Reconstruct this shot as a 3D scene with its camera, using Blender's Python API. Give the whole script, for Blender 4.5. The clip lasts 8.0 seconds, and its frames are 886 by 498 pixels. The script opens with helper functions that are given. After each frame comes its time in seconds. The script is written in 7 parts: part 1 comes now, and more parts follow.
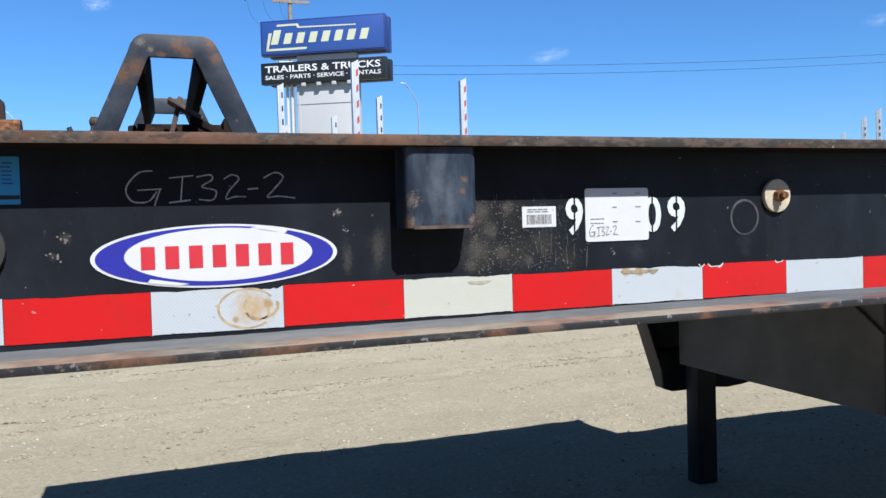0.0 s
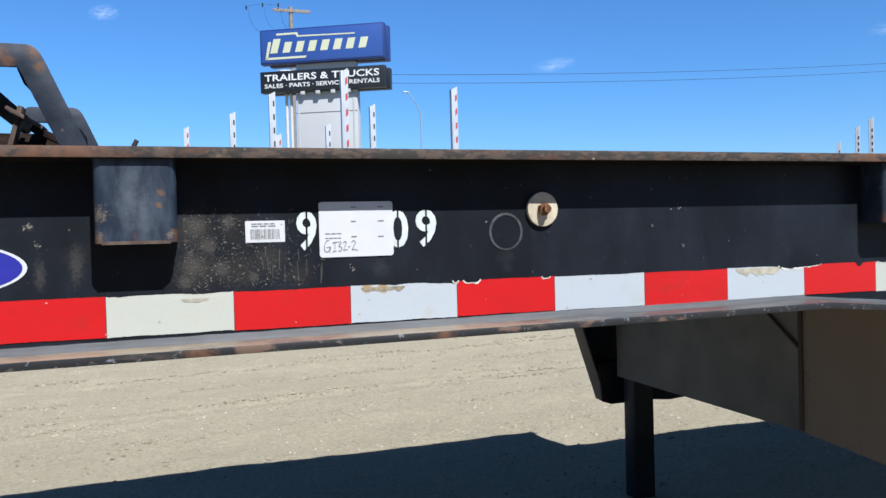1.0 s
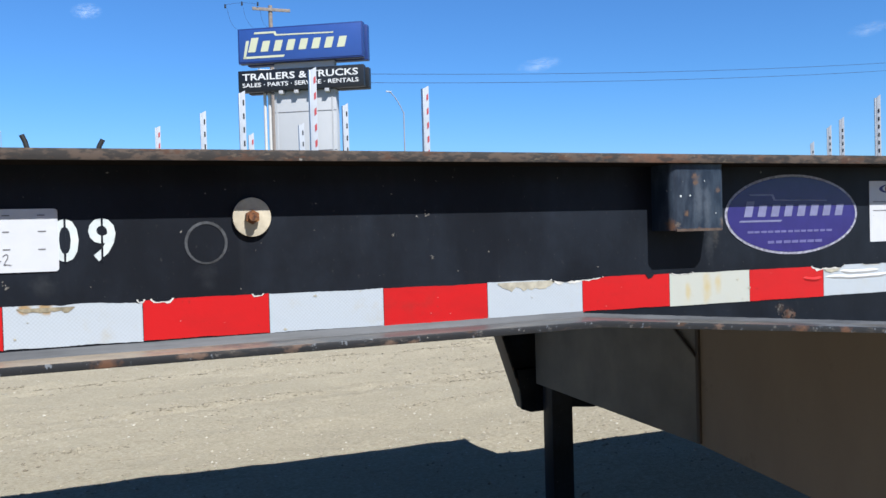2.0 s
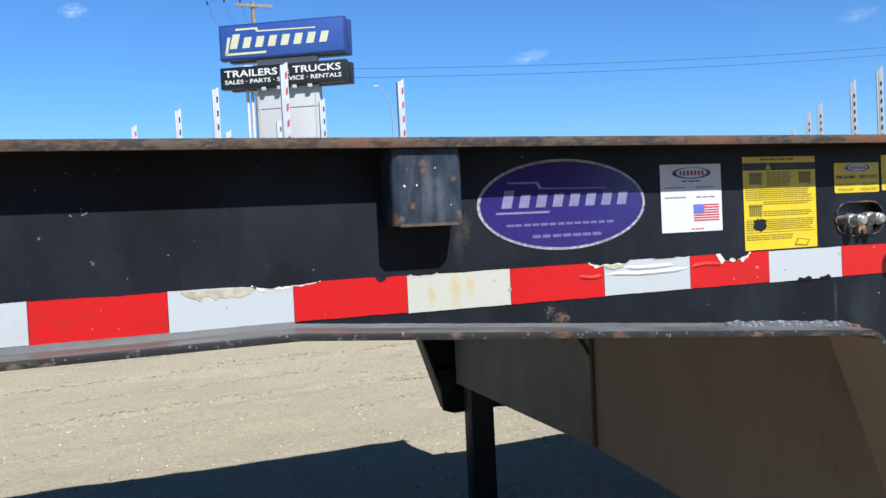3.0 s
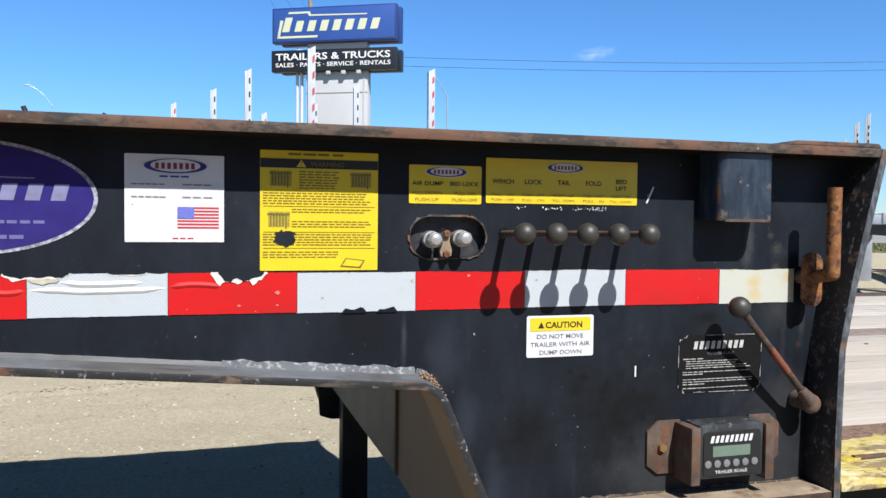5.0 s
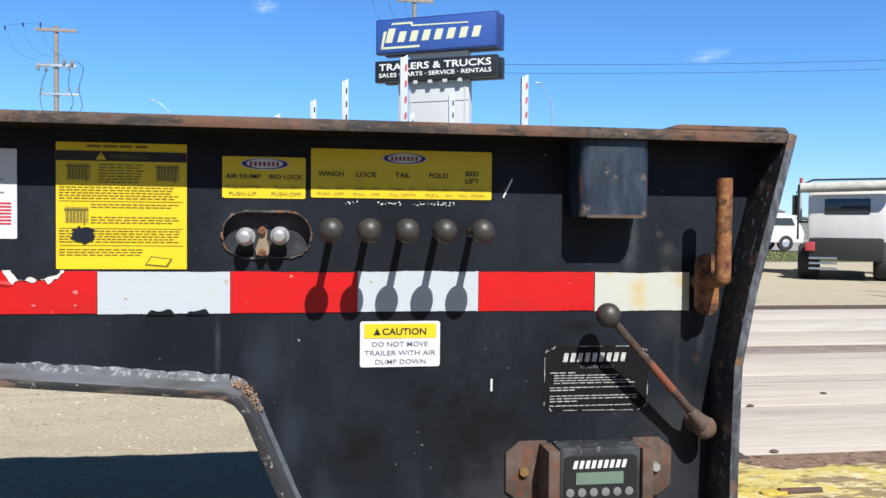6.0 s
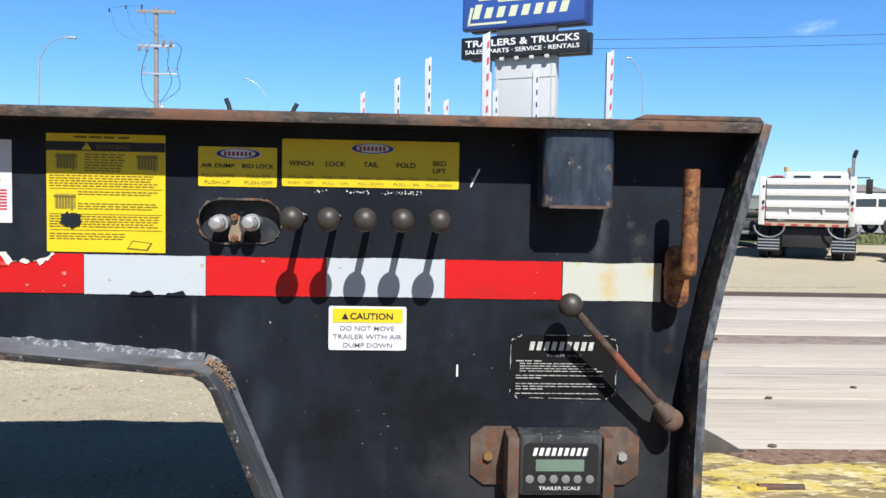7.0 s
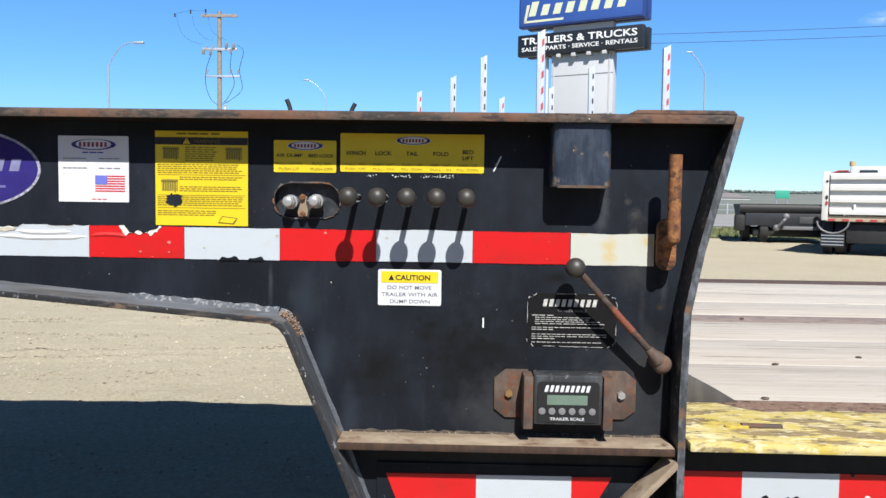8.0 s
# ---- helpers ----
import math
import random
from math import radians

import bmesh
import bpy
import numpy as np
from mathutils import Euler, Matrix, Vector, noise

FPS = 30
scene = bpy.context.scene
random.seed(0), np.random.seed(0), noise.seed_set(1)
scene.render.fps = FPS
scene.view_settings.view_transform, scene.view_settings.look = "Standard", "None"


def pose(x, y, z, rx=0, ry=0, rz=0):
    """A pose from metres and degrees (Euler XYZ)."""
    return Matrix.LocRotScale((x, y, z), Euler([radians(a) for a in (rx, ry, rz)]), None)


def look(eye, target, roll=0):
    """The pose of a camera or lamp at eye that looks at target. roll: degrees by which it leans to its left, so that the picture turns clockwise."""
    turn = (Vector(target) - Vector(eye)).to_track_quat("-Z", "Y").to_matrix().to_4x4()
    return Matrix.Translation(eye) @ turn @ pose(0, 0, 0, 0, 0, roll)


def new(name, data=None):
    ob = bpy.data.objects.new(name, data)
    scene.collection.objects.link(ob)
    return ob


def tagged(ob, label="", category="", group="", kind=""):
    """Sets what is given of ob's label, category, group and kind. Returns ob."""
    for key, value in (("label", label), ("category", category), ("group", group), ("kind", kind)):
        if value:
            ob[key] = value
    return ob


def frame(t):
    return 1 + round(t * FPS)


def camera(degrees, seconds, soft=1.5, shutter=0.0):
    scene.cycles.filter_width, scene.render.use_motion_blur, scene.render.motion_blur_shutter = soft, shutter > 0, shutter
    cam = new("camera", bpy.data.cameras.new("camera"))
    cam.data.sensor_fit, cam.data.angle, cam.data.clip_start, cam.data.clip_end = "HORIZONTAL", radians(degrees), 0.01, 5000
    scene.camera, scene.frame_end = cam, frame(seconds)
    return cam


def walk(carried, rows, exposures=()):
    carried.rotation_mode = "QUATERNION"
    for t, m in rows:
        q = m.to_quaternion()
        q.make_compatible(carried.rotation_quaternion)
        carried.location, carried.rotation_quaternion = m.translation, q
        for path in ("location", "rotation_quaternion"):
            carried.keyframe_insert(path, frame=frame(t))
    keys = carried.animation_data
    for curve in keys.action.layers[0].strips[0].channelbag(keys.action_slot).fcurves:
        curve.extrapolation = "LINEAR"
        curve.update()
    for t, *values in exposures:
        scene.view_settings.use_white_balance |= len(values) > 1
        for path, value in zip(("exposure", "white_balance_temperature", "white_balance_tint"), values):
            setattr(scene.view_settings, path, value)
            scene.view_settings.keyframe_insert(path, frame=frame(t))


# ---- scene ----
cam = camera(57.9, 8.0)
PATH = [
    (0, (-2.724, -0.987, 1.368), (-2.071, 0.903, 1.31), -1.6),
    (0.5, (-2.537, -1.045, 1.371), (-1.919, 0.857, 1.322), -1.7),
    (1, (-2.36, -1.062, 1.367), (-1.718, 0.832, 1.33), -1.5),
    (1.5, (-2.159, -1.045, 1.369), (-1.5, 0.843, 1.336), -1.0),
    (1.7, (-2.084, -1.048, 1.372), (-1.419, 0.838, 1.338), -1.1),
    (2.8, (-1.623, -1.033, 1.369), (-0.934, 0.844, 1.317), -2.7),
    (3, (-1.542, -1.027, 1.363), (-0.853, 0.85, 1.309), -2.7),
    (3.5, (-1.324, -0.999, 1.346), (-0.651, 0.884, 1.295), -1.9),
    (4, (-1.1, -1.021, 1.353), (-0.5, 0.886, 1.282), -1.0),
    (4.5, (-0.932, -0.989, 1.366), (-0.289, 0.902, 1.279), -0.0),
    (5, (-0.717, -1.007, 1.367), (-0.152, 0.911, 1.296), 0.6),
    (5.2, (-0.629, -1.01, 1.372), (-0.114, 0.922, 1.297), 0.5),
    (6.3, (-0.279, -0.989, 1.353), (-0.058, 0.998, 1.301), 0.7),
    (6.5, (-0.242, -0.996, 1.364), (-0.075, 0.996, 1.285), 0.8),
    (7, (-0.203, -1.03, 1.373), (-0.111, 0.964, 1.259), 1.1),
    (7.5, (-0.17, -1.128, 1.36), (-0.177, 0.869, 1.247), 0.7),
    (8, (-0.167, -1.258, 1.348), (-0.218, 0.738, 1.227), 0.8),
]
walk(cam, [(t, look(eye, target, roll)) for t, eye, target, roll in PATH], [(0, 0.74, 6150, 10), (1.5, 0.70, 6050, 10), (3, 0.80, 6250, 10), (4.5, 0.86, 6400, 10), (8, 0.90, 6400, 10)])

# world, sun, exposure
SUN_WAY = Vector((-0.21, 1.0, -1.12)).normalized()
world = bpy.data.worlds.new("sky")
scene.world = world
world.use_nodes = True
wn = world.node_tree.nodes
sky = wn.new("ShaderNodeTexSky")
sky.sky_type = "NISHITA"
sky.sun_disc = False
sky.sun_elevation = math.asin(-SUN_WAY.z)
sky.sun_rotation = math.atan2(-SUN_WAY.x, -SUN_WAY.y)
sky.air_density, sky.dust_density, sky.ozone_density = 1.0, 0.0, 1.0
tint = wn.new("ShaderNodeMix")
tint.data_type, tint.blend_type = "RGBA", "MULTIPLY"
tint.inputs[0].default_value = 1.0
up = wn.new("ShaderNodeSeparateXYZ")
world.node_tree.links.new(wn.new("ShaderNodeTexCoord").outputs["Generated"], up.inputs[0])
haze = wn.new("ShaderNodeValToRGB")  # paler and less green towards the horizon
haze.color_ramp.elements[0].position, haze.color_ramp.elements[1].position = 0.0, 0.17
haze.color_ramp.elements[0].color, haze.color_ramp.elements[1].color = (0.54, 0.755, 1.10, 1), (0.435, 0.795, 1.22, 1)
zenith = haze.color_ramp.elements.new(1.0)
zenith.color = (0.14, 0.135, 0.13, 1)
haze.color_ramp.elements.new(0.42).color = (0.435, 0.795, 1.22, 1)
haze.color_ramp.elements.new(0.68).color = (0.24, 0.27, 0.30, 1)
world.node_tree.links.new(up.outputs["Z"], haze.inputs[0])
world.node_tree.links.new(haze.outputs[0], tint.inputs[7])
world.node_tree.links.new(sky.outputs[0], tint.inputs[6])
world.node_tree.links.new(tint.outputs[2], wn["Background"].inputs[0])
wn["Background"].inputs[1].default_value = 0.0715
sun = new("sun", bpy.data.lights.new("sun", "SUN"))
sun.data.energy, sun.data.angle, sun.data.color = 5.0, radians(0.53), (1.0, 0.96, 0.89)
sun.rotation_euler = SUN_WAY.to_track_quat("-Z", "Y").to_euler()


# ---- materials ----
def material(name, base, rough=0.6, metal=0.0, coat=0.0):
    m = bpy.data.materials.new(name)
    m.use_nodes = True
    b = m.node_tree.nodes["Principled BSDF"]
    b.inputs["Base Color"].default_value = (*base, 1)
    b.inputs["Roughness"].default_value = rough
    b.inputs["Metallic"].default_value = metal
    b.inputs["Coat Weight"].default_value = coat
    return m


def tex_coord(m, space="Object"):
    n = m.node_tree.nodes.new("ShaderNodeTexCoord")
    return n.outputs[space]


def noise_node(m, scale, detail=6, rough=0.6, vec=None, stretch=None):
    nt = m.node_tree
    n = nt.nodes.new("ShaderNodeTexNoise")
    n.inputs["Scale"].default_value = scale
    n.inputs["Detail"].default_value = detail
    n.inputs["Roughness"].default_value = rough
    v = vec or tex_coord(m)
    if stretch:
        mp = nt.nodes.new("ShaderNodeMapping")
        mp.inputs["Scale"].default_value = stretch
        nt.links.new(v, mp.inputs["Vector"])
        v = mp.outputs["Vector"]
    nt.links.new(v, n.inputs["Vector"])
    return n.outputs["Fac"]


def ramp(m, fac, lo, hi, a=(0, 0, 0), b=(1, 1, 1)):
    nt = m.node_tree
    r = nt.nodes.new("ShaderNodeValToRGB")
    r.color_ramp.elements[0].position, r.color_ramp.elements[1].position = lo, hi
    r.color_ramp.elements[0].color, r.color_ramp.elements[1].color = (*a, 1), (*b, 1)
    nt.links.new(fac, r.inputs["Fac"])
    return r.outputs["Color"]


def blend(m, fac, a, b):
    """Mix two colours, each a tuple or a socket, by fac."""
    nt = m.node_tree
    x = nt.nodes.new("ShaderNodeMix")
    x.data_type = "RGBA"
    for sock, v in ((x.inputs[6], a), (x.inputs[7], b)):
        if isinstance(v, tuple):
            sock.default_value = (*v, 1)
        else:
            nt.links.new(v, sock)
    if isinstance(fac, float):
        x.inputs[0].default_value = fac
    else:
        nt.links.new(fac, x.inputs[0])
    return x.outputs[2]


def times(m, a, b):
    nt = m.node_tree
    x = nt.nodes.new("ShaderNodeMath")
    x.operation = "MULTIPLY"
    for sock, v in ((x.inputs[0], a), (x.inputs[1], b)):
        if isinstance(v, (int, float)):
            sock.default_value = v
        else:
            nt.links.new(v, sock)
    return x.outputs[0]


ALBEDO_TRIM = (0.80, 0.80, 0.80)  # scales all base colours, to balance sunlit parts against sky-lit shade


def put(m, socket, out):
    m.node_tree.links.new(out, m.node_tree.nodes["Principled BSDF"].inputs[socket])


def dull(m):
    """Multiply a finished colour by the scene-wide trim that deepens the shade."""
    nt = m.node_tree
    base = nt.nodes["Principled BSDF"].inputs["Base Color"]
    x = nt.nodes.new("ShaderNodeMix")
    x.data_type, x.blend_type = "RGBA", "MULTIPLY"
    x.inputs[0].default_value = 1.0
    x.inputs[7].default_value = (*ALBEDO_TRIM, 1)
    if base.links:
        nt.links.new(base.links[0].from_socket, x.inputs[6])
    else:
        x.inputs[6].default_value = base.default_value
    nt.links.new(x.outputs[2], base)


def bump(m, fac, strength, distance=0.002):
    nt = m.node_tree
    b = nt.nodes.new("ShaderNodeBump")
    b.inputs["Strength"].default_value = strength
    b.inputs["Distance"].default_value = distance
    nt.links.new(fac, b.inputs["Height"])
    put(m, "Normal", b.outputs["Normal"])


def worn(name, paint, rust=(0.19, 0.075, 0.03), amount=0.58, width=0.08, scale=14, rough=0.45, stretch=None, chips=True, fade=(0.05, 0.055, 0.065), gloss=0.4, fine=5, band=(0.42, 0.75), drag=(1, 1, 0.35)):
    """Painted steel: faded streaks, rust where the paint has gone, small chips."""
    m = material(name, paint, rough)
    m.node_tree.nodes["Principled BSDF"].inputs["Specular IOR Level"].default_value = gloss
    c = tex_coord(m)
    f = ramp(m, noise_node(m, fine, 8, 0.65, c, drag), *band)
    col = blend(m, times(m, f, 0.7), paint, fade)
    r = ramp(m, noise_node(m, scale, 10, 0.68, c, stretch), amount, amount + width)
    deep = blend(m, noise_node(m, 60, 4, 0.6, c), rust, (rust[0] * 0.35, rust[1] * 0.35, rust[2] * 0.4))
    col = blend(m, r, col, deep)
    if chips:
        ch = ramp(m, noise_node(m, 95, 3, 0.5, c), 0.735, 0.76)
        col = blend(m, times(m, ch, 0.75), col, (0.42, 0.40, 0.36))
    put(m, "Base Color", col)
    put(m, "Roughness", blend(m, r, (rough, rough, rough), (0.85, 0.85, 0.85)))
    bump(m, blend(m, r, noise_node(m, 30, 5, 0.6, c), noise_node(m, 160, 6, 0.7, c)), 0.25, 0.0015)
    return m


def plain(name, base, rough=0.55, vary=0.12, scale=25, metal=0.0, bumps=0.05):
    """A surface with a faint mottle and grain."""
    m = material(name, base, rough, metal)
    c = tex_coord(m)
    lo = tuple(v * (1 - vary) for v in base)
    hi = tuple(min(1, v * (1 + vary)) for v in base)
    put(m, "Base Color", blend(m, ramp(m, noise_node(m, scale, 6, 0.6, c), 0.3, 0.7), lo, hi))
    if bumps:
        bump(m, noise_node(m, scale * 8, 3, 0.5, c), bumps, 0.001)
    return m


def spotted(m, spots, colour, grain=55, edge=(0.42, 0.75), y=0.0):
    """Patches at given places (x, z, size): rust blooms, rubbed spots, a painted lit band."""
    nt = m.node_tree
    base = nt.nodes["Principled BSDF"].inputs["Base Color"]
    col = base.links[0].from_socket
    c = tex_coord(m)
    warp = noise_node(m, grain, 6, 0.7, c)
    total = None
    for x, z, r, *tall in spots:
        off = nt.nodes.new("ShaderNodeVectorMath")
        off.operation = "SUBTRACT"
        nt.links.new(c, off.inputs[0])
        off.inputs[1].default_value = (x, y, z)
        sq = nt.nodes.new("ShaderNodeVectorMath")
        sq.operation = "MULTIPLY"
        nt.links.new(off.outputs[0], sq.inputs[0])
        sq.inputs[1].default_value = (1, 1, 1 / tall[0] if tall else 1)
        d = nt.nodes.new("ShaderNodeVectorMath")
        d.operation = "LENGTH"
        nt.links.new(sq.outputs[0], d.inputs[0])
        mr = nt.nodes.new("ShaderNodeMapRange")
        mr.inputs["From Min"].default_value, mr.inputs["From Max"].default_value = r * 1.25, r * 0.15
        nt.links.new(d.outputs["Value"], mr.inputs["Value"])
        if total is None:
            total = mr.outputs[0]
        else:
            a = nt.nodes.new("ShaderNodeMath")
            a.operation = "MAXIMUM"
            nt.links.new(total, a.inputs[0])
            nt.links.new(mr.outputs[0], a.inputs[1])
            total = a.outputs[0]
    s = nt.nodes.new("ShaderNodeMath")
    s.operation = "MULTIPLY_ADD"
    nt.links.new(warp, s.inputs[0])
    s.inputs[1].default_value = 1.6
    s.inputs[2].default_value = -0.85
    t = nt.nodes.new("ShaderNodeMath")
    t.operation = "ADD"
    nt.links.new(total, t.inputs[0])
    nt.links.new(times(m, s.outputs[0], ramp(m, total, 0.0, 0.15)), t.inputs[1])
    put(m, "Base Color", blend(m, ramp(m, t.outputs[0], *edge), col, colour))


def streaked(m, colour, scale, stretch, band, amount):
    """Dust, run marks and glints drawn out along one way."""
    nt = m.node_tree
    col = nt.nodes["Principled BSDF"].inputs["Base Color"].links[0].from_socket
    f = ramp(m, noise_node(m, scale, 8, 0.65, None, stretch), *band)
    put(m, "Base Color", blend(m, times(m, f, amount), col, colour))


BLACK = worn("black_paint", (0.0085, 0.0110, 0.0165), amount=0.72, width=0.06, rough=0.45, fade=(0.026, 0.034, 0.049), gloss=0.16)
EDGE = worn("chipped_black_flange", (0.018, 0.019, 0.022), amount=0.60, width=0.06, scale=38, rough=0.5, fade=(0.15, 0.14, 0.13), stretch=(0.5, 1, 1), rust=(0.10, 0.055, 0.035), fine=130, band=(0.60, 0.66), drag=(0.6, 1, 1))
streaked(EDGE, (0.13, 0.105, 0.085), 40, (0.25, 1, 1), (0.60, 0.70), 0.6)
streaked(EDGE, (0.20, 0.22, 0.25), 100, (0.8, 1, 0.6), (0.60, 0.64), 0.8)
streaked(EDGE, (0.17, 0.11, 0.08), 28, (0.5, 1, 1), (0.60, 0.66), 0.8)
TOPEDGE = worn("rusty_top_flange", (0.030, 0.026, 0.024), amount=0.54, width=0.05, scale=60, rough=0.75, fade=(0.115, 0.080, 0.060), stretch=(0.35, 1, 1), rust=(0.125, 0.066, 0.042), fine=110, band=(0.46, 0.56), drag=(0.45, 1, 1))
streaked(TOPEDGE, (0.22, 0.175, 0.125), 120, (0.4, 1, 1), (0.62, 0.66), 0.5)
spotted(TOPEDGE, [(-2.95, 1.473, 0.16), (-2.7, 1.473, 0.16), (-2.48, 1.473, 0.14), (-1.27, 1.473, 0.10), (-0.75, 1.473, 0.14), (-0.45, 1.473, 0.18), (-0.12, 1.473, 0.16), (0.12, 1.475, 0.12)], (0.135, 0.066, 0.040), 60, (0.55, 1.25), -0.06)
streaked(TOPEDGE, (0.018, 0.017, 0.017), 60, (0.3, 1, 1), (0.56, 0.62), 0.8)
POCKETM = worn("blue_black_steel", (0.012, 0.021, 0.038), amount=0.66, width=0.05, scale=34, rough=0.42, fade=(0.058, 0.078, 0.108), rust=(0.14, 0.085, 0.058), fine=60, band=(0.44, 0.70))
RUST = worn("rust", (0.19, 0.072, 0.028), amount=0.48, width=0.12, scale=90, rough=0.85, chips=False, fade=(0.34, 0.165, 0.05), rust=(0.075, 0.034, 0.02), fine=110, band=(0.48, 0.62), drag=(1, 1, 1))
BROWN = worn("brown_rust_bracket", (0.066, 0.045, 0.036), amount=0.52, width=0.10, scale=36, rough=0.75, chips=False, fade=(0.15, 0.108, 0.084), rust=(0.18, 0.070, 0.034), fine=45, band=(0.44, 0.66), drag=(1, 1, 0.6))
DUSTY = worn("dusty_ledge", (0.23, 0.175, 0.125), amount=0.54, width=0.14, scale=26, rough=0.9, chips=False, fade=(0.36, 0.30, 0.22), rust=(0.17, 0.095, 0.058), fine=30, band=(0.42, 0.62), drag=(0.5, 1, 1))
WELD = worn("weld_bead", (0.090, 0.096, 0.107), amount=0.72, width=0.08, scale=60, rough=0.40, fade=(0.035, 0.038, 0.043), gloss=0.5, fine=110, band=(0.42, 0.68), drag=(0.06, 1, 1), rust=(0.12, 0.09, 0.07), chips=False)
BEAD = worn("bright_weld_bead", (0.085, 0.095, 0.11), amount=0.70, width=0.08, scale=60, rough=0.24, fade=(0.34, 0.35, 0.37), gloss=0.9, fine=120, band=(0.50, 0.62), drag=(1, 1, 1), rust=(0.14, 0.09, 0.06), chips=False)
# Upward faces lifted paler: settled dust plus the sky's sheen, both in the colour.
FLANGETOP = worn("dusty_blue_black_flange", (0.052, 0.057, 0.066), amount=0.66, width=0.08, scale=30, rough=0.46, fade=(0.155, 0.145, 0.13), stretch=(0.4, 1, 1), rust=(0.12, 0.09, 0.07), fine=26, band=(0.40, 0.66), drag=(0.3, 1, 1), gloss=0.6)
# Pale lengthwise streaks are glints drawn into the slope's colour.
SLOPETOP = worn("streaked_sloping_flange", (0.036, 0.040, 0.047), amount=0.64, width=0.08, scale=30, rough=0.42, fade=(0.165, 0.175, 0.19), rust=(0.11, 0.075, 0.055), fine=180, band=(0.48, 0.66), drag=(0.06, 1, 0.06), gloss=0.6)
spotted(SLOPETOP, [(-0.437, 1.157, 0.020), (-0.425, 1.14, 0.014), (-0.36, 0.98, 0.02)], (0.22, 0.145, 0.095), 90, (0.35, 1.1), -0.015)
HEELEDGE = worn("grey_chipped_edge", (0.040, 0.045, 0.053), amount=0.62, width=0.06, scale=46, rough=0.5, fade=(0.15, 0.165, 0.19), stretch=(1, 1, 0.5), rust=(0.11, 0.065, 0.04), fine=90, band=(0.46, 0.62), drag=(1, 1, 0.5))
spotted(HEELEDGE, [(0.236, 1.475, 0.02), (0.232, 1.462, 0.012), (0.170, 1.19, 0.012), (0.166, 1.03, 0.016), (0.166, 0.985, 0.012)], (0.15, 0.085, 0.05), 110, (0.5, 1.0), -0.06)
RUSTEDGE = worn("rusty_ledge_edge", (0.034, 0.019, 0.013), amount=0.52, width=0.12, scale=30, rough=0.85, chips=False, fade=(0.075, 0.038, 0.022), stretch=(0.4, 1, 1), rust=(0.020, 0.024, 0.023), fine=50, band=(0.45, 0.62))
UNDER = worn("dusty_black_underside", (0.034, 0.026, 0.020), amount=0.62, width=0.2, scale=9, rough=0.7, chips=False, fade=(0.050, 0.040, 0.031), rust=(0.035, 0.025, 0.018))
# Flange underside coloured near black, shade in place of the ground bounce.
UNDERSHADE = worn("grimy_black_steel", (0.014, 0.012, 0.011), amount=0.62, width=0.1, scale=20, rough=0.95, chips=False, fade=(0.026, 0.019, 0.015), rust=(0.040, 0.022, 0.015), gloss=0.03)
SEAM = worn("dark_brown_seam", (0.060, 0.045, 0.036), amount=0.55, width=0.2, scale=14, rough=0.85, chips=False, fade=(0.085, 0.062, 0.048), rust=(0.05, 0.03, 0.022))
spotted(BLACK, [(-0.988, 1.224, 0.018), (-1.004, 1.236, 0.012), (0.142, 1.185, 0.010), (-0.432, 1.160, 0.014)], (0.060, 0.040, 0.031), 170, (0.4, 1.2))
spotted(BLACK, [(-2.33, 1.38, 0.06), (-2.33, 1.33, 0.06), (-2.28, 1.38, 0.06), (-2.28, 1.33, 0.06), (-2.24, 1.34, 0.05), (-2.20, 1.32, 0.04), (-2.47, 1.35, 0.03)], (0.036, 0.035, 0.033), 260, (0.55, 1.7))
spotted(BLACK, [(-2.09, 1.322, 0.016), (-1.905, 1.330, 0.016), (-1.903, 1.318, 0.012), (0.052, 1.345, 0.010, 5), (0.047, 1.318, 0.012, 2), (0.106, 1.314, 0.020, 1.3), (-1.142, 1.350, 0.010, 4), (-0.472, 1.21, 0.005, 10), (0.148, 1.22, 0.008, 6), (0.115, 1.19, 0.007, 8)], (0.040, 0.045, 0.053), 110, (0.2, 1.9))
streaked(BLACK, (0.040, 0.044, 0.052), 38, (1, 1, 0.05), (0.58, 0.80), 0.35)
streaked(BLACK, (0.006, 0.0075, 0.011), 7, (1, 1, 0.7), (0.42, 0.60), 0.75)
streaked(BLACK, (0.060, 0.058, 0.055), 150, (1, 1, 0.6), (0.62, 0.72), 0.55)
spotted(BLACK, [(-0.225, 1.135, 0.018), (-0.19, 1.10, 0.014), (-0.10, 1.085, 0.016), (-0.235, 1.16, 0.010), (-0.05, 1.06, 0.012)], (0.007, 0.008, 0.010), 55, (0.3, 1.3))
spotted(BLACK, [(-0.215, 1.150, 0.024, 0.45), (-0.135, 1.128, 0.030, 0.4), (-0.205, 1.098, 0.020, 0.4), (-0.15, 1.10, 0.13), (-0.02, 1.23, 0.03, 0.5), (-0.30, 1.08, 0.06)], (0.006, 0.007, 0.0085), 40, (0.25, 1.5))
# Bluish band beside the arch: a lit strip put into the paint.
spotted(BLACK, [(-0.415, 1.19, 0.035, 1.6), (-0.385, 1.10, 0.022, 3), (-0.345, 1.00, 0.020, 3)], (0.020, 0.026, 0.037), 22, (0.2, 1.7))
spotted(BLACK, [(-0.10, 1.00, 0.10), (0.08, 1.02, 0.12), (0.12, 1.10, 0.06), (0.10, 1.24, 0.04)], (0.030, 0.032, 0.036), 30, (0.2, 1.8))
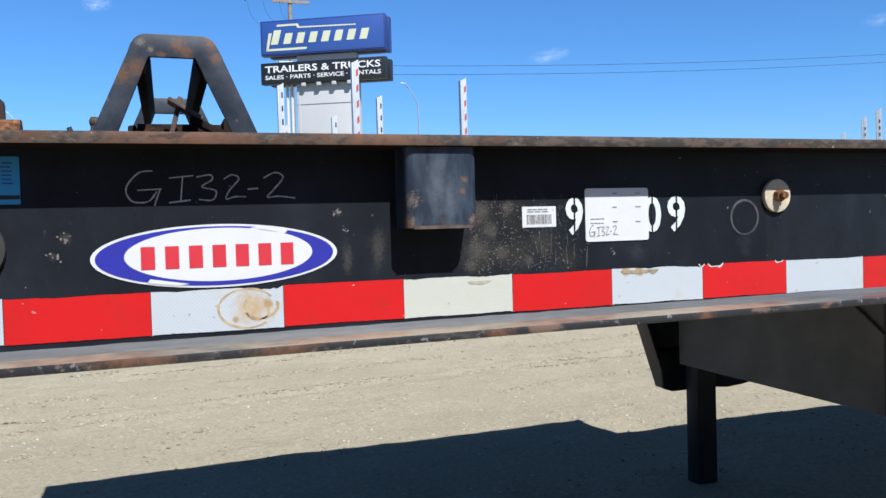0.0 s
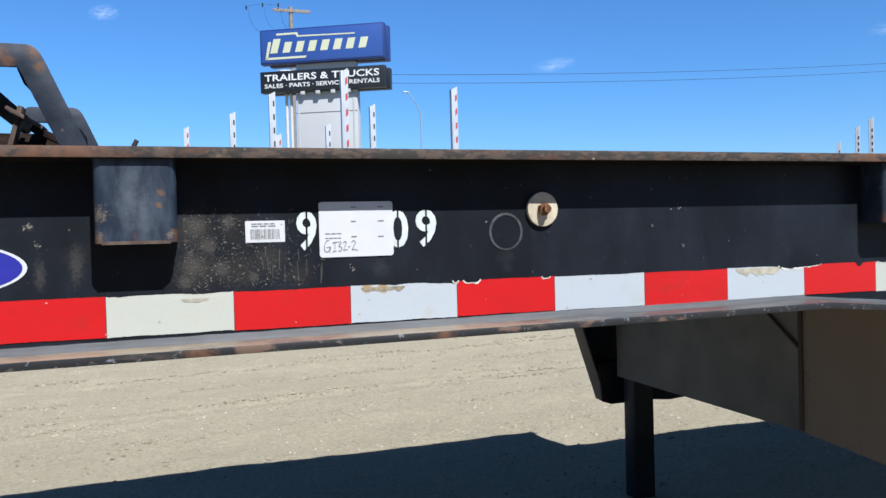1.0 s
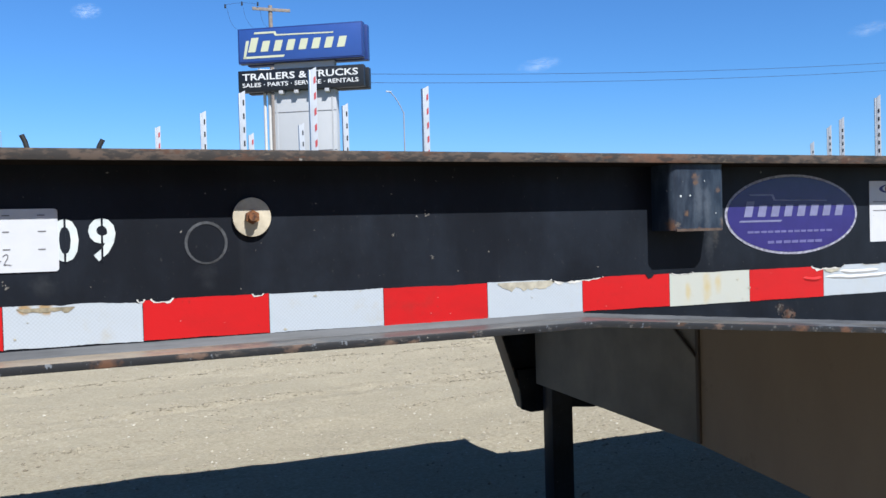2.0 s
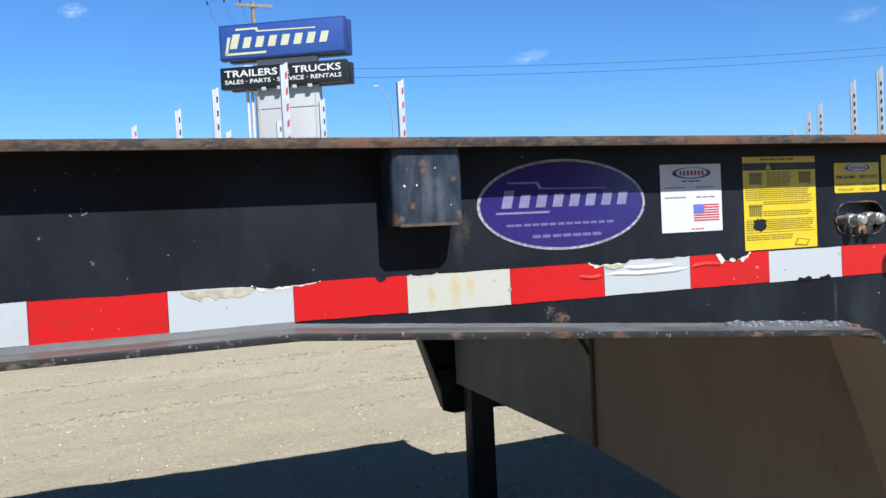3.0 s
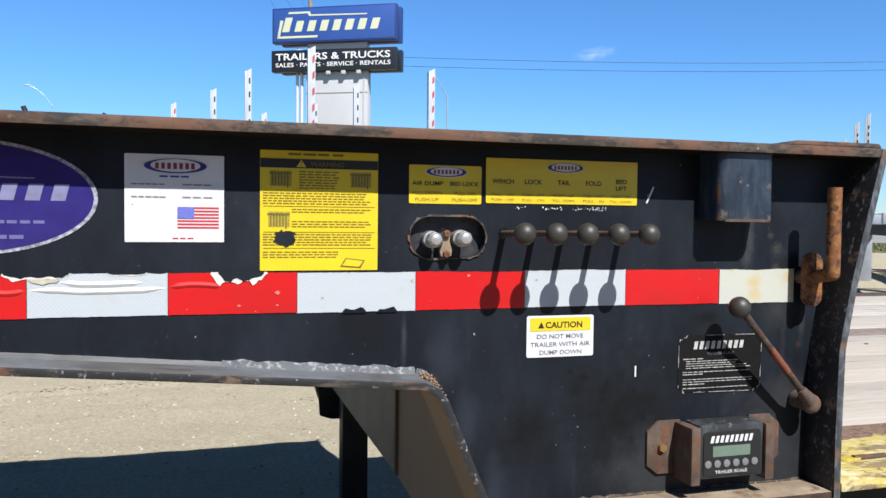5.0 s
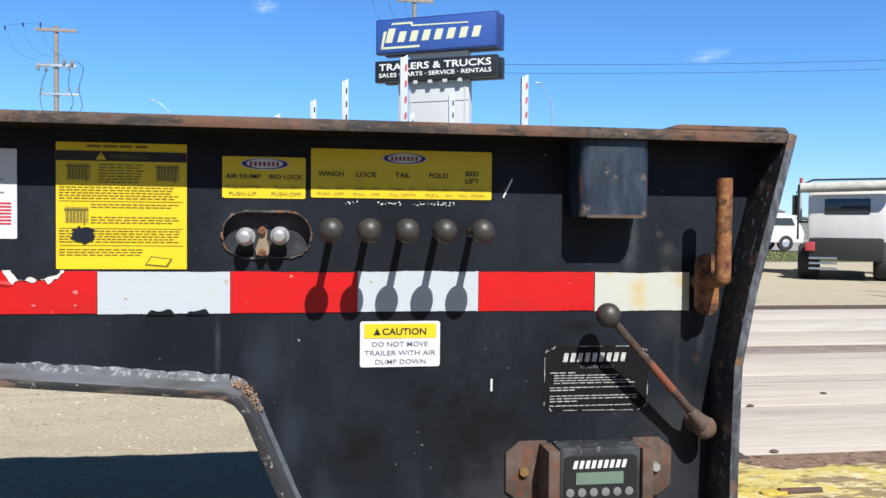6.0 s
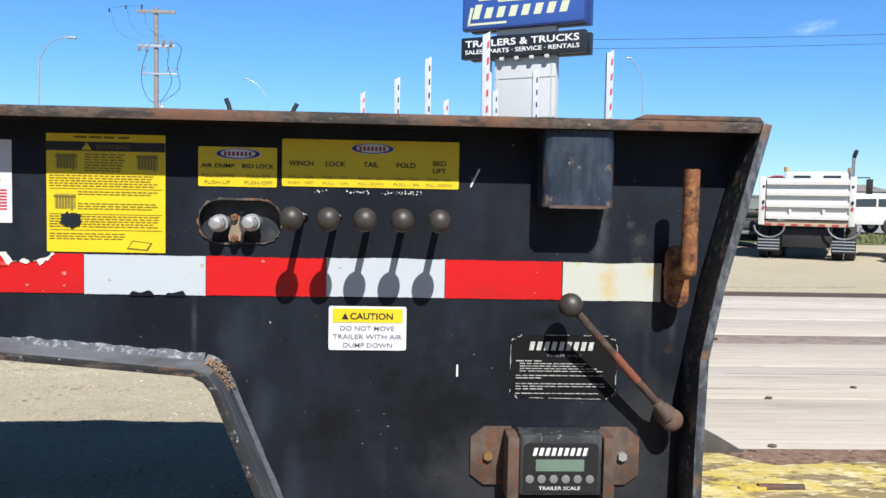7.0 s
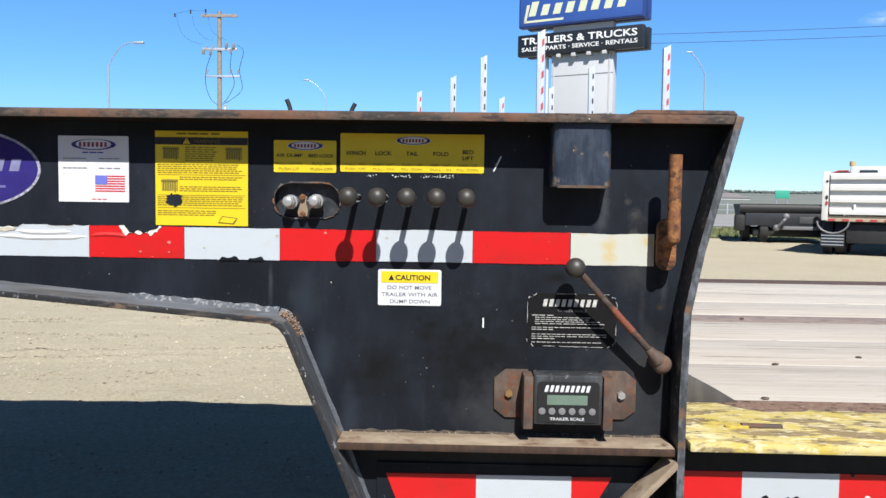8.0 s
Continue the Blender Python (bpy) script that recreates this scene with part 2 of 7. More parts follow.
spotted(BLACK, [(-2.33, 1.385, 0.035), (-2.315, 1.36, 0.03), (-2.335, 1.335, 0.035), (-2.30, 1.33, 0.03), (-2.345, 1.315, 0.025), (-2.29, 1.39, 0.025), (-2.26, 1.318, 0.02)], (0.066, 0.062, 0.057), 480, (0.72, 1.6))
spotted(BLACK, [(-2.52, 1.388, 0.010), (-2.51, 1.33, 0.012, 3), (-2.83, 1.365, 0.012), (-2.845, 1.345, 0.008), (-2.47, 1.34, 0.015, 3), (-1.13, 1.36, 0.012, 3), (0.10, 1.33, 0.018), (0.098, 1.30, 0.016), (0.088, 1.35, 0.010)], (0.042, 0.042, 0.043), 240, (0.5, 1.8))
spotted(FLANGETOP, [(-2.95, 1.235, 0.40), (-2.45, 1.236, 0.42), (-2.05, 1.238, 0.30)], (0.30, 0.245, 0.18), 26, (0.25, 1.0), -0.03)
# Bluer right part and pale streaks: sky sheen drawn into the colour.
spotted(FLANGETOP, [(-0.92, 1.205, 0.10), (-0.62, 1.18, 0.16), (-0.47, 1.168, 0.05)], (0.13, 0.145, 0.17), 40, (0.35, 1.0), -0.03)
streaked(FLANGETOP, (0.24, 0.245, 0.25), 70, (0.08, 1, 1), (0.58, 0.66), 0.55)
spotted(EDGE, [(-2.95, 1.228, 0.10), (-2.76, 1.229, 0.09), (-2.60, 1.230, 0.07), (-2.33, 1.231, 0.04), (-2.02, 1.233, 0.03), (-1.02, 1.208, 0.03), (-0.93, 1.20, 0.02)], (0.125, 0.062, 0.036), 90, (0.55, 1.05), -0.06)
spotted(POCKETM, [(-2.442, 1.372, 0.020), (-2.356, 1.375, 0.018), (-2.40, 1.367, 0.016), (-1.246, 1.374, 0.018), (-1.152, 1.372, 0.016), (-1.20, 1.368, 0.012), (-0.034, 1.374, 0.010), (0.052, 1.377, 0.016), (0.010, 1.3715, 0.014), (-0.036, 1.41, 0.008, 4), (0.053, 1.41, 0.008, 3)], (0.120, 0.060, 0.034), 150, (0.5, 1.0), -0.045)
spotted(POCKETM, [(-1.200, 1.415, 0.010, 4), (-1.185, 1.40, 0.008, 5), (-2.405, 1.42, 0.014, 3), (-2.39, 1.40, 0.010, 4)], (0.075, 0.092, 0.118), 90, (0.05, 2.2), -0.05)
spotted(POCKETM, [(-1.205, 1.446, 0.012), (-1.205, 1.438, 0.010), (-1.165, 1.426, 0.009), (-1.222, 1.392, 0.009), (-2.370, 1.425, 0.010), (-2.372, 1.41, 0.008)], (0.13, 0.078, 0.05), 190, (0.55, 1.0), -0.051)
spotted(POCKETM, [(-2.44, 1.40, 0.03), (-2.44, 1.375, 0.02), (-2.36, 1.375, 0.015), (-1.238, 1.375, 0.012), (-1.157, 1.38, 0.015), (-0.03, 1.38, 0.02), (0.045, 1.42, 0.014), (0.046, 1.375, 0.012), (0.008, 1.42, 0.006)], (0.13, 0.108, 0.09), 300, (0.75, 1.2), -0.051)


def tape_material(name, base, dirt, soft=0.84):
    """Prismatic reflective tape: a fine honeycomb relief, dirt and scuffs."""
    m = material(name, base, 0.32)
    c = tex_coord(m)
    nt = m.node_tree
    v = nt.nodes.new("ShaderNodeTexVoronoi")
    v.feature = "DISTANCE_TO_EDGE"
    v.inputs["Scale"].default_value = 290
    v.inputs["Randomness"].default_value = 0.0
    turn = nt.nodes.new("ShaderNodeMapping")
    turn.inputs["Rotation"].default_value = (0, 0.7854, 0)
    nt.links.new(c, turn.inputs["Vector"])
    nt.links.new(turn.outputs["Vector"], v.inputs["Vector"])
    net = ramp(m, v.outputs["Distance"], 0.03, 0.16, tuple(x * soft for x in base), base)
    d = ramp(m, noise_node(m, 17, 9, 0.7, c), 0.56, 0.74)
    put(m, "Base Color", blend(m, times(m, d, 0.55), net, dirt))
    bump(m, noise_node(m, 16, 5, 0.55, c), 0.35, 0.003)
    return m


TAPE_RED = tape_material("red_reflective_tape", (0.53, 0.012, 0.014), (0.30, 0.03, 0.025), 0.96)
TAPE_RED.node_tree.nodes["Principled BSDF"].inputs["Specular IOR Level"].default_value = 0.3
streaked(TAPE_RED, (0.30, 0.018, 0.016), 9, (0.6, 1, 1.4), (0.50, 0.72), 0.45)
streaked(TAPE_RED, (0.16, 0.03, 0.025), 120, (1, 1, 1), (0.63, 0.70), 0.5)
TAPE_WHITE = tape_material("white_reflective_tape", (0.478, 0.525, 0.575), (0.42, 0.38, 0.29), 0.84)
TAPE_CREAM = tape_material("yellowed_reflective_tape", (0.51, 0.525, 0.475), (0.50, 0.43, 0.27), 0.86)
spotted(TAPE_WHITE, [(-2.628, 1.276, 0.034)], (0.43, 0.32, 0.19), 80, (0.3, 1.25))
spotted(TAPE_WHITE, [(-2.609, 1.279, 0.010), (-2.648, 1.262, 0.006), (-2.425, 1.296, 0.012), (-2.325, 1.296, 0.012), (-2.09, 1.296, 0.013), (-2.11, 1.297, 0.012), (-1.58, 1.294, 0.012)], (0.36, 0.25, 0.13))
spotted(TAPE_CREAM, [(0.06, 1.28, 0.02), (0.06, 1.262, 0.018), (0.12, 1.29, 0.018), (0.062, 1.27, 0.010, 4), (-1.150, 1.275, 0.012, 3), (-1.128, 1.282, 0.010, 2), (-1.185, 1.270, 0.008, 3), (0.02, 1.298, 0.008), (0.13, 1.27, 0.008, 4)], (0.50, 0.425, 0.25), 40, (0.3, 1.7))
STICK_WHITE = plain("white_vinyl", (0.60, 0.615, 0.65), 0.4, 0.03, 40)
STICK_YELLOW = plain("yellow_vinyl", (0.66, 0.50, 0.015), 0.4, 0.07, 20)
STICK_BLUE = plain("blue_vinyl", (0.03, 0.30, 0.62), 0.4, 0.08, 30)
STICK_PURPLE = plain("violet_blue_vinyl", (0.030, 0.024, 0.155), 0.16, 0.12, 40, bumps=0.01)
STICK_PURPLE.node_tree.nodes["Principled BSDF"].inputs["Specular IOR Level"].default_value = 0.35
STICK_RIM = plain("speckled_pale_rim", (0.30, 0.30, 0.37), 0.45, 0.75, 260)
INK_SLATE = plain("dark_slate_ink", (0.135, 0.138, 0.18), 0.5, 0.1, 50)
INK_BLACK = plain("black_ink", (0.008, 0.008, 0.010), 0.5, 0.1, 50)
INK_GREY = plain("grey_ink", (0.17, 0.17, 0.18), 0.5, 0.1, 50)
INK_OLIVE = plain("olive_ink", (0.150, 0.120, 0.014), 0.5, 0.1, 50)
INK_RED = plain("red_ink", (0.52, 0.028, 0.045), 0.4, 0.06, 50)
INK_BLUE = plain("blue_ink", (0.020, 0.024, 0.30), 0.4, 0.08, 50)
INK_NAVY = plain("navy_ink", (0.016, 0.018, 0.16), 0.4, 0.08, 50)
INK_MAROON = plain("dark_red_ink", (0.20, 0.025, 0.045), 0.4, 0.08, 50)
INK_LILAC = plain("lilac_print", (0.19, 0.195, 0.34), 0.4, 0.2, 60)
INK_VIOLET = plain("faded_violet_print", (0.13, 0.125, 0.30), 0.4, 0.15, 60)
STENCIL = plain("stencil_paint", (0.58, 0.63, 0.63), 0.6, 0.12, 60)
CHALK = plain("chalk", (0.40, 0.41, 0.42), 0.9, 0.3, 150)
SCUFF = plain("bare_scuff", (0.15, 0.14, 0.125), 0.8, 0.35, 90)
ALU = plain("bare_aluminium", (0.50, 0.51, 0.52), 0.35, 0.08, 60, 0.6)
KNOB = plain("dark_knob", (0.034, 0.031, 0.028), 0.5, 0.25, 70)
# Bulkhead paints set darker and warmer, for shade and ground bounce beneath the deck.
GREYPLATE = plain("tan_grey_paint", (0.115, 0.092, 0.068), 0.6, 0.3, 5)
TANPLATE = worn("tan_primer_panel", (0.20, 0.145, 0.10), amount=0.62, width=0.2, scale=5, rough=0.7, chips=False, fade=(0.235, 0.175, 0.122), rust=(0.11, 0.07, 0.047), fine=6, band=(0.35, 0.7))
RUBBER = plain("tyre_rubber", (0.02, 0.02, 0.021), 0.8, 0.2, 10)
WHITE_PAINT = plain("white_truck_paint", (0.62, 0.61, 0.585), 0.35, 0.06, 3)
DARK_PART = plain("dark_chassis", (0.009, 0.009, 0.010), 0.7, 0.3, 8)
CHROME = plain("dull_chrome", (0.55, 0.56, 0.58), 0.25, 0.08, 12, 0.9)
GALV = plain("galvanised_steel", (0.42, 0.45, 0.49), 0.45, 0.1, 6, 0.5)
STAKE_WHITE = plain("white_stake_paint", (0.40, 0.43, 0.48), 0.5, 0.06, 4)
STAKE_RED = plain("red_stake_band", (0.40, 0.045, 0.055), 0.5, 0.1, 4)
POLEWOOD = plain("weathered_pole_wood", (0.25, 0.215, 0.19), 0.9, 0.25, 6)
CABLE = plain("black_cable", (0.02, 0.02, 0.025), 0.6, 0.1, 5)
GLASS = material("dark_glass", (0.03, 0.04, 0.05), 0.06)
LCD = plain("green_display", (0.13, 0.19, 0.155), 0.25, 0.06, 60)
AMBER = material("amber_lens", (0.75, 0.22, 0.01), 0.2)


# ---- mesh helpers ----
def boxed(bm, x0, x1, y0, y1, z0, z1, bevel=0.0, m=None):
    """A box between two corners, with its edges rounded off."""
    r = bmesh.ops.create_cube(bm, size=1.0)
    vs = r["verts"]
    for v in vs:
        v.co = Vector((x0 + (v.co.x + 0.5) * (x1 - x0), y0 + (v.co.y + 0.5) * (y1 - y0), z0 + (v.co.z + 0.5) * (z1 - z0)))
    es = list({e for v in vs for e in v.link_edges})
    if bevel:
        bmesh.ops.bevel(bm, geom=es, offset=bevel, segments=2, affect="EDGES", profile=0.6)
    if m:
        bmesh.ops.transform(bm, matrix=m, verts=[v for v in bm.verts if v.index == -1] or vs)
    return bm


def sheet(pts, y0, y1, holes=(), bevel=0.0):
    """A plate: the outline pts (x, z) with holes, from y0 (front) to y1."""
    bm = bmesh.new()
    edges = []
    for ring in (pts, *holes):
        vs = [bm.verts.new((x, y0, z)) for x, z in ring]
        edges += [bm.edges.new((a, b)) for a, b in zip(vs, vs[1:] + vs[:1])]
    if holes:
        bmesh.ops.triangle_fill(bm, use_beauty=True, edges=edges)
    else:
        bm.faces.new([bm.verts[i] for i in range(len(pts))] if bm.verts.ensure_lookup_table() is None else ())
    bmesh.ops.recalc_face_normals(bm, faces=bm.faces[:])
    r = bmesh.ops.extrude_face_region(bm, geom=bm.faces[:])
    for v in r["geom"]:
        if isinstance(v, bmesh.types.BMVert):
            v.co.y = y1
    bmesh.ops.recalc_face_normals(bm, faces=bm.faces[:])
    if bevel:
        rim = [e for e in bm.edges if len(e.link_faces) == 2 and e.calc_face_angle(0) > 0.6]
        bmesh.ops.bevel(bm, geom=rim, offset=bevel, segments=2, affect="EDGES", profile=0.6)
    return bm


def tube(bm, a, b, r, seg=12, r2=None, caps=True):
    """A round bar from a to b."""
    a, b = Vector(a), Vector(b)
    m = Matrix.Translation((a + b) / 2) @ (b - a).to_track_quat("Z", "Y").to_matrix().to_4x4()
    bmesh.ops.create_cone(bm, cap_ends=caps, segments=seg, radius1=r, radius2=r if r2 is None else r2, depth=(b - a).length, matrix=m)
    return bm


def ball(bm, c, r, seg=20, squash=(1, 1, 1)):
    bmesh.ops.create_uvsphere(bm, u_segments=seg, v_segments=seg // 2 + 2, radius=r, matrix=Matrix.Translation(c) @ Matrix.Diagonal((*squash, 1)))
    return bm


def path_tube(bm, pts, r, seg=10):
    """A round bar bent along pts, in one skin."""
    pts = [Vector(p) for p in pts]
    side, prev = None, None
    for i, p in enumerate(pts):
        d = (pts[min(i + 1, len(pts) - 1)] - pts[max(i - 1, 0)]).normalized()
        if side is None:
            side = d.orthogonal().normalized()
        side = (side - d * side.dot(d)).normalized()
        up = d.cross(side)
        ring = [bm.verts.new(p + (side * math.cos(6.2832 * k / seg) + up * math.sin(6.2832 * k / seg)) * r) for k in range(seg)]
        if prev:
            for k in range(seg):
                bm.faces.new((prev[k], prev[(k + 1) % seg], ring[(k + 1) % seg], ring[k]))
        else:
            bm.faces.new(ring[::-1])
        prev = ring
    bm.faces.new(prev)
    return bm


def strip(path, thick, y0, y1, bevel=0.0015):
    """A bent plate: follows path (x, z) with its upper face, thick below it, from y0 to y1."""
    up, low = [Vector((x, z)) for x, z in path], []
    for i, p in enumerate(up):
        d = ((up[min(i + 1, len(up) - 1)] - p).normalized() + (p - up[max(i - 1, 0)]).normalized()).normalized()
        low.append(p + Vector((d.y, -d.x)) * thick)
    return sheet([tuple(p) for p in up] + [tuple(p) for p in reversed(low)], y0, y1, (), bevel)


def oval(cx, cz, a, b, n=56):
    return [(cx + a * math.cos(2 * math.pi * i / n), cz + b * math.sin(2 * math.pi * i / n)) for i in range(n)]


def rounded(x0, x1, z0, z1, r, n=5):
    pts = []
    for cx, cz, s in ((x1 - r, z1 - r, 0), (x0 + r, z1 - r, 90), (x0 + r, z0 + r, 180), (x1 - r, z0 + r, 270)):
        for i in range(n + 1):
            a = radians(s + 90 * i / n)
            pts.append((cx + r * math.cos(a), cz + r * math.sin(a)))
    return pts


def smooth(me, angle=40):
    for p in me.polygons:
        p.use_smooth = True
    me.set_sharp_from_angle(angle=radians(angle))


def part(name, bm, mat, parent=None, label="", category="", rounded_look=True):
    """Link a bmesh as one mesh object under a thing or a part."""
    me = bpy.data.meshes.new(name)
    bm.to_mesh(me)
    bm.free()
    if rounded_look:
        smooth(me)
    me.materials.append(mat)
    ob = new(name, me)
    if parent is not None:
        ob.parent = parent
    return tagged(ob, label, category)


def thing(name, label, category, at=(0, 0, 0), group="", kind=""):
    ob = new(name)
    ob.location = at
    return tagged(ob, label, category, group, kind)


def islands(bm):
    """Split a bmesh into its loose pieces."""
    seen, out = set(), []
    for v in bm.verts[:]:
        if v in seen:
            continue
        todo, piece = [v], []
        seen.add(v)
        while todo:
            q = todo.pop()
            piece.append(q)
            for e in q.link_edges:
                o = e.other_vert(q)
                if o not in seen:
                    seen.add(o)
                    todo.append(o)
        b = bmesh.new()
        m = {q: b.verts.new(q.co) for q in piece}
        for f in {f for q in piece for f in q.link_faces}:
            b.faces.new([m[q] for q in f.verts])
        out.append(b)
    bm.free()
    return out


def pieces(name, bm, mat, parent):
    """Every loose piece of a bmesh becomes a part of its own."""
    for b in islands(bm):
        part(name, b, mat, parent, rounded_look=False)


def lettering(text, x0, x1, z0, z1, y, depth=0.0006, bold=0.0):
    """Words in the built-in font, fitted into a rectangle of the plane y."""
    cu = bpy.data.curves.new("letters", "FONT")
    cu.body, cu.resolution_u, cu.offset = text, 3, bold
    ob = bpy.data.objects.new("letters", cu)
    scene.collection.objects.link(ob)
    me = bpy.data.meshes.new_from_object(ob.evaluated_get(bpy.context.evaluated_depsgraph_get()))
    bpy.data.objects.remove(ob)
    bpy.data.curves.remove(cu)
    bm = bmesh.new()
    bm.from_mesh(me)
    bpy.data.meshes.remove(me)
    xs, ys = [v.co.x for v in bm.verts], [v.co.y for v in bm.verts]
    lx, ly = min(xs), min(ys)
    sx, sz = (x1 - x0) / (max(xs) - lx), (z1 - z0) / (max(ys) - ly)
    for v in bm.verts:
        v.co = Vector((x0 + (v.co.x - lx) * sx, y, z0 + (v.co.y - ly) * sz))
    return bm


def bars(bm, x0, x1, rows, h, y, rng, words=(3, 7), depth=0.0004):
    """Unreadable writing: short bars in rows at the heights given."""
    for z in rows:
        x = x0
        end = x1 - rng.random() * (x1 - x0) * 0.12
        n = rng.randint(*words)
        w = (end - x0) / n
        for i in range(n):
            boxed(bm, x + w * 0.06, x + w * (0.80 + 0.15 * rng.random()), y - depth, y, z - h / 2, z + h / 2)
            x += w
    return bm


def ragged(x0, x1, z0, z1, rng, top=0.0, bottom=0.0, n=40):
    """A rectangle whose upper or lower edge is torn."""
    def bite(i, depth, seed):
        if not 0 < i < n:
            return 0.0
        x = x0 + (x1 - x0) * i / n
        where = max(0.0, noise.noise(Vector((x * 16, seed, 4.4))) - 0.02) * 2.2
        return min(1.2, where) * depth * (0.55 + 0.9 * abs(noise.noise(Vector((x * 120, seed, 0.3)))) + 0.35 * rng.random()) + 0.0005 * rng.random()

    low = [(x0 + (x1 - x0) * i / n, z0 + bite(i, bottom, 9.0)) for i in range(n + 1)]
    up = [(x0 + (x1 - x0) * i / n, z1 - bite(i, top, 2.0)) for i in range(n, -1, -1)]
    return low + up


# ---- ground ----
def gravel_material():
    m = material("gravel", (0.34, 0.30, 0.22), 0.95)
    m.node_tree.nodes["Principled BSDF"].inputs["Specular IOR Level"].default_value = 0.04  # dry, dusty stone
    c = tex_coord(m)
    big = ramp(m, noise_node(m, 0.5, 6, 0.6, c), 0.3, 0.7)
    col = blend(m, big, (0.412, 0.362, 0.264), (0.492, 0.436, 0.322))
    fine = ramp(m, noise_node(m, 38, 8, 0.72, c), 0.36, 0.66)
    col = blend(m, fine, blend(m, 0.55, col, (0.27, 0.24, 0.175)), blend(m, 0.35, col, (0.60, 0.56, 0.46)))
    rows = ramp(m, noise_node(m, 3.2, 9, 0.8, c, (0.5, 2.4, 1)), 0.56, 0.66)
    col = blend(m, times(m, rows, 0.4), col, (0.24, 0.205, 0.15))
    grit = ramp(m, noise_node(m, 120, 4, 0.7, c), 0.60, 0.70)
    where = ramp(m, noise_node(m, 1.1, 6, 0.7, c, (0.6, 1.6, 1)), 0.42, 0.60)
    col = blend(m, times(m, grit, times(m, where, 0.8)), col, (0.66, 0.63, 0.56))
    dark = ramp(m, noise_node(m, 75, 5, 0.7, c, (0.6, 1, 1)), 0.62, 0.70)
    col = blend(m, times(m, dark, times(m, where, 0.6)), col, (0.15, 0.125, 0.095))
    nt = m.node_tree
    v = nt.nodes.new("ShaderNodeTexVoronoi")
    v.inputs["Scale"].default_value = 26
    nt.links.new(c, v.inputs["Vector"])
    st = ramp(m, v.outputs["Distance"], 0.12, 0.22, (1, 1, 1), (0, 0, 0))
    pick = ramp(m, v.outputs["Color"], 0.72, 0.76)
    col = blend(m, times(m, times(m, st, pick), 0.6), col, (0.58, 0.55, 0.48))
    put(m, "Base Color", col)
    bump(m, noise_node(m, 32, 9, 0.8, c), 0.75, 0.022)
    return m


GRAVEL = gravel_material()
GRASS = plain("roadside_grass", (0.10, 0.115, 0.028), 0.9, 0.5, 1.2, bumps=0.3)
ASPHALT = plain("asphalt", (0.26, 0.255, 0.245), 0.9, 0.2, 0.3, bumps=0.2)
# Green greyed and lifted: distance haze mixed into the field's colour.
FIELD = plain("far_farmland", (0.15, 0.165, 0.14), 0.95, 0.3, 0.02, bumps=0)


def ground_height(x, y):
    near = max(0.0, 1 - max(abs(x), abs(y - 6)) / 45.0)
    h = 0.035 * noise.noise(Vector((x * 0.35, y * 0.5, 3.1))) + 0.016 * noise.noise(Vector((x * 1.7, y * 1.7, 8.2)))
    h += near * (0.012 * noise.noise(Vector((x * 5.5, y * 5.5, 1.2))) + 0.016 * max(0.0, noise.noise(Vector((x * 2.6, y * 4.0, 6.7))) - 0.25))
    for k, off in ((1.0, 5.9), (1.0, 6.25), (1.0, 7.9), (1.0, 10.2)):
        d = (y - 0.16 * x) - off + 0.12 * noise.noise(Vector((x * 0.5, off, 0)))
        h += near * (0.024 + 0.016 * noise.noise(Vector((x * 14, y * 6, off)))) * (math.exp(-((d / 0.05) ** 2)) - 0.7 * math.exp(-(((d - 0.16) / 0.10) ** 2))) * (0.6 + 0.8 * noise.noise(Vector((x * 3, off, 1))))
    dip = max(0.0, 1 - max(abs(x), abs(y - 4)) / 14.0)
    return h * near - 0.022 * min(1.0, dip * 1.6)


def ground_axis(lo, hi, step, far):
    a = list(np.arange(lo, hi + 1e-6, step))
    s, d = [], step
    while d < far:
        d *= 1.45
        s.append(d)
    return [lo - sum(s[: i + 1]) for i in range(len(s) - 1, -1, -1)] + a + [hi + sum(s[: i + 1]) for i in range(len(s))]


def ground_sheet():
    xs, ys = ground_axis(-6, 9, 0.07, 1500), ground_axis(1.5, 13, 0.07, 1500)
    vs = [(x, y, ground_height(x, y)) for y in ys for x in xs]
    n = len(xs)
    fs = [(j * n + i, j * n + i + 1, (j + 1) * n + i + 1, (j + 1) * n + i) for j in range(len(ys) - 1) for i in range(n - 1)]
    me = bpy.data.meshes.new("ground")
    me.from_pydata(vs, [], fs)
    smooth(me, 80)
    me.materials.append(GRAVEL)
    return tagged(new("ground", me), "dry tan gravel yard with tyre tracks", "ground", kind="structure")


ground_sheet()


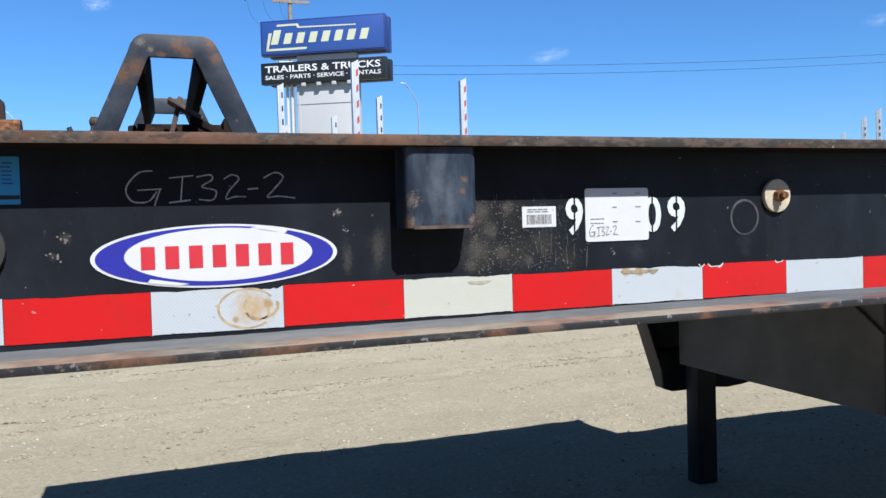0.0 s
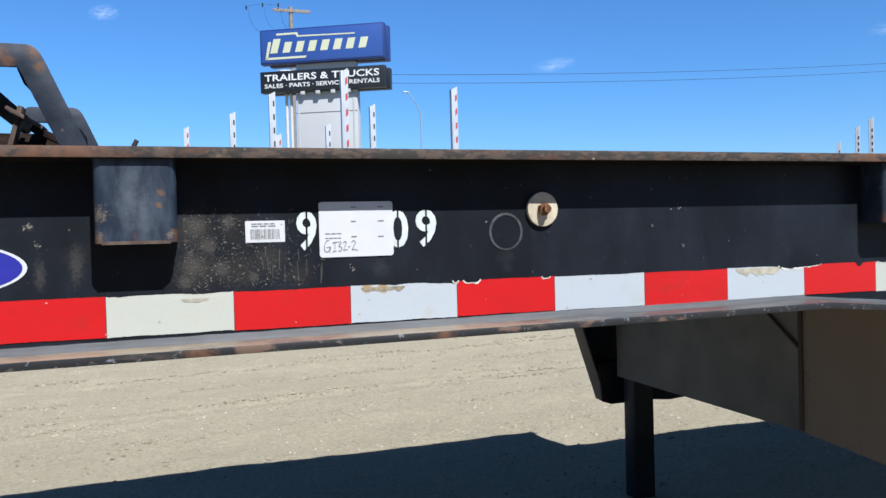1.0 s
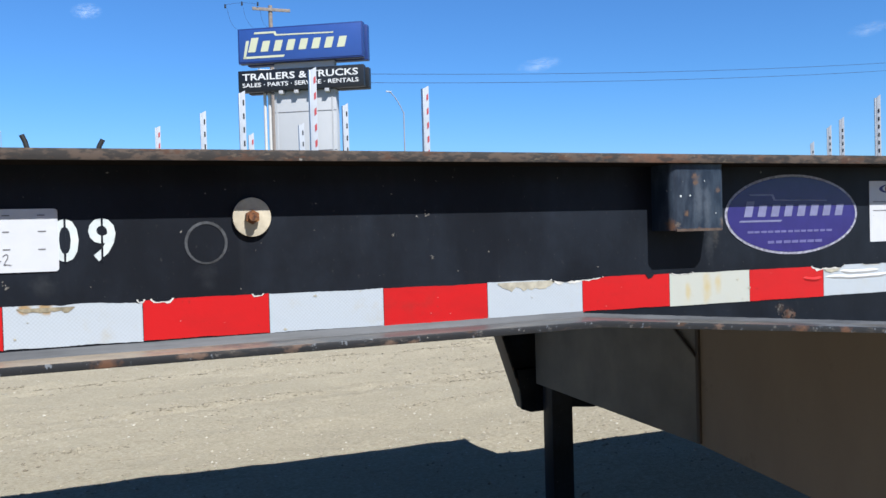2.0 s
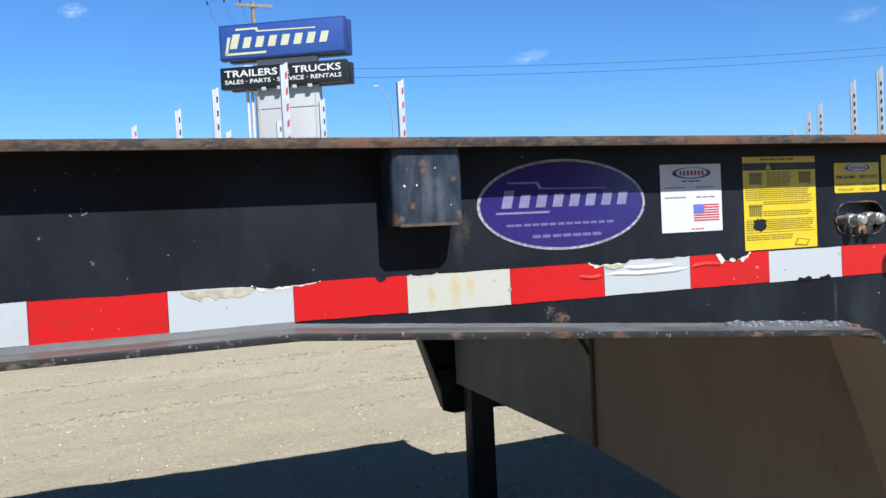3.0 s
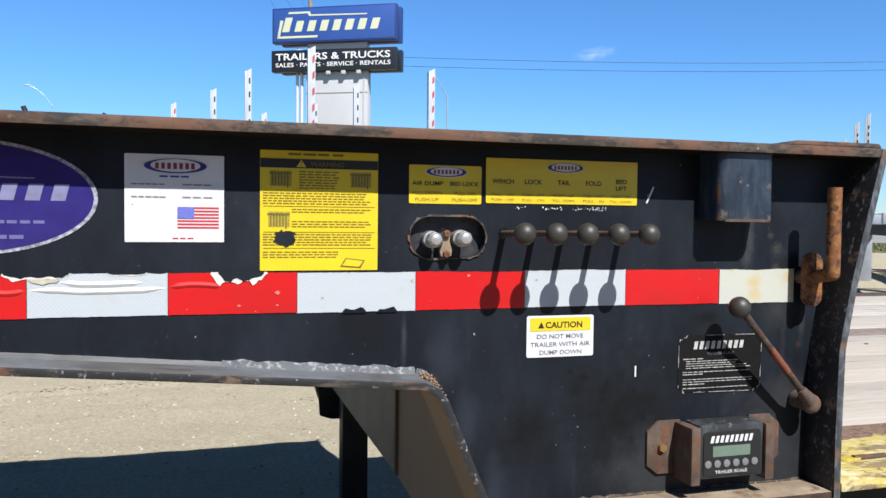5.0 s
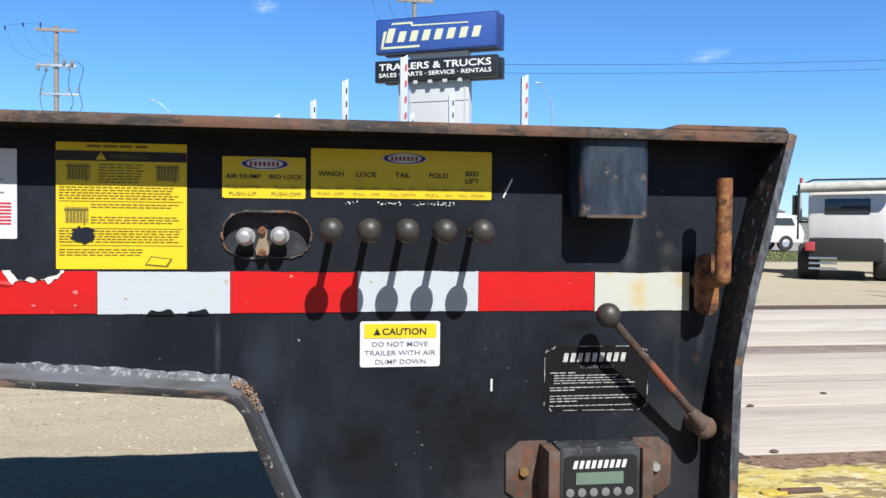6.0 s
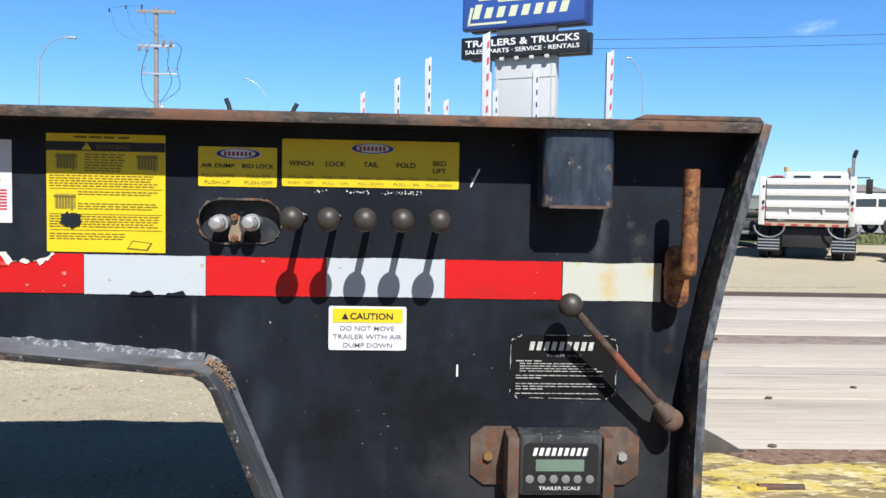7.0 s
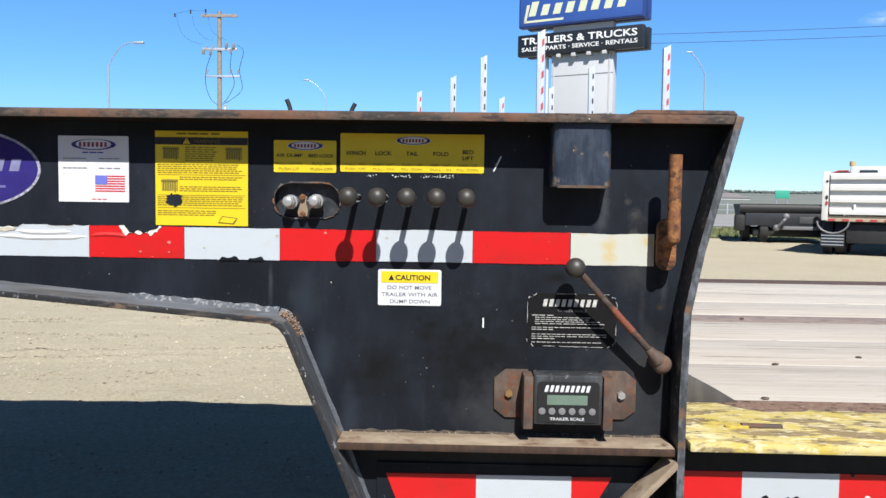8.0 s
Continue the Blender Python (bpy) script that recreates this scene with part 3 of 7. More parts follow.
def loose_stones(count, rng):
    """Pebbles lying on the gravel."""
    vs, fs = [], []
    for _ in range(count):
        y = 2.6 + 11 * rng.random() ** 1.5
        x = rng.uniform(-5.5, 7.5)
        if noise.noise(Vector((x * 0.8, y * 0.8, 4))) < -0.12:
            continue
        r = 0.003 + 0.010 * rng.random() ** 4
        z, a = ground_height(x, y) + r * 0.2, rng.random() * 6.28
        b = len(vs)
        for k in range(4):
            q = r * rng.uniform(0.75, 1.25)
            vs.append((x + q * math.cos(a + k * 1.571), y + q * math.sin(a + k * 1.571), z))
        vs.append((x + r * 0.2, y, z + r * rng.uniform(0.5, 0.9)))
        vs.append((x, y, z - r * 0.6))
        fs += [(b + k, b + (k + 1) % 4, b + 4) for k in range(4)] + [(b + (k + 1) % 4, b + k, b + 5) for k in range(4)]
    me = bpy.data.meshes.new("loose_stones")
    me.from_pydata(vs, [], fs)
    m = material("pebble", (0.4, 0.37, 0.32), 0.9)
    nt = m.node_tree
    g = nt.nodes.new("ShaderNodeNewGeometry")
    put(m, "Base Color", ramp(m, g.outputs["Random Per Island"], 0.0, 1.0, (0.24, 0.20, 0.15), (0.60, 0.56, 0.48)))
    me.materials.append(m)
    return tagged(new("loose_stones", me), "pale pebbles scattered over the gravel yard", "stones", kind="stuff")


loose_stones(22000, random.Random(4))


def clods(count, rng):
    """Clods and broken crust along the wheel tracks and in loose patches."""
    vs, fs = [], []
    tracks = (5.15, 5.9, 6.2, 7.1, 7.95, 8.2, 9.4, 10.4, 11.8)
    while len(vs) < count * 6:
        x = rng.uniform(-5.5, 8.0)
        if rng.random() < 0.62:
            off = rng.choice(tracks)
            y = off + 0.16 * x + 0.12 * noise.noise(Vector((x * 0.5, off, 0))) + rng.gauss(0, 0.045)
            if noise.noise(Vector((x * 0.9, off * 3.1, 7))) < -0.05:
                continue
        else:
            y = 3.3 + 9 * rng.random() ** 1.3
            if noise.noise(Vector((x * 0.55, y * 1.1, 12))) < 0.12:
                continue
        r = (0.003 + 0.011 * rng.random() ** 3) * (0.7 + 0.05 * y)
        z, a, b = ground_height(x, y) + r * 0.25, rng.random() * 6.28, len(vs)
        for k in range(4):
            q = r * rng.uniform(0.7, 1.5)
            vs.append((x + 1.3 * q * math.cos(a + k * 1.571), y + q * math.sin(a + k * 1.571), z + r * rng.uniform(-0.2, 0.2)))
        vs.append((x + r * rng.uniform(-0.4, 0.4), y, z + r * rng.uniform(0.4, 0.8)))
        vs.append((x, y, z - r))
        fs += [(b + k, b + (k + 1) % 4, b + 4) for k in range(4)] + [(b + (k + 1) % 4, b + k, b + 5) for k in range(4)]
    me = bpy.data.meshes.new("dirt_clods")
    me.from_pydata(vs, [], fs)
    m = material("dry_clod", (0.36, 0.32, 0.24), 0.95)
    g = m.node_tree.nodes.new("ShaderNodeNewGeometry")
    put(m, "Base Color", ramp(m, g.outputs["Random Per Island"], 0.0, 1.0, (0.20, 0.17, 0.125), (0.42, 0.38, 0.29)))
    me.materials.append(m)
    return tagged(new("dirt_clods", me), "small dry clods along the tyre tracks in the yard", "dirt", kind="stuff")


clods(20000, random.Random(14))


def flat(name, x0, x1, y0, y1, z, mat, label, category, rise=0.0):
    bm = bmesh.new()
    n = 24
    a = [bm.verts.new((x0 + (x1 - x0) * i / n, y0 + 0.8 * noise.noise(Vector((i * 1.3, y0, 2))), z)) for i in range(n + 1)]
    b = [bm.verts.new((x0 + (x1 - x0) * i / n, y1 + 0.8 * noise.noise(Vector((i * 1.3, y1, 5))), z + rise)) for i in range(n + 1)]
    for i in range(n):
        bm.faces.new((a[i], a[i + 1], b[i + 1], b[i]))
    return tagged(part(name, bm, mat), label, category, kind="structure")


flat("grass_verge", -300, 400, 31, 44, 0.02, GRASS, "rough green and yellow roadside grass strip", "grass")
flat("road", -600, 800, 46, 102, 0.05, ASPHALT, "pale grey asphalt highway beyond the yard", "road")
flat("far_field", -2500, 3500, 110, 1500, 0.06, FIELD, "gently rising green farmland behind the highway", "field", 27.0)

# ---- the trailer ----
trailer = thing("gooseneck_trailer", "black steel gooseneck trailer with rusty edges and reflective tape, wooden deck", "trailer")
WEB_Y, OVER, WIDE = 0.0, 0.06, 2.62
SEG = 0.1524
ARCH = [(-0.458, 1.167), (-0.440, 1.158), (-0.428, 1.143), (-0.358, 0.975), (-0.312, 0.86), (-0.178, 0.45)]
LOWER = [(-3.13, 1.232), (-1.372, 1.2435)] + ARCH
HEEL = [(0.228, 1.466), (0.181, 1.28), (0.163, 1.185), (0.160, 1.06), (0.160, 0.45)]
LEVERS = [-0.336, -0.293, -0.250, -0.206, -0.162]


def two_faced(ob, mat, way, least):
    """Give the faces that look one way a second material."""
    ob.data.materials.append(mat)
    n = len(ob.data.materials) - 1
    w = Vector(way)
    for p in ob.data.polygons:
        if p.normal.dot(w) > least:
            p.material_index = n
    return ob


def side_frame(y, side, holes=(), dx=0.0):
    """One side of the gooseneck: web, flanges, welds. side: -1 towards the camera's side, 1 away."""
    tag = "" if side < 0 else "shaded "
    w0, w1 = (y, y + 0.008) if side < 0 else (y - 0.008, y)
    lower = [LOWER[0]] + [(x + dx, z) for x, z in LOWER[1:]]
    top = 1.468 if side < 0 else 1.30
    outline = [(-3.13, top)] + [(x, min(z, top)) for x, z in HEEL] + lower[::-1]
    part("web", sheet(outline, w0, w1, holes), BLACK, trailer, tag + "black painted steel web plate, scuffed")
    lo, hi = (y - OVER, y + 0.05) if side < 0 else (y - 0.05, y + OVER)
    two_faced(part("top_flange", sheet([(-3.13, 1.4655), (0.2285, 1.4655), (0.2322, 1.4795), (-3.13, 1.4795)], lo if side < 0 else 2.57, hi if side < 0 else 2.63, (), 0.003), TOPEDGE, trailer, "rust-brown top flange"), UNDERSHADE, (0, 0, -1), 0.5)
    # Top faces carry painted sky sheen; the slope's underside a painted ground bounce.
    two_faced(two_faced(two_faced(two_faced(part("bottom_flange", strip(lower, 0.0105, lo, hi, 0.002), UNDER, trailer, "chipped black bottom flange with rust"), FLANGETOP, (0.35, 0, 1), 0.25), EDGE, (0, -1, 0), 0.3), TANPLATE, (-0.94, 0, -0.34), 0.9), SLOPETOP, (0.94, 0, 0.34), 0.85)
    heel = part("end_flange", strip([(0.2324 if side < 0 else 0.186, 1.4795 if side < 0 else 1.30)] + [(x + 0.001, z) for x, z in HEEL[0 if side < 0 else 1:]], -0.012, lo, hi, 0.002), EDGE, trailer, "chipped grey-black end flange")
    two_faced(heel, HEELEDGE, (0, -1, 0), 0.4)
    return outline


slot = rounded(-0.466, -0.362, 1.318, 1.372, 0.026)[::-1]
holes = [slot] + [[(x + 0.0075 * math.cos(a * 0.7854), 1.3505 + 0.0075 * math.sin(a * 0.7854)) for a in range(8)] for x in LEVERS]
side_frame(WEB_Y, -1, holes)
side_frame(WEB_Y + WIDE + 0.13, 1)
part("doubler_plate", sheet([(0.075, 1.480), (0.236, 1.480), (0.230, 1.4865), (0.088, 1.4865)], -0.055, 0.05, (), 0.002), TOPEDGE, trailer, "extra rusty plate on the flange")
part("front_beam", boxed(bmesh.new(), -3.13, -3.10, 0.05, 2.57, 1.236, 1.466, 0.003), BLACK, trailer)
part("deck_plate", boxed(bmesh.new(), -3.12, 0.23, 0.052, 2.568, 1.468, 1.478), BLACK, trailer, "flat steel gooseneck deck plate")
for x in (-2.6, -2.1, -1.6, -1.1, -0.6):
    part("crossmember", boxed(bmesh.new(), x - 0.04, x + 0.04, 0.01, 2.61, 1.37, 1.466, 0.003), BLACK, trailer)


# weld beads where the flanges meet the web
def weld(path, size, rng, lumps=0.30):
    bm = bmesh.new()
    for (xa, za), (xb, zb) in zip(path, path[1:]):
        length = math.hypot(xb - xa, zb - za)
        n = max(1, int(length / 0.006))
        nx, nz = (za - zb) / length, (xb - xa) / length
        prev = None
        for i in range(n + 1):
            x, z = xa + (xb - xa) * i / n, za + (zb - za) * i / n
            s = size * (1.0 + lumps * noise.noise(Vector((x * 45, z * 45, 2.0))) + 0.25 * lumps * rng.uniform(-1, 1))
            ring = [bm.verts.new(p) for p in ((x, -0.0002 - s, z), (x + nx * s * 0.5, -s * 0.6, z + nz * s * 0.5), (x + nx * s * 1.15, -0.0002, z + nz * s * 1.15))]
            if prev:
                for k in range(2):
                    bm.faces.new((prev[k], ring[k], ring[k + 1], prev[k + 1]))
            prev = ring
    return bm


WR = random.Random(7)
part("weld_bead", weld(LOWER[:2], 0.0080, WR, 0.06), WELD, trailer)
MID = (-0.70, LOWER[1][1] + (ARCH[0][1] - LOWER[1][1]) * (-0.70 - LOWER[1][0]) / (ARCH[0][0] - LOWER[1][0]))
part("weld_bead", weld([LOWER[1], MID], 0.0046, WR, 0.12), WELD, trailer)
part("weld_bead", weld([MID] + ARCH[:2], 0.0075, WR, 0.42), BEAD, trailer, "shiny lumpy weld along the flange")
part("weld_bead", weld(ARCH[1:5], 0.0045, WR, 0.2), WELD, trailer)
clump = bmesh.new()
for _ in range(150):
    a = WR.random()
    x, z = -0.452 + 0.028 * a, 1.164 - 0.030 * a * a
    ball(clump, (x + WR.uniform(-0.002, 0.006), -WR.uniform(0.001, 0.022), z + WR.uniform(0.0, 0.006)), WR.uniform(0.0006, 0.0016), 6)
tagged(part("dirt_clump", clump, plain("tan_orange_dirt", (0.26, 0.165, 0.105), 0.95, 0.5, 200), trailer, "dry tan dirt caught in the flange corner"), kind="stuff")

# the ledge below the controls, its brace and the lower rail
LEDGE = part("ledge", sheet([(-0.356, 0.9655), (0.158, 0.9655), (0.158, 0.978), (-0.356, 0.978)], -0.060, 0.0, (), 0.0025), DUSTY, trailer, "dusty rust-brown steel ledge")
two_faced(LEDGE, RUSTEDGE, (0, -1, 0), 0.4)
clump = bmesh.new()
for _ in range(70):
    x = WR.uniform(-0.35, 0.155)
    ball(clump, (x, -0.045 * WR.random() ** 4, 0.9782), WR.uniform(0.0008, 0.0020), 6)
tagged(part("dirt_crumbs", clump, DUSTY, trailer, "dry dirt crumbs on the ledge"), kind="stuff")
n = 60
edge = [(-0.345 + 0.50 * i / n, 0.9790 + 0.006 * abs(noise.noise(Vector((i * 0.35, 2.0, 7.0)))) + 0.002 * WR.random()) for i in range(n + 1)]
part("dust_line", sheet([(-0.345, 0.9782), (0.155, 0.9782)] + edge[::-1], -0.0010, -0.0003), plain("settled_dust", (0.085, 0.070, 0.055), 0.95, 0.5, 120), trailer, "tan dust settled along the foot of the web")
part("brace", strip([(-0.02, 0.770), (0.160, 0.958)], 0.010, -0.060, -0.006, 0.002), DUSTY, trailer, "diagonal steel brace under the ledge")
part("lower_web", boxed(bmesh.new(), -0.30, 0.155, -0.004, -0.0005, 0.70, 0.93, 0.001), BLACK, trailer)

# reflective tape along the web
TR = random.Random(11)
for k in range(-1, 20):
    x1 = -k * SEG if k >= 0 else 0.131
    x0 = -(k + 1) * SEG
    cream = k in (-1, 7, 15)
    red = k % 2 == 0 and k >= 0
    torn = {5: 0.003, 13: 0.003, 15: 0.004, 17: 0.003}.get(k, 0.0010)
    low = 0.0006
    z0 = 1.2500 + 0.0006 * math.sin(k * 1.7)
    if k == -1:
        x0 = 0.0006
    bm = sheet(ragged(x0 + 0.0004, x1 - 0.0004, z0, z0 + 0.0508, TR, torn, low), -0.0012, -0.0002)
    mat = TAPE_RED if red else (TAPE_CREAM if cream else TAPE_WHITE)
    part("tape_strip", bm, mat, trailer, ("red" if red else "yellowed white" if cream else "white") + " reflective tape strip" + (", torn" if torn > 0.004 else ""))


def tear(name, x0, x1, z, depth, mat, y, rng, lean=0.0, down=True, label=""):
    """A torn patch at the tape's edge z: straight along the edge, ragged towards the middle."""
    n = max(6, int((x1 - x0) / 0.0035))
    s = -1 if down else 1
    far = []
    for i in range(n + 1):
        u = i / n
        d = depth * (1 - lean * u) * (0.55 + 0.7 * abs(noise.noise(Vector((x0 * 9 + u * n * 0.35, depth * 99, 1))))) * min(1.0, 6 * u + 0.15, 6 * (1 - u) + 0.15)
        far.append((x0 + (x1 - x0) * u, z + s * d * rng.uniform(0.8, 1.2)))
    return part(name, sheet([(x0, z - s * 0.0008), (x1, z - s * 0.0008)] + far[::-1], y, y + 0.0004), mat, trailer, label)


def crease(x0, x1, z, sag, mat, label=""):
    """A raised fold that runs along the tape, dipping by sag in the middle."""
    bm, prev = bmesh.new(), None
    for i in range(29):
        u = i / 28
        x = x0 + (x1 - x0) * u
        c = z - sag * math.sin(math.pi * u) + 0.0016 * noise.noise(Vector((x * 30, 5.0, z)))
        h = 0.0034 * min(1.0, 8 * u, 8 * (1 - u)) + 0.0002
        ring = [bm.verts.new((x, y, c + d)) for y, d in ((-0.0012, h), (-0.0012 - 0.35 * h, 0.6 * h), (-0.0012 - 0.55 * h, 0.0), (-0.0012 - 0.3 * h, -0.6 * h), (-0.0012, -h))]
        if prev:
            for k in range(4):
                bm.faces.new((prev[k], prev[k + 1], ring[k + 1], ring[k]))
        prev = ring
    return part("tape_crease", bm, mat, trailer, label)


SMOOTH_WHITE = plain("smooth_white_tape", (0.60, 0.615, 0.62), 0.35, 0.08, 60)
SMOOTH_RED = plain("smooth_red_tape", (0.54, 0.018, 0.019), 0.6, 0.12, 60)
SMOOTH_RED.node_tree.nodes["Principled BSDF"].inputs["Specular IOR Level"].default_value = 0.25
crease(-0.912, -0.764, 1.2825, 0.003, SMOOTH_WHITE, "white fold in the tape")
crease(-0.880, -0.790, 1.2900, 0.002, SMOOTH_WHITE)
crease(-0.958, -0.917, 1.2820, 0.003, SMOOTH_RED)
crease(-0.760, -0.700, 1.2835, -0.003, SMOOTH_RED)
PAPER = plain("torn_white_backing", (0.62, 0.61, 0.57), 0.8, 0.2, 200)
GLUE = plain("tan_tape_glue", (0.40, 0.375, 0.30), 0.8, 0.3, 60)
tear("peeled_patch", -1.508, -1.418, 1.2985, 0.012, GLUE, -0.0017, TR, -0.3, True, "tan glue where the tape has peeled")
for x0, x1, d in ((-1.424, -1.336, 0.013), (-0.940, -0.868, 0.011), (-0.830, -0.785, 0.0035), (-1.215, -1.175, 0.004), (-1.972, -1.945, 0.008), (-1.85, -1.835, 0.004), (-1.988, -1.978, 0.005)):
    lean = 0.75 if x0 == -1.424 else 0.2
    tear("torn_fringe", x0, x1, 1.3008, d, PAPER, -0.0017, TR, lean, True, "white fringe of torn tape")
    tear("torn_gap", x0 + 0.002, x1 - 0.002, 1.3010, d * 0.55, BLACK, -0.0021, TR, lean)
tear("peeled_patch", -2.119, -2.057, 1.2965, 0.006, plain("brown_tape_stain", (0.25, 0.215, 0.145), 0.8, 0.4, 200), -0.0017, TR)
tear("peeled_patch", -2.350, -2.317, 1.2930, 0.005, GLUE, -0.0017, TR)
tear("peeled_patch", -0.912, -0.880, 1.2945, 0.006, GLUE, -0.0024, TR)
for x0, x1, d in ((-0.553, -0.522, 0.006), (-0.508, -0.482, 0.006), (-1.262, -1.247, 0.006)):
    up = x0 == -1.262
    tear("torn_gap", x0, x1, 1.3010 if up else 1.2492, d, BLACK, -0.0021, TR, 0.0, up)
for x0, x1, red in ((-0.285, -0.141, True), (-0.141, 0.010, False), (0.010, 0.074, True)):
    e0 = 0.02 if x0 == -0.285 else 0.0
    e1 = -0.03 if x1 == 0.074 else 0.0
    part("tape_strip", sheet([(x0, 0.9125), (x0 + e0, 0.861), (x1 + e1, 0.861), (x1, 0.9135)], -0.006, -0.0045), TAPE_RED if red else TAPE_WHITE, trailer, ("red" if red else "white") + " reflective tape under the ledge")


# stake pockets hung under the top flange
def stake_pocket(x0, x1, z0):
    bm = bmesh.new()
    d = 0.051
    prof = [(x0, -0.0005)] + [(x0 + 0.010 * (1 - math.cos(a)), -d + 0.012 - 0.012 * math.sin(a)) for a in (0, 0.5, 1.0, 1.57)] + [(x1 - 0.010 * (1 - math.cos(a)), -d + 0.012 - 0.012 * math.sin(a)) for a in (1.57, 1.0, 0.5, 0)] + [(x1, -0.0005)]
    wall = 0.006
    inner = [(x0 + wall + (x - x0) * (x1 - x0 - 2 * wall) / (x1 - x0), max(y + wall, -d + wall) if y < -0.01 else y) for x, y in prof]
    rows = []
    for z, sh in ((z0, prof), (1.466, prof)):
        rows.append([bm.verts.new((x, y, z)) for x, y in sh])
    low = [bm.verts.new((x, y, z0)) for x, y in inner]
    deep = [bm.verts.new((x, y, 1.45)) for x, y in inner]
    n = len(prof)
    for i in range(n - 1):
        bm.faces.new((rows[0][i], rows[0][i + 1], rows[1][i + 1], rows[1][i]))
        bm.faces.new((rows[0][i + 1], rows[0][i], low[i], low[i + 1]))
        bm.faces.new((low[i + 1], low[i], deep[i], deep[i + 1]))
    bmesh.ops.recalc_face_normals(bm, faces=bm.faces[:])
    p = part("stake_pocket", bm, POCKETM, trailer, "worn blue-black stake pocket with a rusty lip")
    part("rusty_lip", sheet([(x0 + 0.008, z0 - 0.0015), (x1 - 0.008, z0 - 0.0015), (x1 - 0.008, z0 + 0.0025), (x0 + 0.008, z0 + 0.0025)], -d - 0.0008, -d + 0.003), BROWN, p)
    return p


stake_pocket(-2.445, -2.352, 1.366)
stake_pocket(-1.248, -1.151, 1.367)
stake_pocket(-0.0360, 0.0530, 1.371)


# rear bulkhead between the two arches, its landing leg
def quad(pts):
    bm = bmesh.new()
    a = [bm.verts.new(p) for p in pts]
    b = [bm.verts.new((p[0] + 0.008, p[1], p[2])) for p in pts]
    bm.faces.new(a)
    bm.faces.new(b[::-1])
    for i in range(len(pts)):
        j = (i + 1) % len(pts)
        bm.faces.new((a[i], b[i], b[j], a[j]))
    bmesh.ops.recalc_face_normals(bm, faces=bm.faces[:])
    return bm


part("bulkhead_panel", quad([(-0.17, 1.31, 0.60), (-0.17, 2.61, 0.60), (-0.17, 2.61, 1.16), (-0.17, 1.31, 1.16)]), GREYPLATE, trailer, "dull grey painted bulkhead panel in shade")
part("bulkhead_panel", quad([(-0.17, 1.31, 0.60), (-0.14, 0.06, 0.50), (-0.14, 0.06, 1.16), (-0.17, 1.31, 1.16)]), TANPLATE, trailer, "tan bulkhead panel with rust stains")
part("panel_seam", boxed(bmesh.new(), -0.179, -0.166, 1.300, 1.318, 0.605, 1.16, 0.002), SEAM, trailer, "brown rusty seam on the bulkhead")
# Unseen plates added to close a gap where a sliver of sun came through.
part("heel_plate", boxed(bmesh.new(), 0.128, 0.138, 0.012, 2.60, 0.93, 1.464), BLACK, trailer)
part("deck_sill", boxed(bmesh.new(), 0.120, 0.179, 0.22, 2.60, 0.90, 0.965), BLACK, trailer)
part("panel_fold", tube(bmesh.new(), (-0.179, 1.316, 0.915), (-0.179, 1.485, 1.035), 0.006, 6), SEAM, trailer)
part("leg_bolster", sheet([(-0.225, 0.60), (-0.215, 0.455), (-0.16, 0.436), (0.08, 0.440), (0.20, 0.428), (0.30, 0.436), (0.40, 0.455), (0.40, 0.66), (-0.235, 0.66)], 2.69, 2.71, (), 0.003), BLACK, trailer, "black bolster plate behind the leg")
part("landing_leg", boxed(bmesh.new(), -0.140, -0.025, 2.50, 2.60, -0.09, 1.0, 0.006), BLACK, trailer, "square black landing leg down to the gravel")

# main deck behind the gooseneck
RAILMAT = worn("flaking_yellow_paint", (0.52, 0.41, 0.085), amount=0.56, width=0.10, scale=42, rough=0.75, fade=(0.56, 0.50, 0.30), stretch=(0.55, 1, 1), rust=(0.16, 0.105, 0.07), chips=False, fine=22, band=(0.40, 0.62), drag=(0.5, 1, 1))
streaked(RAILMAT, (0.20, 0.145, 0.085), 26, (0.35, 1.3, 1), (0.51, 0.55), 0.85)
streaked(RAILMAT, (0.70, 0.63, 0.42), 60, (0.5, 1.3, 1), (0.55, 0.58), 0.75)
streaked(RAILMAT, (0.05, 0.045, 0.03), 80, (0.5, 1.2, 1), (0.60, 0.63), 0.85)
BRINE = worn("pale_brown_rail_edge", (0.185, 0.115, 0.080), amount=0.52, width=0.1, scale=60, rough=0.8, chips=True, fade=(0.27, 0.19, 0.145), rust=(0.10, 0.055, 0.04), fine=70, band=(0.5, 0.6))
part("side_rail", boxed(bmesh.new(), 0.182, 9.0, -0.052, 0.215, 0.9705, 0.9855, 0.005), RAILMAT, trailer, "deck side rail with flaking yellow paint over rust")
bm = bmesh.new()
for k in range(580):
    xa, xb = 0.30 + k * 0.015, 0.315 + k * 0.015
    ya, yb = (0.150 + 0.020 * noise.noise(Vector((q * 7, 1, 1))) + 0.014 * noise.noise(Vector((q * 34, 5, 1))) + max(0.0, 0.36 - q) * 0.8 for q in (xa, xb))
    bm.faces.new([bm.verts.new(p) for p in ((xa, ya, 0.9859), (xb, yb, 0.9859), (xb, 0.2165, 0.9872), (xa, 0.2165, 0.9872))])
bmesh.ops.remove_doubles(bm, verts=bm.verts[:], dist=0.0002)
part("rust_strip", bm, BRINE, trailer, "brown strip of bared rail with white flecks")
streaked(BRINE, (0.62, 0.58, 0.52), 140, (0.5, 1, 1), (0.62, 0.68), 0.8)
part("side_web", boxed(bmesh.new(), 0.174, 9.0, 0.0, 0.012, 0.60, 0.9705, 0.0), BLACK, trailer, "black deck side beam")
bm = bmesh.new()
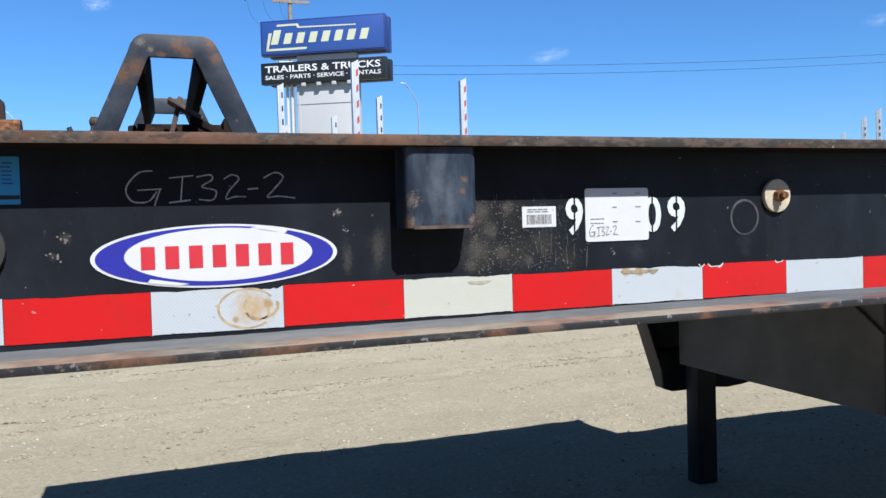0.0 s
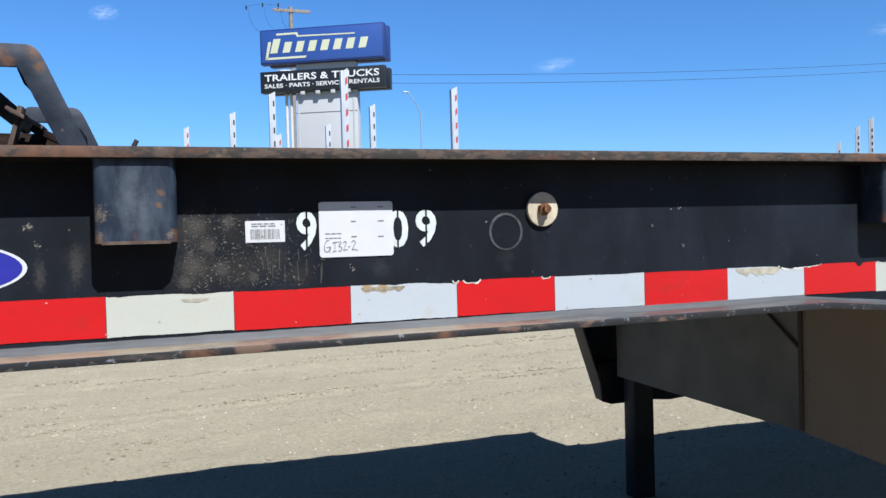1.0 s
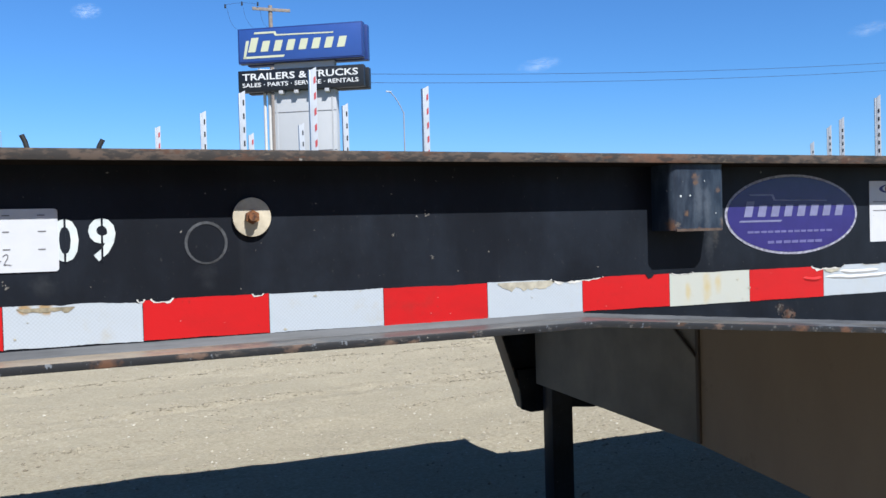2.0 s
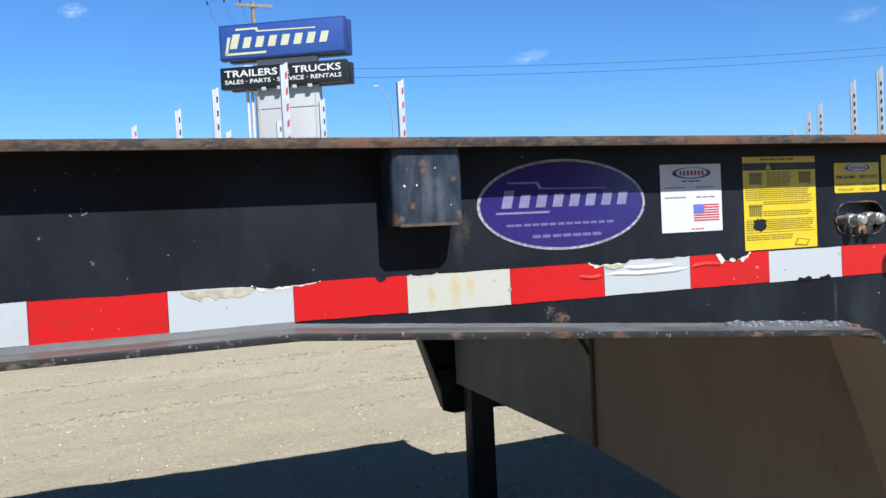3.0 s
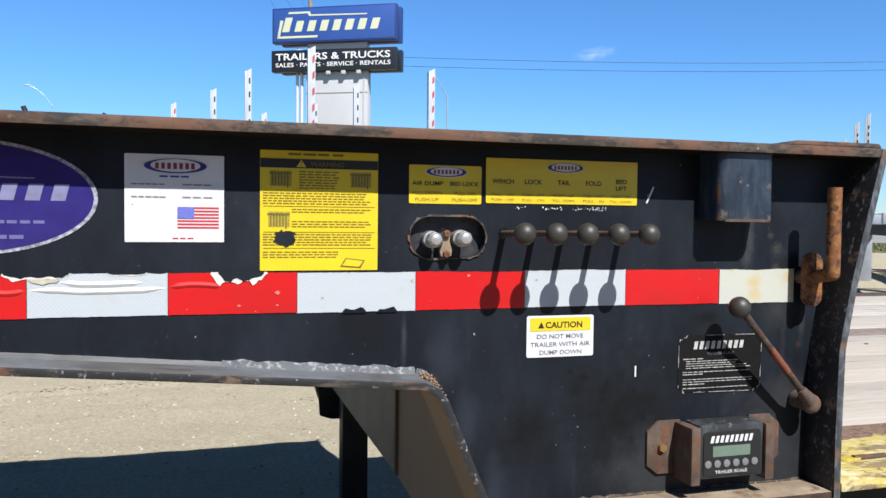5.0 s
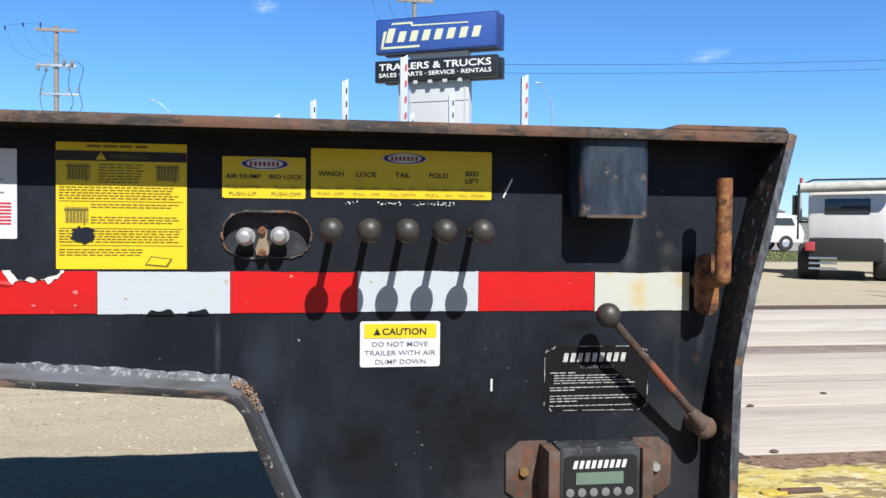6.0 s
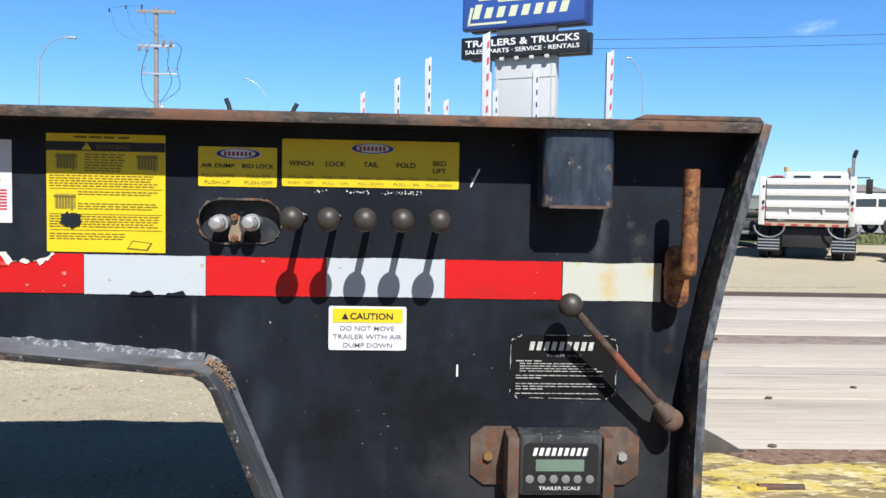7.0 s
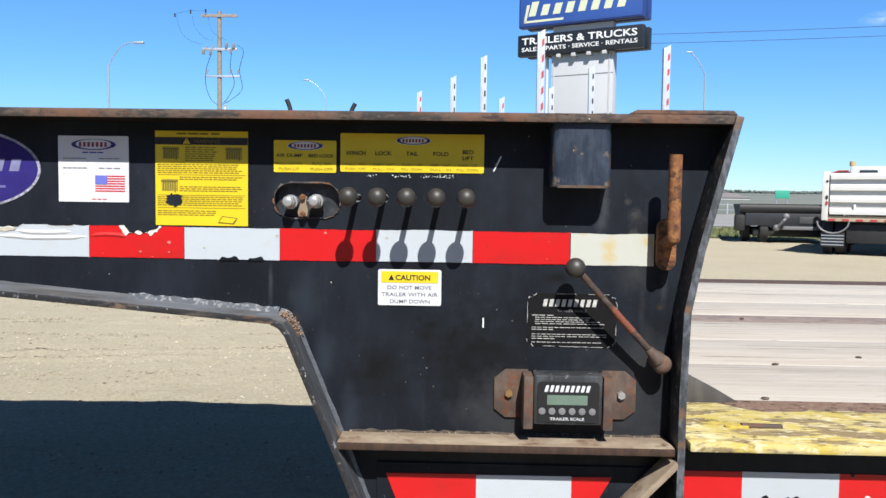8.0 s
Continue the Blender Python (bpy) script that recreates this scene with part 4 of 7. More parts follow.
tube(bm, (0.290, 0.040, 0.9880), (0.356, 0.042, 0.9865), 0.0055, 10)
part("tie_ring", bm, BROWN, trailer, "rusty bar of a flush tie-down ring")
ring = part("ring_seat", sheet(oval(0.283, 0.0, 0.020, 0.011, 24), 0, 0.006, (), 0.002), plain("yellow_ring_seat", (0.45, 0.34, 0.06), 0.7, 0.4, 120), trailer)
ring.matrix_local = pose(0, 0.040, 0.9840, 90, 0, 0)
part("corner_gusset", sheet([(0.174, 0.984), (0.345, 0.984), (0.30, 1.010), (0.174, 1.075)], 0.20, 0.212, (), 0.002), worn("grey_black_gusset", (0.055, 0.050, 0.048), amount=0.62, scale=50, rough=0.6, fade=(0.12, 0.11, 0.10), rust=(0.12, 0.08, 0.055), fine=40), trailer, "grey-black corner gusset plate")
for i, (x0, x1, red) in enumerate(((0.178, 0.280, True), (0.280, 0.432, False), (0.432, 0.585, True), (0.585, 0.737, False), (0.737, 0.889, True))):
    part("tape_strip", sheet(ragged(x0, x1, 0.875, 0.926, TR, 0.001, 0.004 if i < 3 else 0.001), -0.0015, -0.0003), TAPE_RED if red else TAPE_WHITE, trailer, ("red" if red else "white") + " reflective tape on the deck beam, chipped")


# dried ring stains on the tape
STAIN = plain("brown_ring_stain", (0.40, 0.30, 0.17), 0.7, 0.35, 90)
for x, z, a, b, w, lo, hi in ((-2.634, 1.2755, 0.034, 0.0235, 0.0022, 0.6, 5.4), (-2.618, 1.2775, 0.020, 0.0150, 0.0026, 2.2, 6.6), (-2.622, 1.2700, 0.013, 0.0090, 0.0018, 3.2, 7.0)):
    arc = [lo + (hi - lo) * i / 30 for i in range(31)]
    rough = [w * (0.5 + abs(noise.noise(Vector((u * 2.1, x * 50, 4.0))))) for u in arc]
    outer = [(x + (a + r) * math.cos(u), z + (b + 0.7 * r) * math.sin(u)) for u, r in zip(arc, rough)]
    inner = [(x + (a - r) * math.cos(u), z + (b - 0.7 * r) * math.sin(u)) for u, r in zip(arc, rough)]
    part("ring_stain", sheet(outer + inner[::-1], -0.0015, -0.0011), STAIN, trailer, "brown ring-shaped stain on the tape")
# small chips and specks on the long tape
PINKISH = plain("pale_red_scuff", (0.60, 0.16, 0.15), 0.6, 0.4, 300)
for _ in range(46):
    x, z, r = TR.uniform(-2.95, 0.1), 1.2525 + 0.046 * TR.random(), 0.0007 + 0.0018 * TR.random() ** 2
    red = int(-x / SEG) % 2 == 0 and x < 0
    pts = [(x + 1.4 * r * TR.uniform(0.5, 1.2) * math.cos(a), z + r * TR.uniform(0.5, 1.2) * math.sin(a)) for a in np.linspace(0, 6.283, 9)[:-1]]
    part("tape_chip", sheet(pts, -0.0018, -0.0014), PINKISH if red else GLUE, trailer)
# chipped spots on the deck beam's tape
for x, z, r, m in ((0.318, 0.884, 0.006, BLACK), (0.352, 0.881, 0.008, BLACK), (0.366, 0.884, 0.006, BLACK), (0.412, 0.880, 0.006, BLACK), (0.452, 0.924, 0.004, BLACK), (0.478, 0.886, 0.008, PAPER), (0.497, 0.883, 0.005, PAPER), (0.52, 0.879, 0.004, BLACK), (0.285, 0.878, 0.003, BLACK)):
    pts = [(x + r * TR.uniform(0.5, 1.2) * math.cos(a), z + r * 0.8 * TR.uniform(0.5, 1.2) * math.sin(a)) for a in np.linspace(0, 6.283, 10)[:-1]]
    part("tape_chip", sheet(pts, -0.0021, -0.0016), m, trailer)


def plank_material():
    m = material("grey_weathered_plank", (0.5, 0.46, 0.42), 0.85)
    nt = m.node_tree
    c = tex_coord(m)
    info = nt.nodes.new("ShaderNodeObjectInfo")
    grain = noise_node(m, 14, 10, 0.75, c, (0.16, 3.2, 3.2))
    col = ramp(m, grain, 0.30, 0.64, (0.36, 0.325, 0.29), (0.58, 0.545, 0.505))
    stain = ramp(m, noise_node(m, 2.2, 6, 0.65, c, (0.5, 1.5, 1)), 0.45, 0.7)
    col = blend(m, times(m, stain, 0.5), col, (0.44, 0.38, 0.31))
    fleck = ramp(m, noise_node(m, 60, 6, 0.7, c, (0.16, 1.6, 1)), 0.60, 0.66)
    col = blend(m, times(m, fleck, 0.55), col, (0.20, 0.17, 0.14))
    crack = ramp(m, noise_node(m, 26, 7, 0.7, c, (0.07, 2.2, 1)), 0.60, 0.63)
    col = blend(m, times(m, crack, 0.85), col, (0.10, 0.08, 0.065))
    col = blend(m, times(m, info.outputs["Random"], 0.3), col, (0.38, 0.34, 0.30))
    put(m, "Base Color", col)
    bump(m, grain, 0.35, 0.004)
    return m


PLANK = plank_material()
EDGES = [0.218, 0.562, 0.89, 1.215]
SECOND = [1.392, 1.72, 2.05, 2.45]
for ys in (EDGES, SECOND):
    for a, b in zip(ys, ys[1:]):
        part("plank", boxed(bmesh.new(), 0.18, 9.0, a + 0.002, b - 0.002, 0.945, 0.987 + TR.uniform(-0.002, 0.002), 0.004), PLANK, trailer)
part("steel_strip", boxed(bmesh.new(), 0.18, 9.0, 1.219, 1.389, 0.95, 0.983, 0.002), plain("dull_grey_steel_strip", (0.25, 0.20, 0.175), 0.7, 0.3, 30), trailer, "flat grey steel strip between the planks")
part("side_rail", boxed(bmesh.new(), 0.182, 9.0, 2.452, 2.67, 0.958, 0.984, 0.004), BROWN, trailer, "far deck rail, brown with rust")
for x, y in ((0.40, 0.232), (0.545, 0.56), (0.9, 0.30), (1.1, 0.75), (0.78, 0.66), (1.5, 0.5), (1.3, 1.05), (0.72, 1.29)):
    part("deck_bolt", ball(bmesh.new(), (x, y, 0.988), 0.0065, 8, (1.2, 1, 0.45)), BROWN, trailer)
part("side_web", boxed(bmesh.new(), 0.174, 9.0, 2.61, 2.62, 0.60, 0.958), BLACK, trailer)

# the A-shaped rack and winch on top of the gooseneck
RACKM = worn("blue_black_rack", (0.013, 0.020, 0.034), amount=0.66, width=0.08, scale=30, rough=0.5, fade=(0.055, 0.064, 0.082), rust=(0.10, 0.060, 0.040), fine=16, band=(0.38, 0.66), drag=(1, 1, 1), gloss=0.3)
spotted(RACKM, [(-2.80, 0.225, 0.040), (-2.77, 0.235, 0.035), (-2.615, 0.295, 0.030), (-2.67, 0.27, 0.026), (-2.51, 0.06, 0.03), (-2.80, 0.255, 0.02), (-2.685, 0.285, 0.028), (-2.61, 0.262, 0.02), (-2.72, 0.262, 0.016), (-2.49, 0.03, 0.03)], (0.125, 0.064, 0.036), 110, (0.4, 1.25), 0.80)
spotted(RACKM, [(-2.76, 0.29, 0.018), (-2.74, 0.275, 0.012), (-2.83, 0.17, 0.010), (-2.545, 0.17, 0.008), (-2.57, 0.13, 0.006), (-2.86, 0.08, 0.008)], (0.13, 0.115, 0.095), 240, (0.5, 1.3), 0.80)
rack = thing("steel_rack", "rusty grey-black steel A-frame rack standing on the gooseneck", "rack", (0, 0, 1.478))


def a_frame(y, dx):
    dz = 1.478
    out = [(-2.905, 1.478), (-2.785, 1.748), (-2.780, 1.763), (-2.772, 1.775), (-2.763, 1.782), (-2.752, 1.786), (-2.634, 1.786), (-2.623, 1.783), (-2.614, 1.776), (-2.607, 1.766), (-2.600, 1.752), (-2.481, 1.478)]
    inn = [(-2.533, 1.478), (-2.651, 1.738), (-2.745, 1.738), (-2.852, 1.478)]
    pts = [(x + dx, z - dz) for x, z in out + inn]
    return sheet(pts, y, y + 0.012, (), 0.002)


part("front_frame", a_frame(0.80, 0.0), RACKM, rack, "trapezoid plate frame with rust at its corners")
part("rear_frame", a_frame(1.64, 0.0), RACKM, rack)
RAILDARK = worn("dark_brown_rail", (0.016, 0.012, 0.010), amount=0.56, width=0.12, scale=24, rough=0.8, chips=False, fade=(0.045, 0.030, 0.022), rust=(0.085, 0.040, 0.022), fine=30, gloss=0.05)
for x, lean in ((-2.750, -0.022), (-2.646, 0.022)):
    bm = boxed(bmesh.new(), x - 0.010, x + 0.010, 0.813, 1.639, 0.226, 0.262, 0.003)
    for v in bm.verts:
        v.co.x += lean * (0.262 - v.co.z) / 0.057
    part("side_rail", bm, RAILDARK, rack, "dark brown rail between the two frames")
bm = bmesh.new()
tube(bm, (-2.78, 1.15, 0.09), (-2.58, 1.15, 0.09), 0.075, 20)
part("winch_drum", bm, RAILDARK, rack, "dark brown rusty winch drum")
for name, xa, za, xb, zb, w, mat in (("pawl", -2.714, 0.10, -2.685, 0.212, 0.011, BROWN), ("pawl_head", -2.705, 0.208, -2.629, 0.162, 0.009, BROWN), ("brake_arm", -2.655, 0.168, -2.565, 0.125, 0.016, RAILDARK)):
    part(name, strip([(xa, za), (xb, zb)], w, 0.98 if name == "pawl_head" else 1.0, 1.05, 0.002), mat, rack)
part("drum_cheek", boxed(bmesh.new(), -2.80, -2.78, 1.06, 1.24, 0.0, 0.15, 0.006), RAILDARK, rack)
part("drum_cheek", boxed(bmesh.new(), -2.58, -2.56, 1.06, 1.24, 0.0, 0.17, 0.006), RAILDARK, rack)
bm = bmesh.new()
tube(bm, (-2.860, 0.90, 0.0), (-2.860, 0.90, 0.145), 0.009, 8)
ball(bm, (-2.860, 0.90, 0.135), 0.012, 8)
ball(bm, (-2.860, 0.90, 0.112), 0.012, 8)
part("bolt", bm, BROWN, rack)
bracket = thing("hinge_block", "brown rusty hinge block on the gooseneck deck", "bracket", (-3.02, 0.8, 1.478))
part("block", boxed(bmesh.new(), -0.07, 0.0, -0.04, 0.04, 0.0, 0.165, 0.008), BROWN, bracket)
part("pin", tube(bmesh.new(), (-0.02, -0.02, 0.10), (0.035, -0.02, 0.10), 0.022, 12), RUST, bracket)

# ---- stickers, stencils and controls on the web ----
SR = random.Random(23)
TOP_Y = -0.0011


def sticker(name, pts, mat, label, y0=-0.0010):
    return part(name, sheet(pts, y0, -0.0002), mat, trailer, label)


def print_on(parent, pts, mat, name="print", lift=1, label=""):
    return part(name, sheet(pts, TOP_Y - 0.0004 * lift, TOP_Y - 0.0004 * (lift - 1)), mat, parent, label)


def words(parent, text, x0, x1, z0, z1, mat, lift=1, bold=0.0):
    return part("line_of_text", lettering(text, x0, x1, z0, z1, TOP_Y - 0.0004 * lift, bold=bold), mat, parent, rounded_look=False)


def lines(parent, x0, x1, rows, h, mat, span=(3, 7), lift=1):
    return tagged(part("fine_print", bars(bmesh.new(), x0, x1, rows, h, TOP_Y - 0.0004 * (lift - 1), SR, span), mat, parent, rounded_look=False), kind="stuff")


def slant_blocks(x0, x1, z0, z1, n, y, slant=0.25, gap=0.42, first=1.0):
    """A row of leaning bars that stands for a maker's mark; first: how much taller the first one is."""
    bm = bmesh.new()
    w, h = (x1 - x0) / n, z1 - z0
    for i in range(n):
        a, b, k = x0 + w * i, x0 + w * (i + 1 - gap), h * (first if i == 0 else 1.0)
        bm.faces.new([bm.verts.new((x + slant * z, y, z0 + z)) for x, z in ((a, 0), (b, 0), (b, k), (a, k))])
    return bm


def maker_oval(parent, cx, cz, a, b, lift=1, letters=7):
    """Blue and white oval mark with a row of red blocks."""
    print_on(parent, oval(cx, cz, a, b, 40), STICK_WHITE, "oval", lift)
    print_on(parent, oval(cx, cz, a * 0.96, b * 0.92, 40), INK_NAVY, "oval_ring", lift + 1)
    print_on(parent, oval(cx, cz + b * 0.05, a * 0.76, b * 0.80, 40), STICK_WHITE, "oval_field", lift + 2)
    bm = slant_blocks(cx - a * 0.62, cx + a * 0.66, cz - b * 0.40, cz + b * 0.38, letters, TOP_Y - 0.0004 * (lift + 3), 0.0, 0.4)
    pieces("mark_block", bm, INK_MAROON, parent)


# large oval maker's sticker
s = sticker("oval_sticker", oval(-2.6645, 1.340, 0.1415, 0.0375), STICK_WHITE, "white oval sticker with blue crescents and red blocks")
print_on(s, oval(-2.6645, 1.340, 0.1365, 0.0350), INK_BLUE, "blue_field", 1)
print_on(s, oval(-2.6620, 1.3415, 0.1080, 0.0315), STICK_WHITE, "white_field", 2)
for turn in (1, -1):
    slash = []
    for x, z in ((0.078, 0.0245), (0.0950, 0.0335), (0.0600, 0.0420), (0.0350, 0.0318)):
        far = max(1.0, math.hypot(x / 0.1378, z / 0.0358))
        slash.append((-2.6645 + turn * x / far, 1.340 + turn * z / far))
    print_on(s, slash, STICK_WHITE, "white_slash", 2)
pieces("mark_block", slant_blocks(-2.752, -2.566, 1.3265, 1.3530, 7, TOP_Y - 0.0013, 0.0), INK_RED, s)

# violet oval dealer's sticker
s = sticker("oval_sticker", oval(-0.9755, 1.388, 0.1370, 0.0655), STICK_RIM, "violet-blue glossy oval dealer sticker with a pale rim")
print_on(s, oval(-0.9755, 1.388, 0.1325, 0.0615), STICK_PURPLE, "violet_field", 1)
pieces("mark_block", slant_blocks(-1.076, -0.862, 1.3850, 1.4040, 8, TOP_Y - 0.0009, 0.25, 0.42, 1.32), INK_LILAC, s)
print_on(s, [(-1.085, 1.3765), (-1.002, 1.3765), (-0.999, 1.3795), (-1.084, 1.3795)], INK_LILAC, "rule", 2)
print_on(s, [(-1.062, 1.4190), (-1.020, 1.4190), (-1.016, 1.4110), (-0.905, 1.4095), (-0.905, 1.4110), (-1.012, 1.4128), (-1.017, 1.4215), (-1.066, 1.4215)], INK_LILAC, "rule", 2)
lines(s, -1.070, -0.872, [1.3605], 0.0036, INK_VIOLET, (13, 13), 2)
lines(s, -1.030, -0.910, [1.3435], 0.0044, INK_VIOLET, (7, 7), 2)

# blue sticker and amber lamp
s = sticker("blue_sticker", rounded(-2.965, -2.8735, 1.4045, 1.4570, 0.001), STICK_BLUE, "bright blue information sticker")
lines(s, -2.905, -2.877, [1.450, 1.4455, 1.441, 1.4365, 1.432, 1.4275], 0.0012, INK_BLUE, (2, 2))
print_on(s, rounded(-2.965, -2.8738, 1.4100, 1.4145, 0.0005), INK_BLACK, "black_band")
lamp = part("side_lamp", sheet(oval(-2.925, 1.356, 0.036, 0.036, 32), -0.010, -0.0002, (), 0.003), RUBBER, trailer, "round black lamp grommet")
part("lens", ball(bmesh.new(), (-2.925, -0.008, 1.356), 0.027, 20, (1, 0.35, 1)), AMBER, lamp, "amber lamp lens")

# chalk writing


def strokes(paths, y, r, mat, parent, name, label=""):
    bm = bmesh.new()
    for p in paths:
        pts = [Vector((x, y, z)) for x, z in p]
        for a, b in zip(pts, pts[1:]):
            d = (b - a)
            nrm = Vector((-d.z, 0, d.x)).normalized() * r * SR.uniform(0.7, 1.2)
            bm.faces.new([bm.verts.new(q) for q in (a - nrm - d * 0.06, b - nrm + d * 0.06, b + nrm + d * 0.06, a + nrm - d * 0.06)])
    return part(name, bm, mat, parent, label, rounded_look=False)


def curve_pts(ctrl, n=8):
    out = []
    c = [ctrl[0]] + list(ctrl) + [ctrl[-1]]
    for i in range(1, len(c) - 2):
        p0, p1, p2, p3 = (Vector(q) for q in c[i - 1 : i + 3])
        for k in range(n):
            t = k / n
            q = 0.5 * ((2 * p1) + (p2 - p0) * t + (2 * p0 - 5 * p1 + 4 * p2 - p3) * t * t + (3 * p1 - p0 - 3 * p2 + p3) * t ** 3)
            out.append(tuple(q))
    return out + [tuple(ctrl[-1])]


def code_strokes(x0, z0, w, h):
    """The hand-written code G I32-2, in a box of width w and height h."""
    u = lambda a, b: (x0 + a * w, z0 + b * h)
    return [
        curve_pts([u(0.16, 0.98), u(0.08, 0.92), u(0.01, 0.5), u(0.04, 0.14), u(0.13, 0.12), u(0.18, 0.4)]),
        [u(0.08, 0.44), u(0.20, 0.47)], curve_pts([u(0.20, 0.47), u(0.18, 0.2), u(0.165, 0.0)]),
        [u(0.26, 0.78), u(0.385, 0.84)], [u(0.33, 0.80), u(0.315, 0.13)], [u(0.255, 0.08), u(0.365, 0.14)],
        curve_pts([u(0.41, 0.80), u(0.49, 0.86), u(0.50, 0.72), u(0.44, 0.52), u(0.52, 0.40), u(0.50, 0.14), u(0.42, 0.16)]),
        curve_pts([u(0.57, 0.74), u(0.62, 0.86), u(0.66, 0.74), u(0.60, 0.40), u(0.58, 0.16), u(0.63, 0.22), u(0.70, 0.22)]),
        [u(0.715, 0.44), u(0.77, 0.46)],
        curve_pts([u(0.81, 0.76), u(0.88, 0.92), u(0.93, 0.78), u(0.87, 0.42), u(0.83, 0.20), u(0.90, 0.22), u(1.0, 0.16)]),
    ]


strokes(code_strokes(-2.767, 1.4005, 0.194, 0.041), -0.0008, 0.00085, CHALK, trailer, "chalk_writing", "faint grey chalk code on black paint")

# small white sticker, stencilled number, white tag
s = sticker("label_sticker", rounded(-2.269, -2.2185, 1.3625, 1.3905, 0.001), STICK_WHITE, "small white sticker with a grey bar block")
lines(s, -2.262, -2.226, [1.3865, 1.3835], 0.0014, INK_GREY, (3, 4))
bm = bmesh.new()
for i in range(22):
    boxed(bm, -2.2625 + i * 0.0017, -2.2625 + i * 0.0017 + SR.choice((0.0006, 0.0011)), TOP_Y - 0.0004, TOP_Y, 1.3665, 1.3795)
part("line_block", bm, INK_GREY, s, rounded_look=False)
for ch, x0, x1 in (("9", -2.2035, -2.1765), ("0", -2.0800, -2.0500), ("9", -2.0395, -2.0090)):
    d = part("stencil_digit", lettering(ch, x0, x1, 1.3500, 1.4020, -0.0007, bold=0.02), STENCIL, trailer, "white stencilled digit, worn", rounded_look=False)
    xm = (x0 + x1) / 2
    part("stencil_gap", sheet([(xm - 0.0016, 1.349), (xm + 0.0008, 1.349), (xm + 0.0016, 1.403), (xm - 0.0008, 1.403)], -0.0012, -0.0008), BLACK, d)
s = sticker("stock_tag", rounded(-2.1735, -2.0720, 1.3400, 1.4140, 0.004), STICK_WHITE, "white stock tag with a hand-written code", -0.0018)
strokes(code_strokes(-2.168, 1.346, 0.046, 0.017), -0.0026, 0.0004, INK_GREY, s, "pen_writing")
lines(s, -2.166, -2.142, [1.3715, 1.3655], 0.0012, INK_GREY, (2, 4), 3)
for x0, z in ((-2.131, 1.4065), (-2.094, 1.4065), (-2.131, 1.3875), (-2.094, 1.3875), (-2.131, 1.367), (-2.094, 1.3665)):
    lines(s, x0, x0 + 0.010, [z], 0.0014, INK_GREY, (1, 1), 3)

# washer, bolt, worn ring
w = part("washer", sheet(oval(-1.8475, 1.3995, 0.0240, 0.0250, 32), -0.007, -0.0002, (), 0.001), plain("cream_washer", (0.50, 0.44, 0.33), 0.7, 0.25, 50), trailer, "cream round washer with rust")
bm = bmesh.new()
bmesh.ops.create_cone(bm, cap_ends=True, segments=6, radius1=0.0092, radius2=0.0092, depth=0.009, matrix=pose(-1.8475, -0.0115, 1.3995, 90, 0, 0))
tube(bm, (-1.8475, -0.015, 1.3995), (-1.8475, -0.024, 1.3995), 0.0055, 10)
part("bolt", bm, RUST, w, "rusty hexagon bolt")
part("worn_ring", sheet(oval(-1.904, 1.3685, 0.0260, 0.0270, 36), -0.0008, -0.0002, [oval(-1.904, 1.3680, 0.0225, 0.0240, 36)[::-1]]), plain("grey_worn_ring", (0.040, 0.043, 0.049), 0.7, 0.9, 60), trailer, "grey worn ring where a part was removed")

# white service label with a flag
s = sticker("service_label", rounded(-0.8100, -0.6975, 1.3380, 1.4420, 0.0015), STICK_WHITE, "white service label with an oval mark and a flag")
maker_oval(s, -0.753, 1.4285, 0.037, 0.0095)
lines(s, -0.772, -0.735, [1.416], 0.0022, INK_BLUE, (3, 3))
lines(s, -0.803, -0.763, [1.4065, 1.3915], 0.0016, INK_GREY, (4, 5))
lines(s, -0.746, -0.706, [1.4065, 1.3915], 0.0016, INK_GREY, (3, 5))
lines(s, -0.757, -0.730, [1.3425], 0.0014, INK_RED, (3, 3))
fx0, fx1, fz0, fz1 = -0.7510, -0.7035, 1.3545, 1.3800
bm = bmesh.new()
hz = (fz1 - fz0) / 13
for i in range(0, 13, 2):
    boxed(bm, fx0, fx1, TOP_Y - 0.0004, TOP_Y, fz0 + i * hz, fz0 + (i + 1) * hz)
part("flag_print", bm, INK_RED, s, rounded_look=False)
print_on(s, [(fx0, fz0 + 6 * hz), (fx0 + 0.019, fz0 + 6 * hz), (fx0 + 0.019, fz1), (fx0, fz1)], plain("flag_blue", (0.12, 0.14, 0.50), 0.5, 0.3, 500, bumps=0), "flag_canton", 2)

# yellow warning sticker
s = sticker("warning_sticker", rounded(-0.6550, -0.5080, 1.3030, 1.4515, 0.001), STICK_YELLOW, "yellow warning sticker with dense small print, damaged")
lines(s, -0.622, -0.540, [1.4472], 0.0028, INK_OLIVE, (4, 4))
print_on(s, [(-0.6547, 1.4300), (-0.5083, 1.4300), (-0.5083, 1.4415), (-0.6547, 1.4415)], INK_BLACK, "black_band")
print_on(s, [(-0.6110, 1.4315), (-0.5990, 1.4315), (-0.6050, 1.4405)], STICK_YELLOW, "triangle", 2)
words(s, "!", -0.6056, -0.6044, 1.4325, 1.4385, INK_BLACK, 3)
words(s, "WARNING", -0.594, -0.552, 1.4325, 1.4385, INK_OLIVE, 2)
lines(s, -0.608, -0.556, [1.4258 - 0.0034 * i for i in range(7)], 0.0015, INK_OLIVE, (5, 8))
lines(s, -0.652, -0.511, [1.3990, 1.3958, 1.3926, 1.3894, 1.3862], 0.0012, INK_OLIVE, (16, 22))
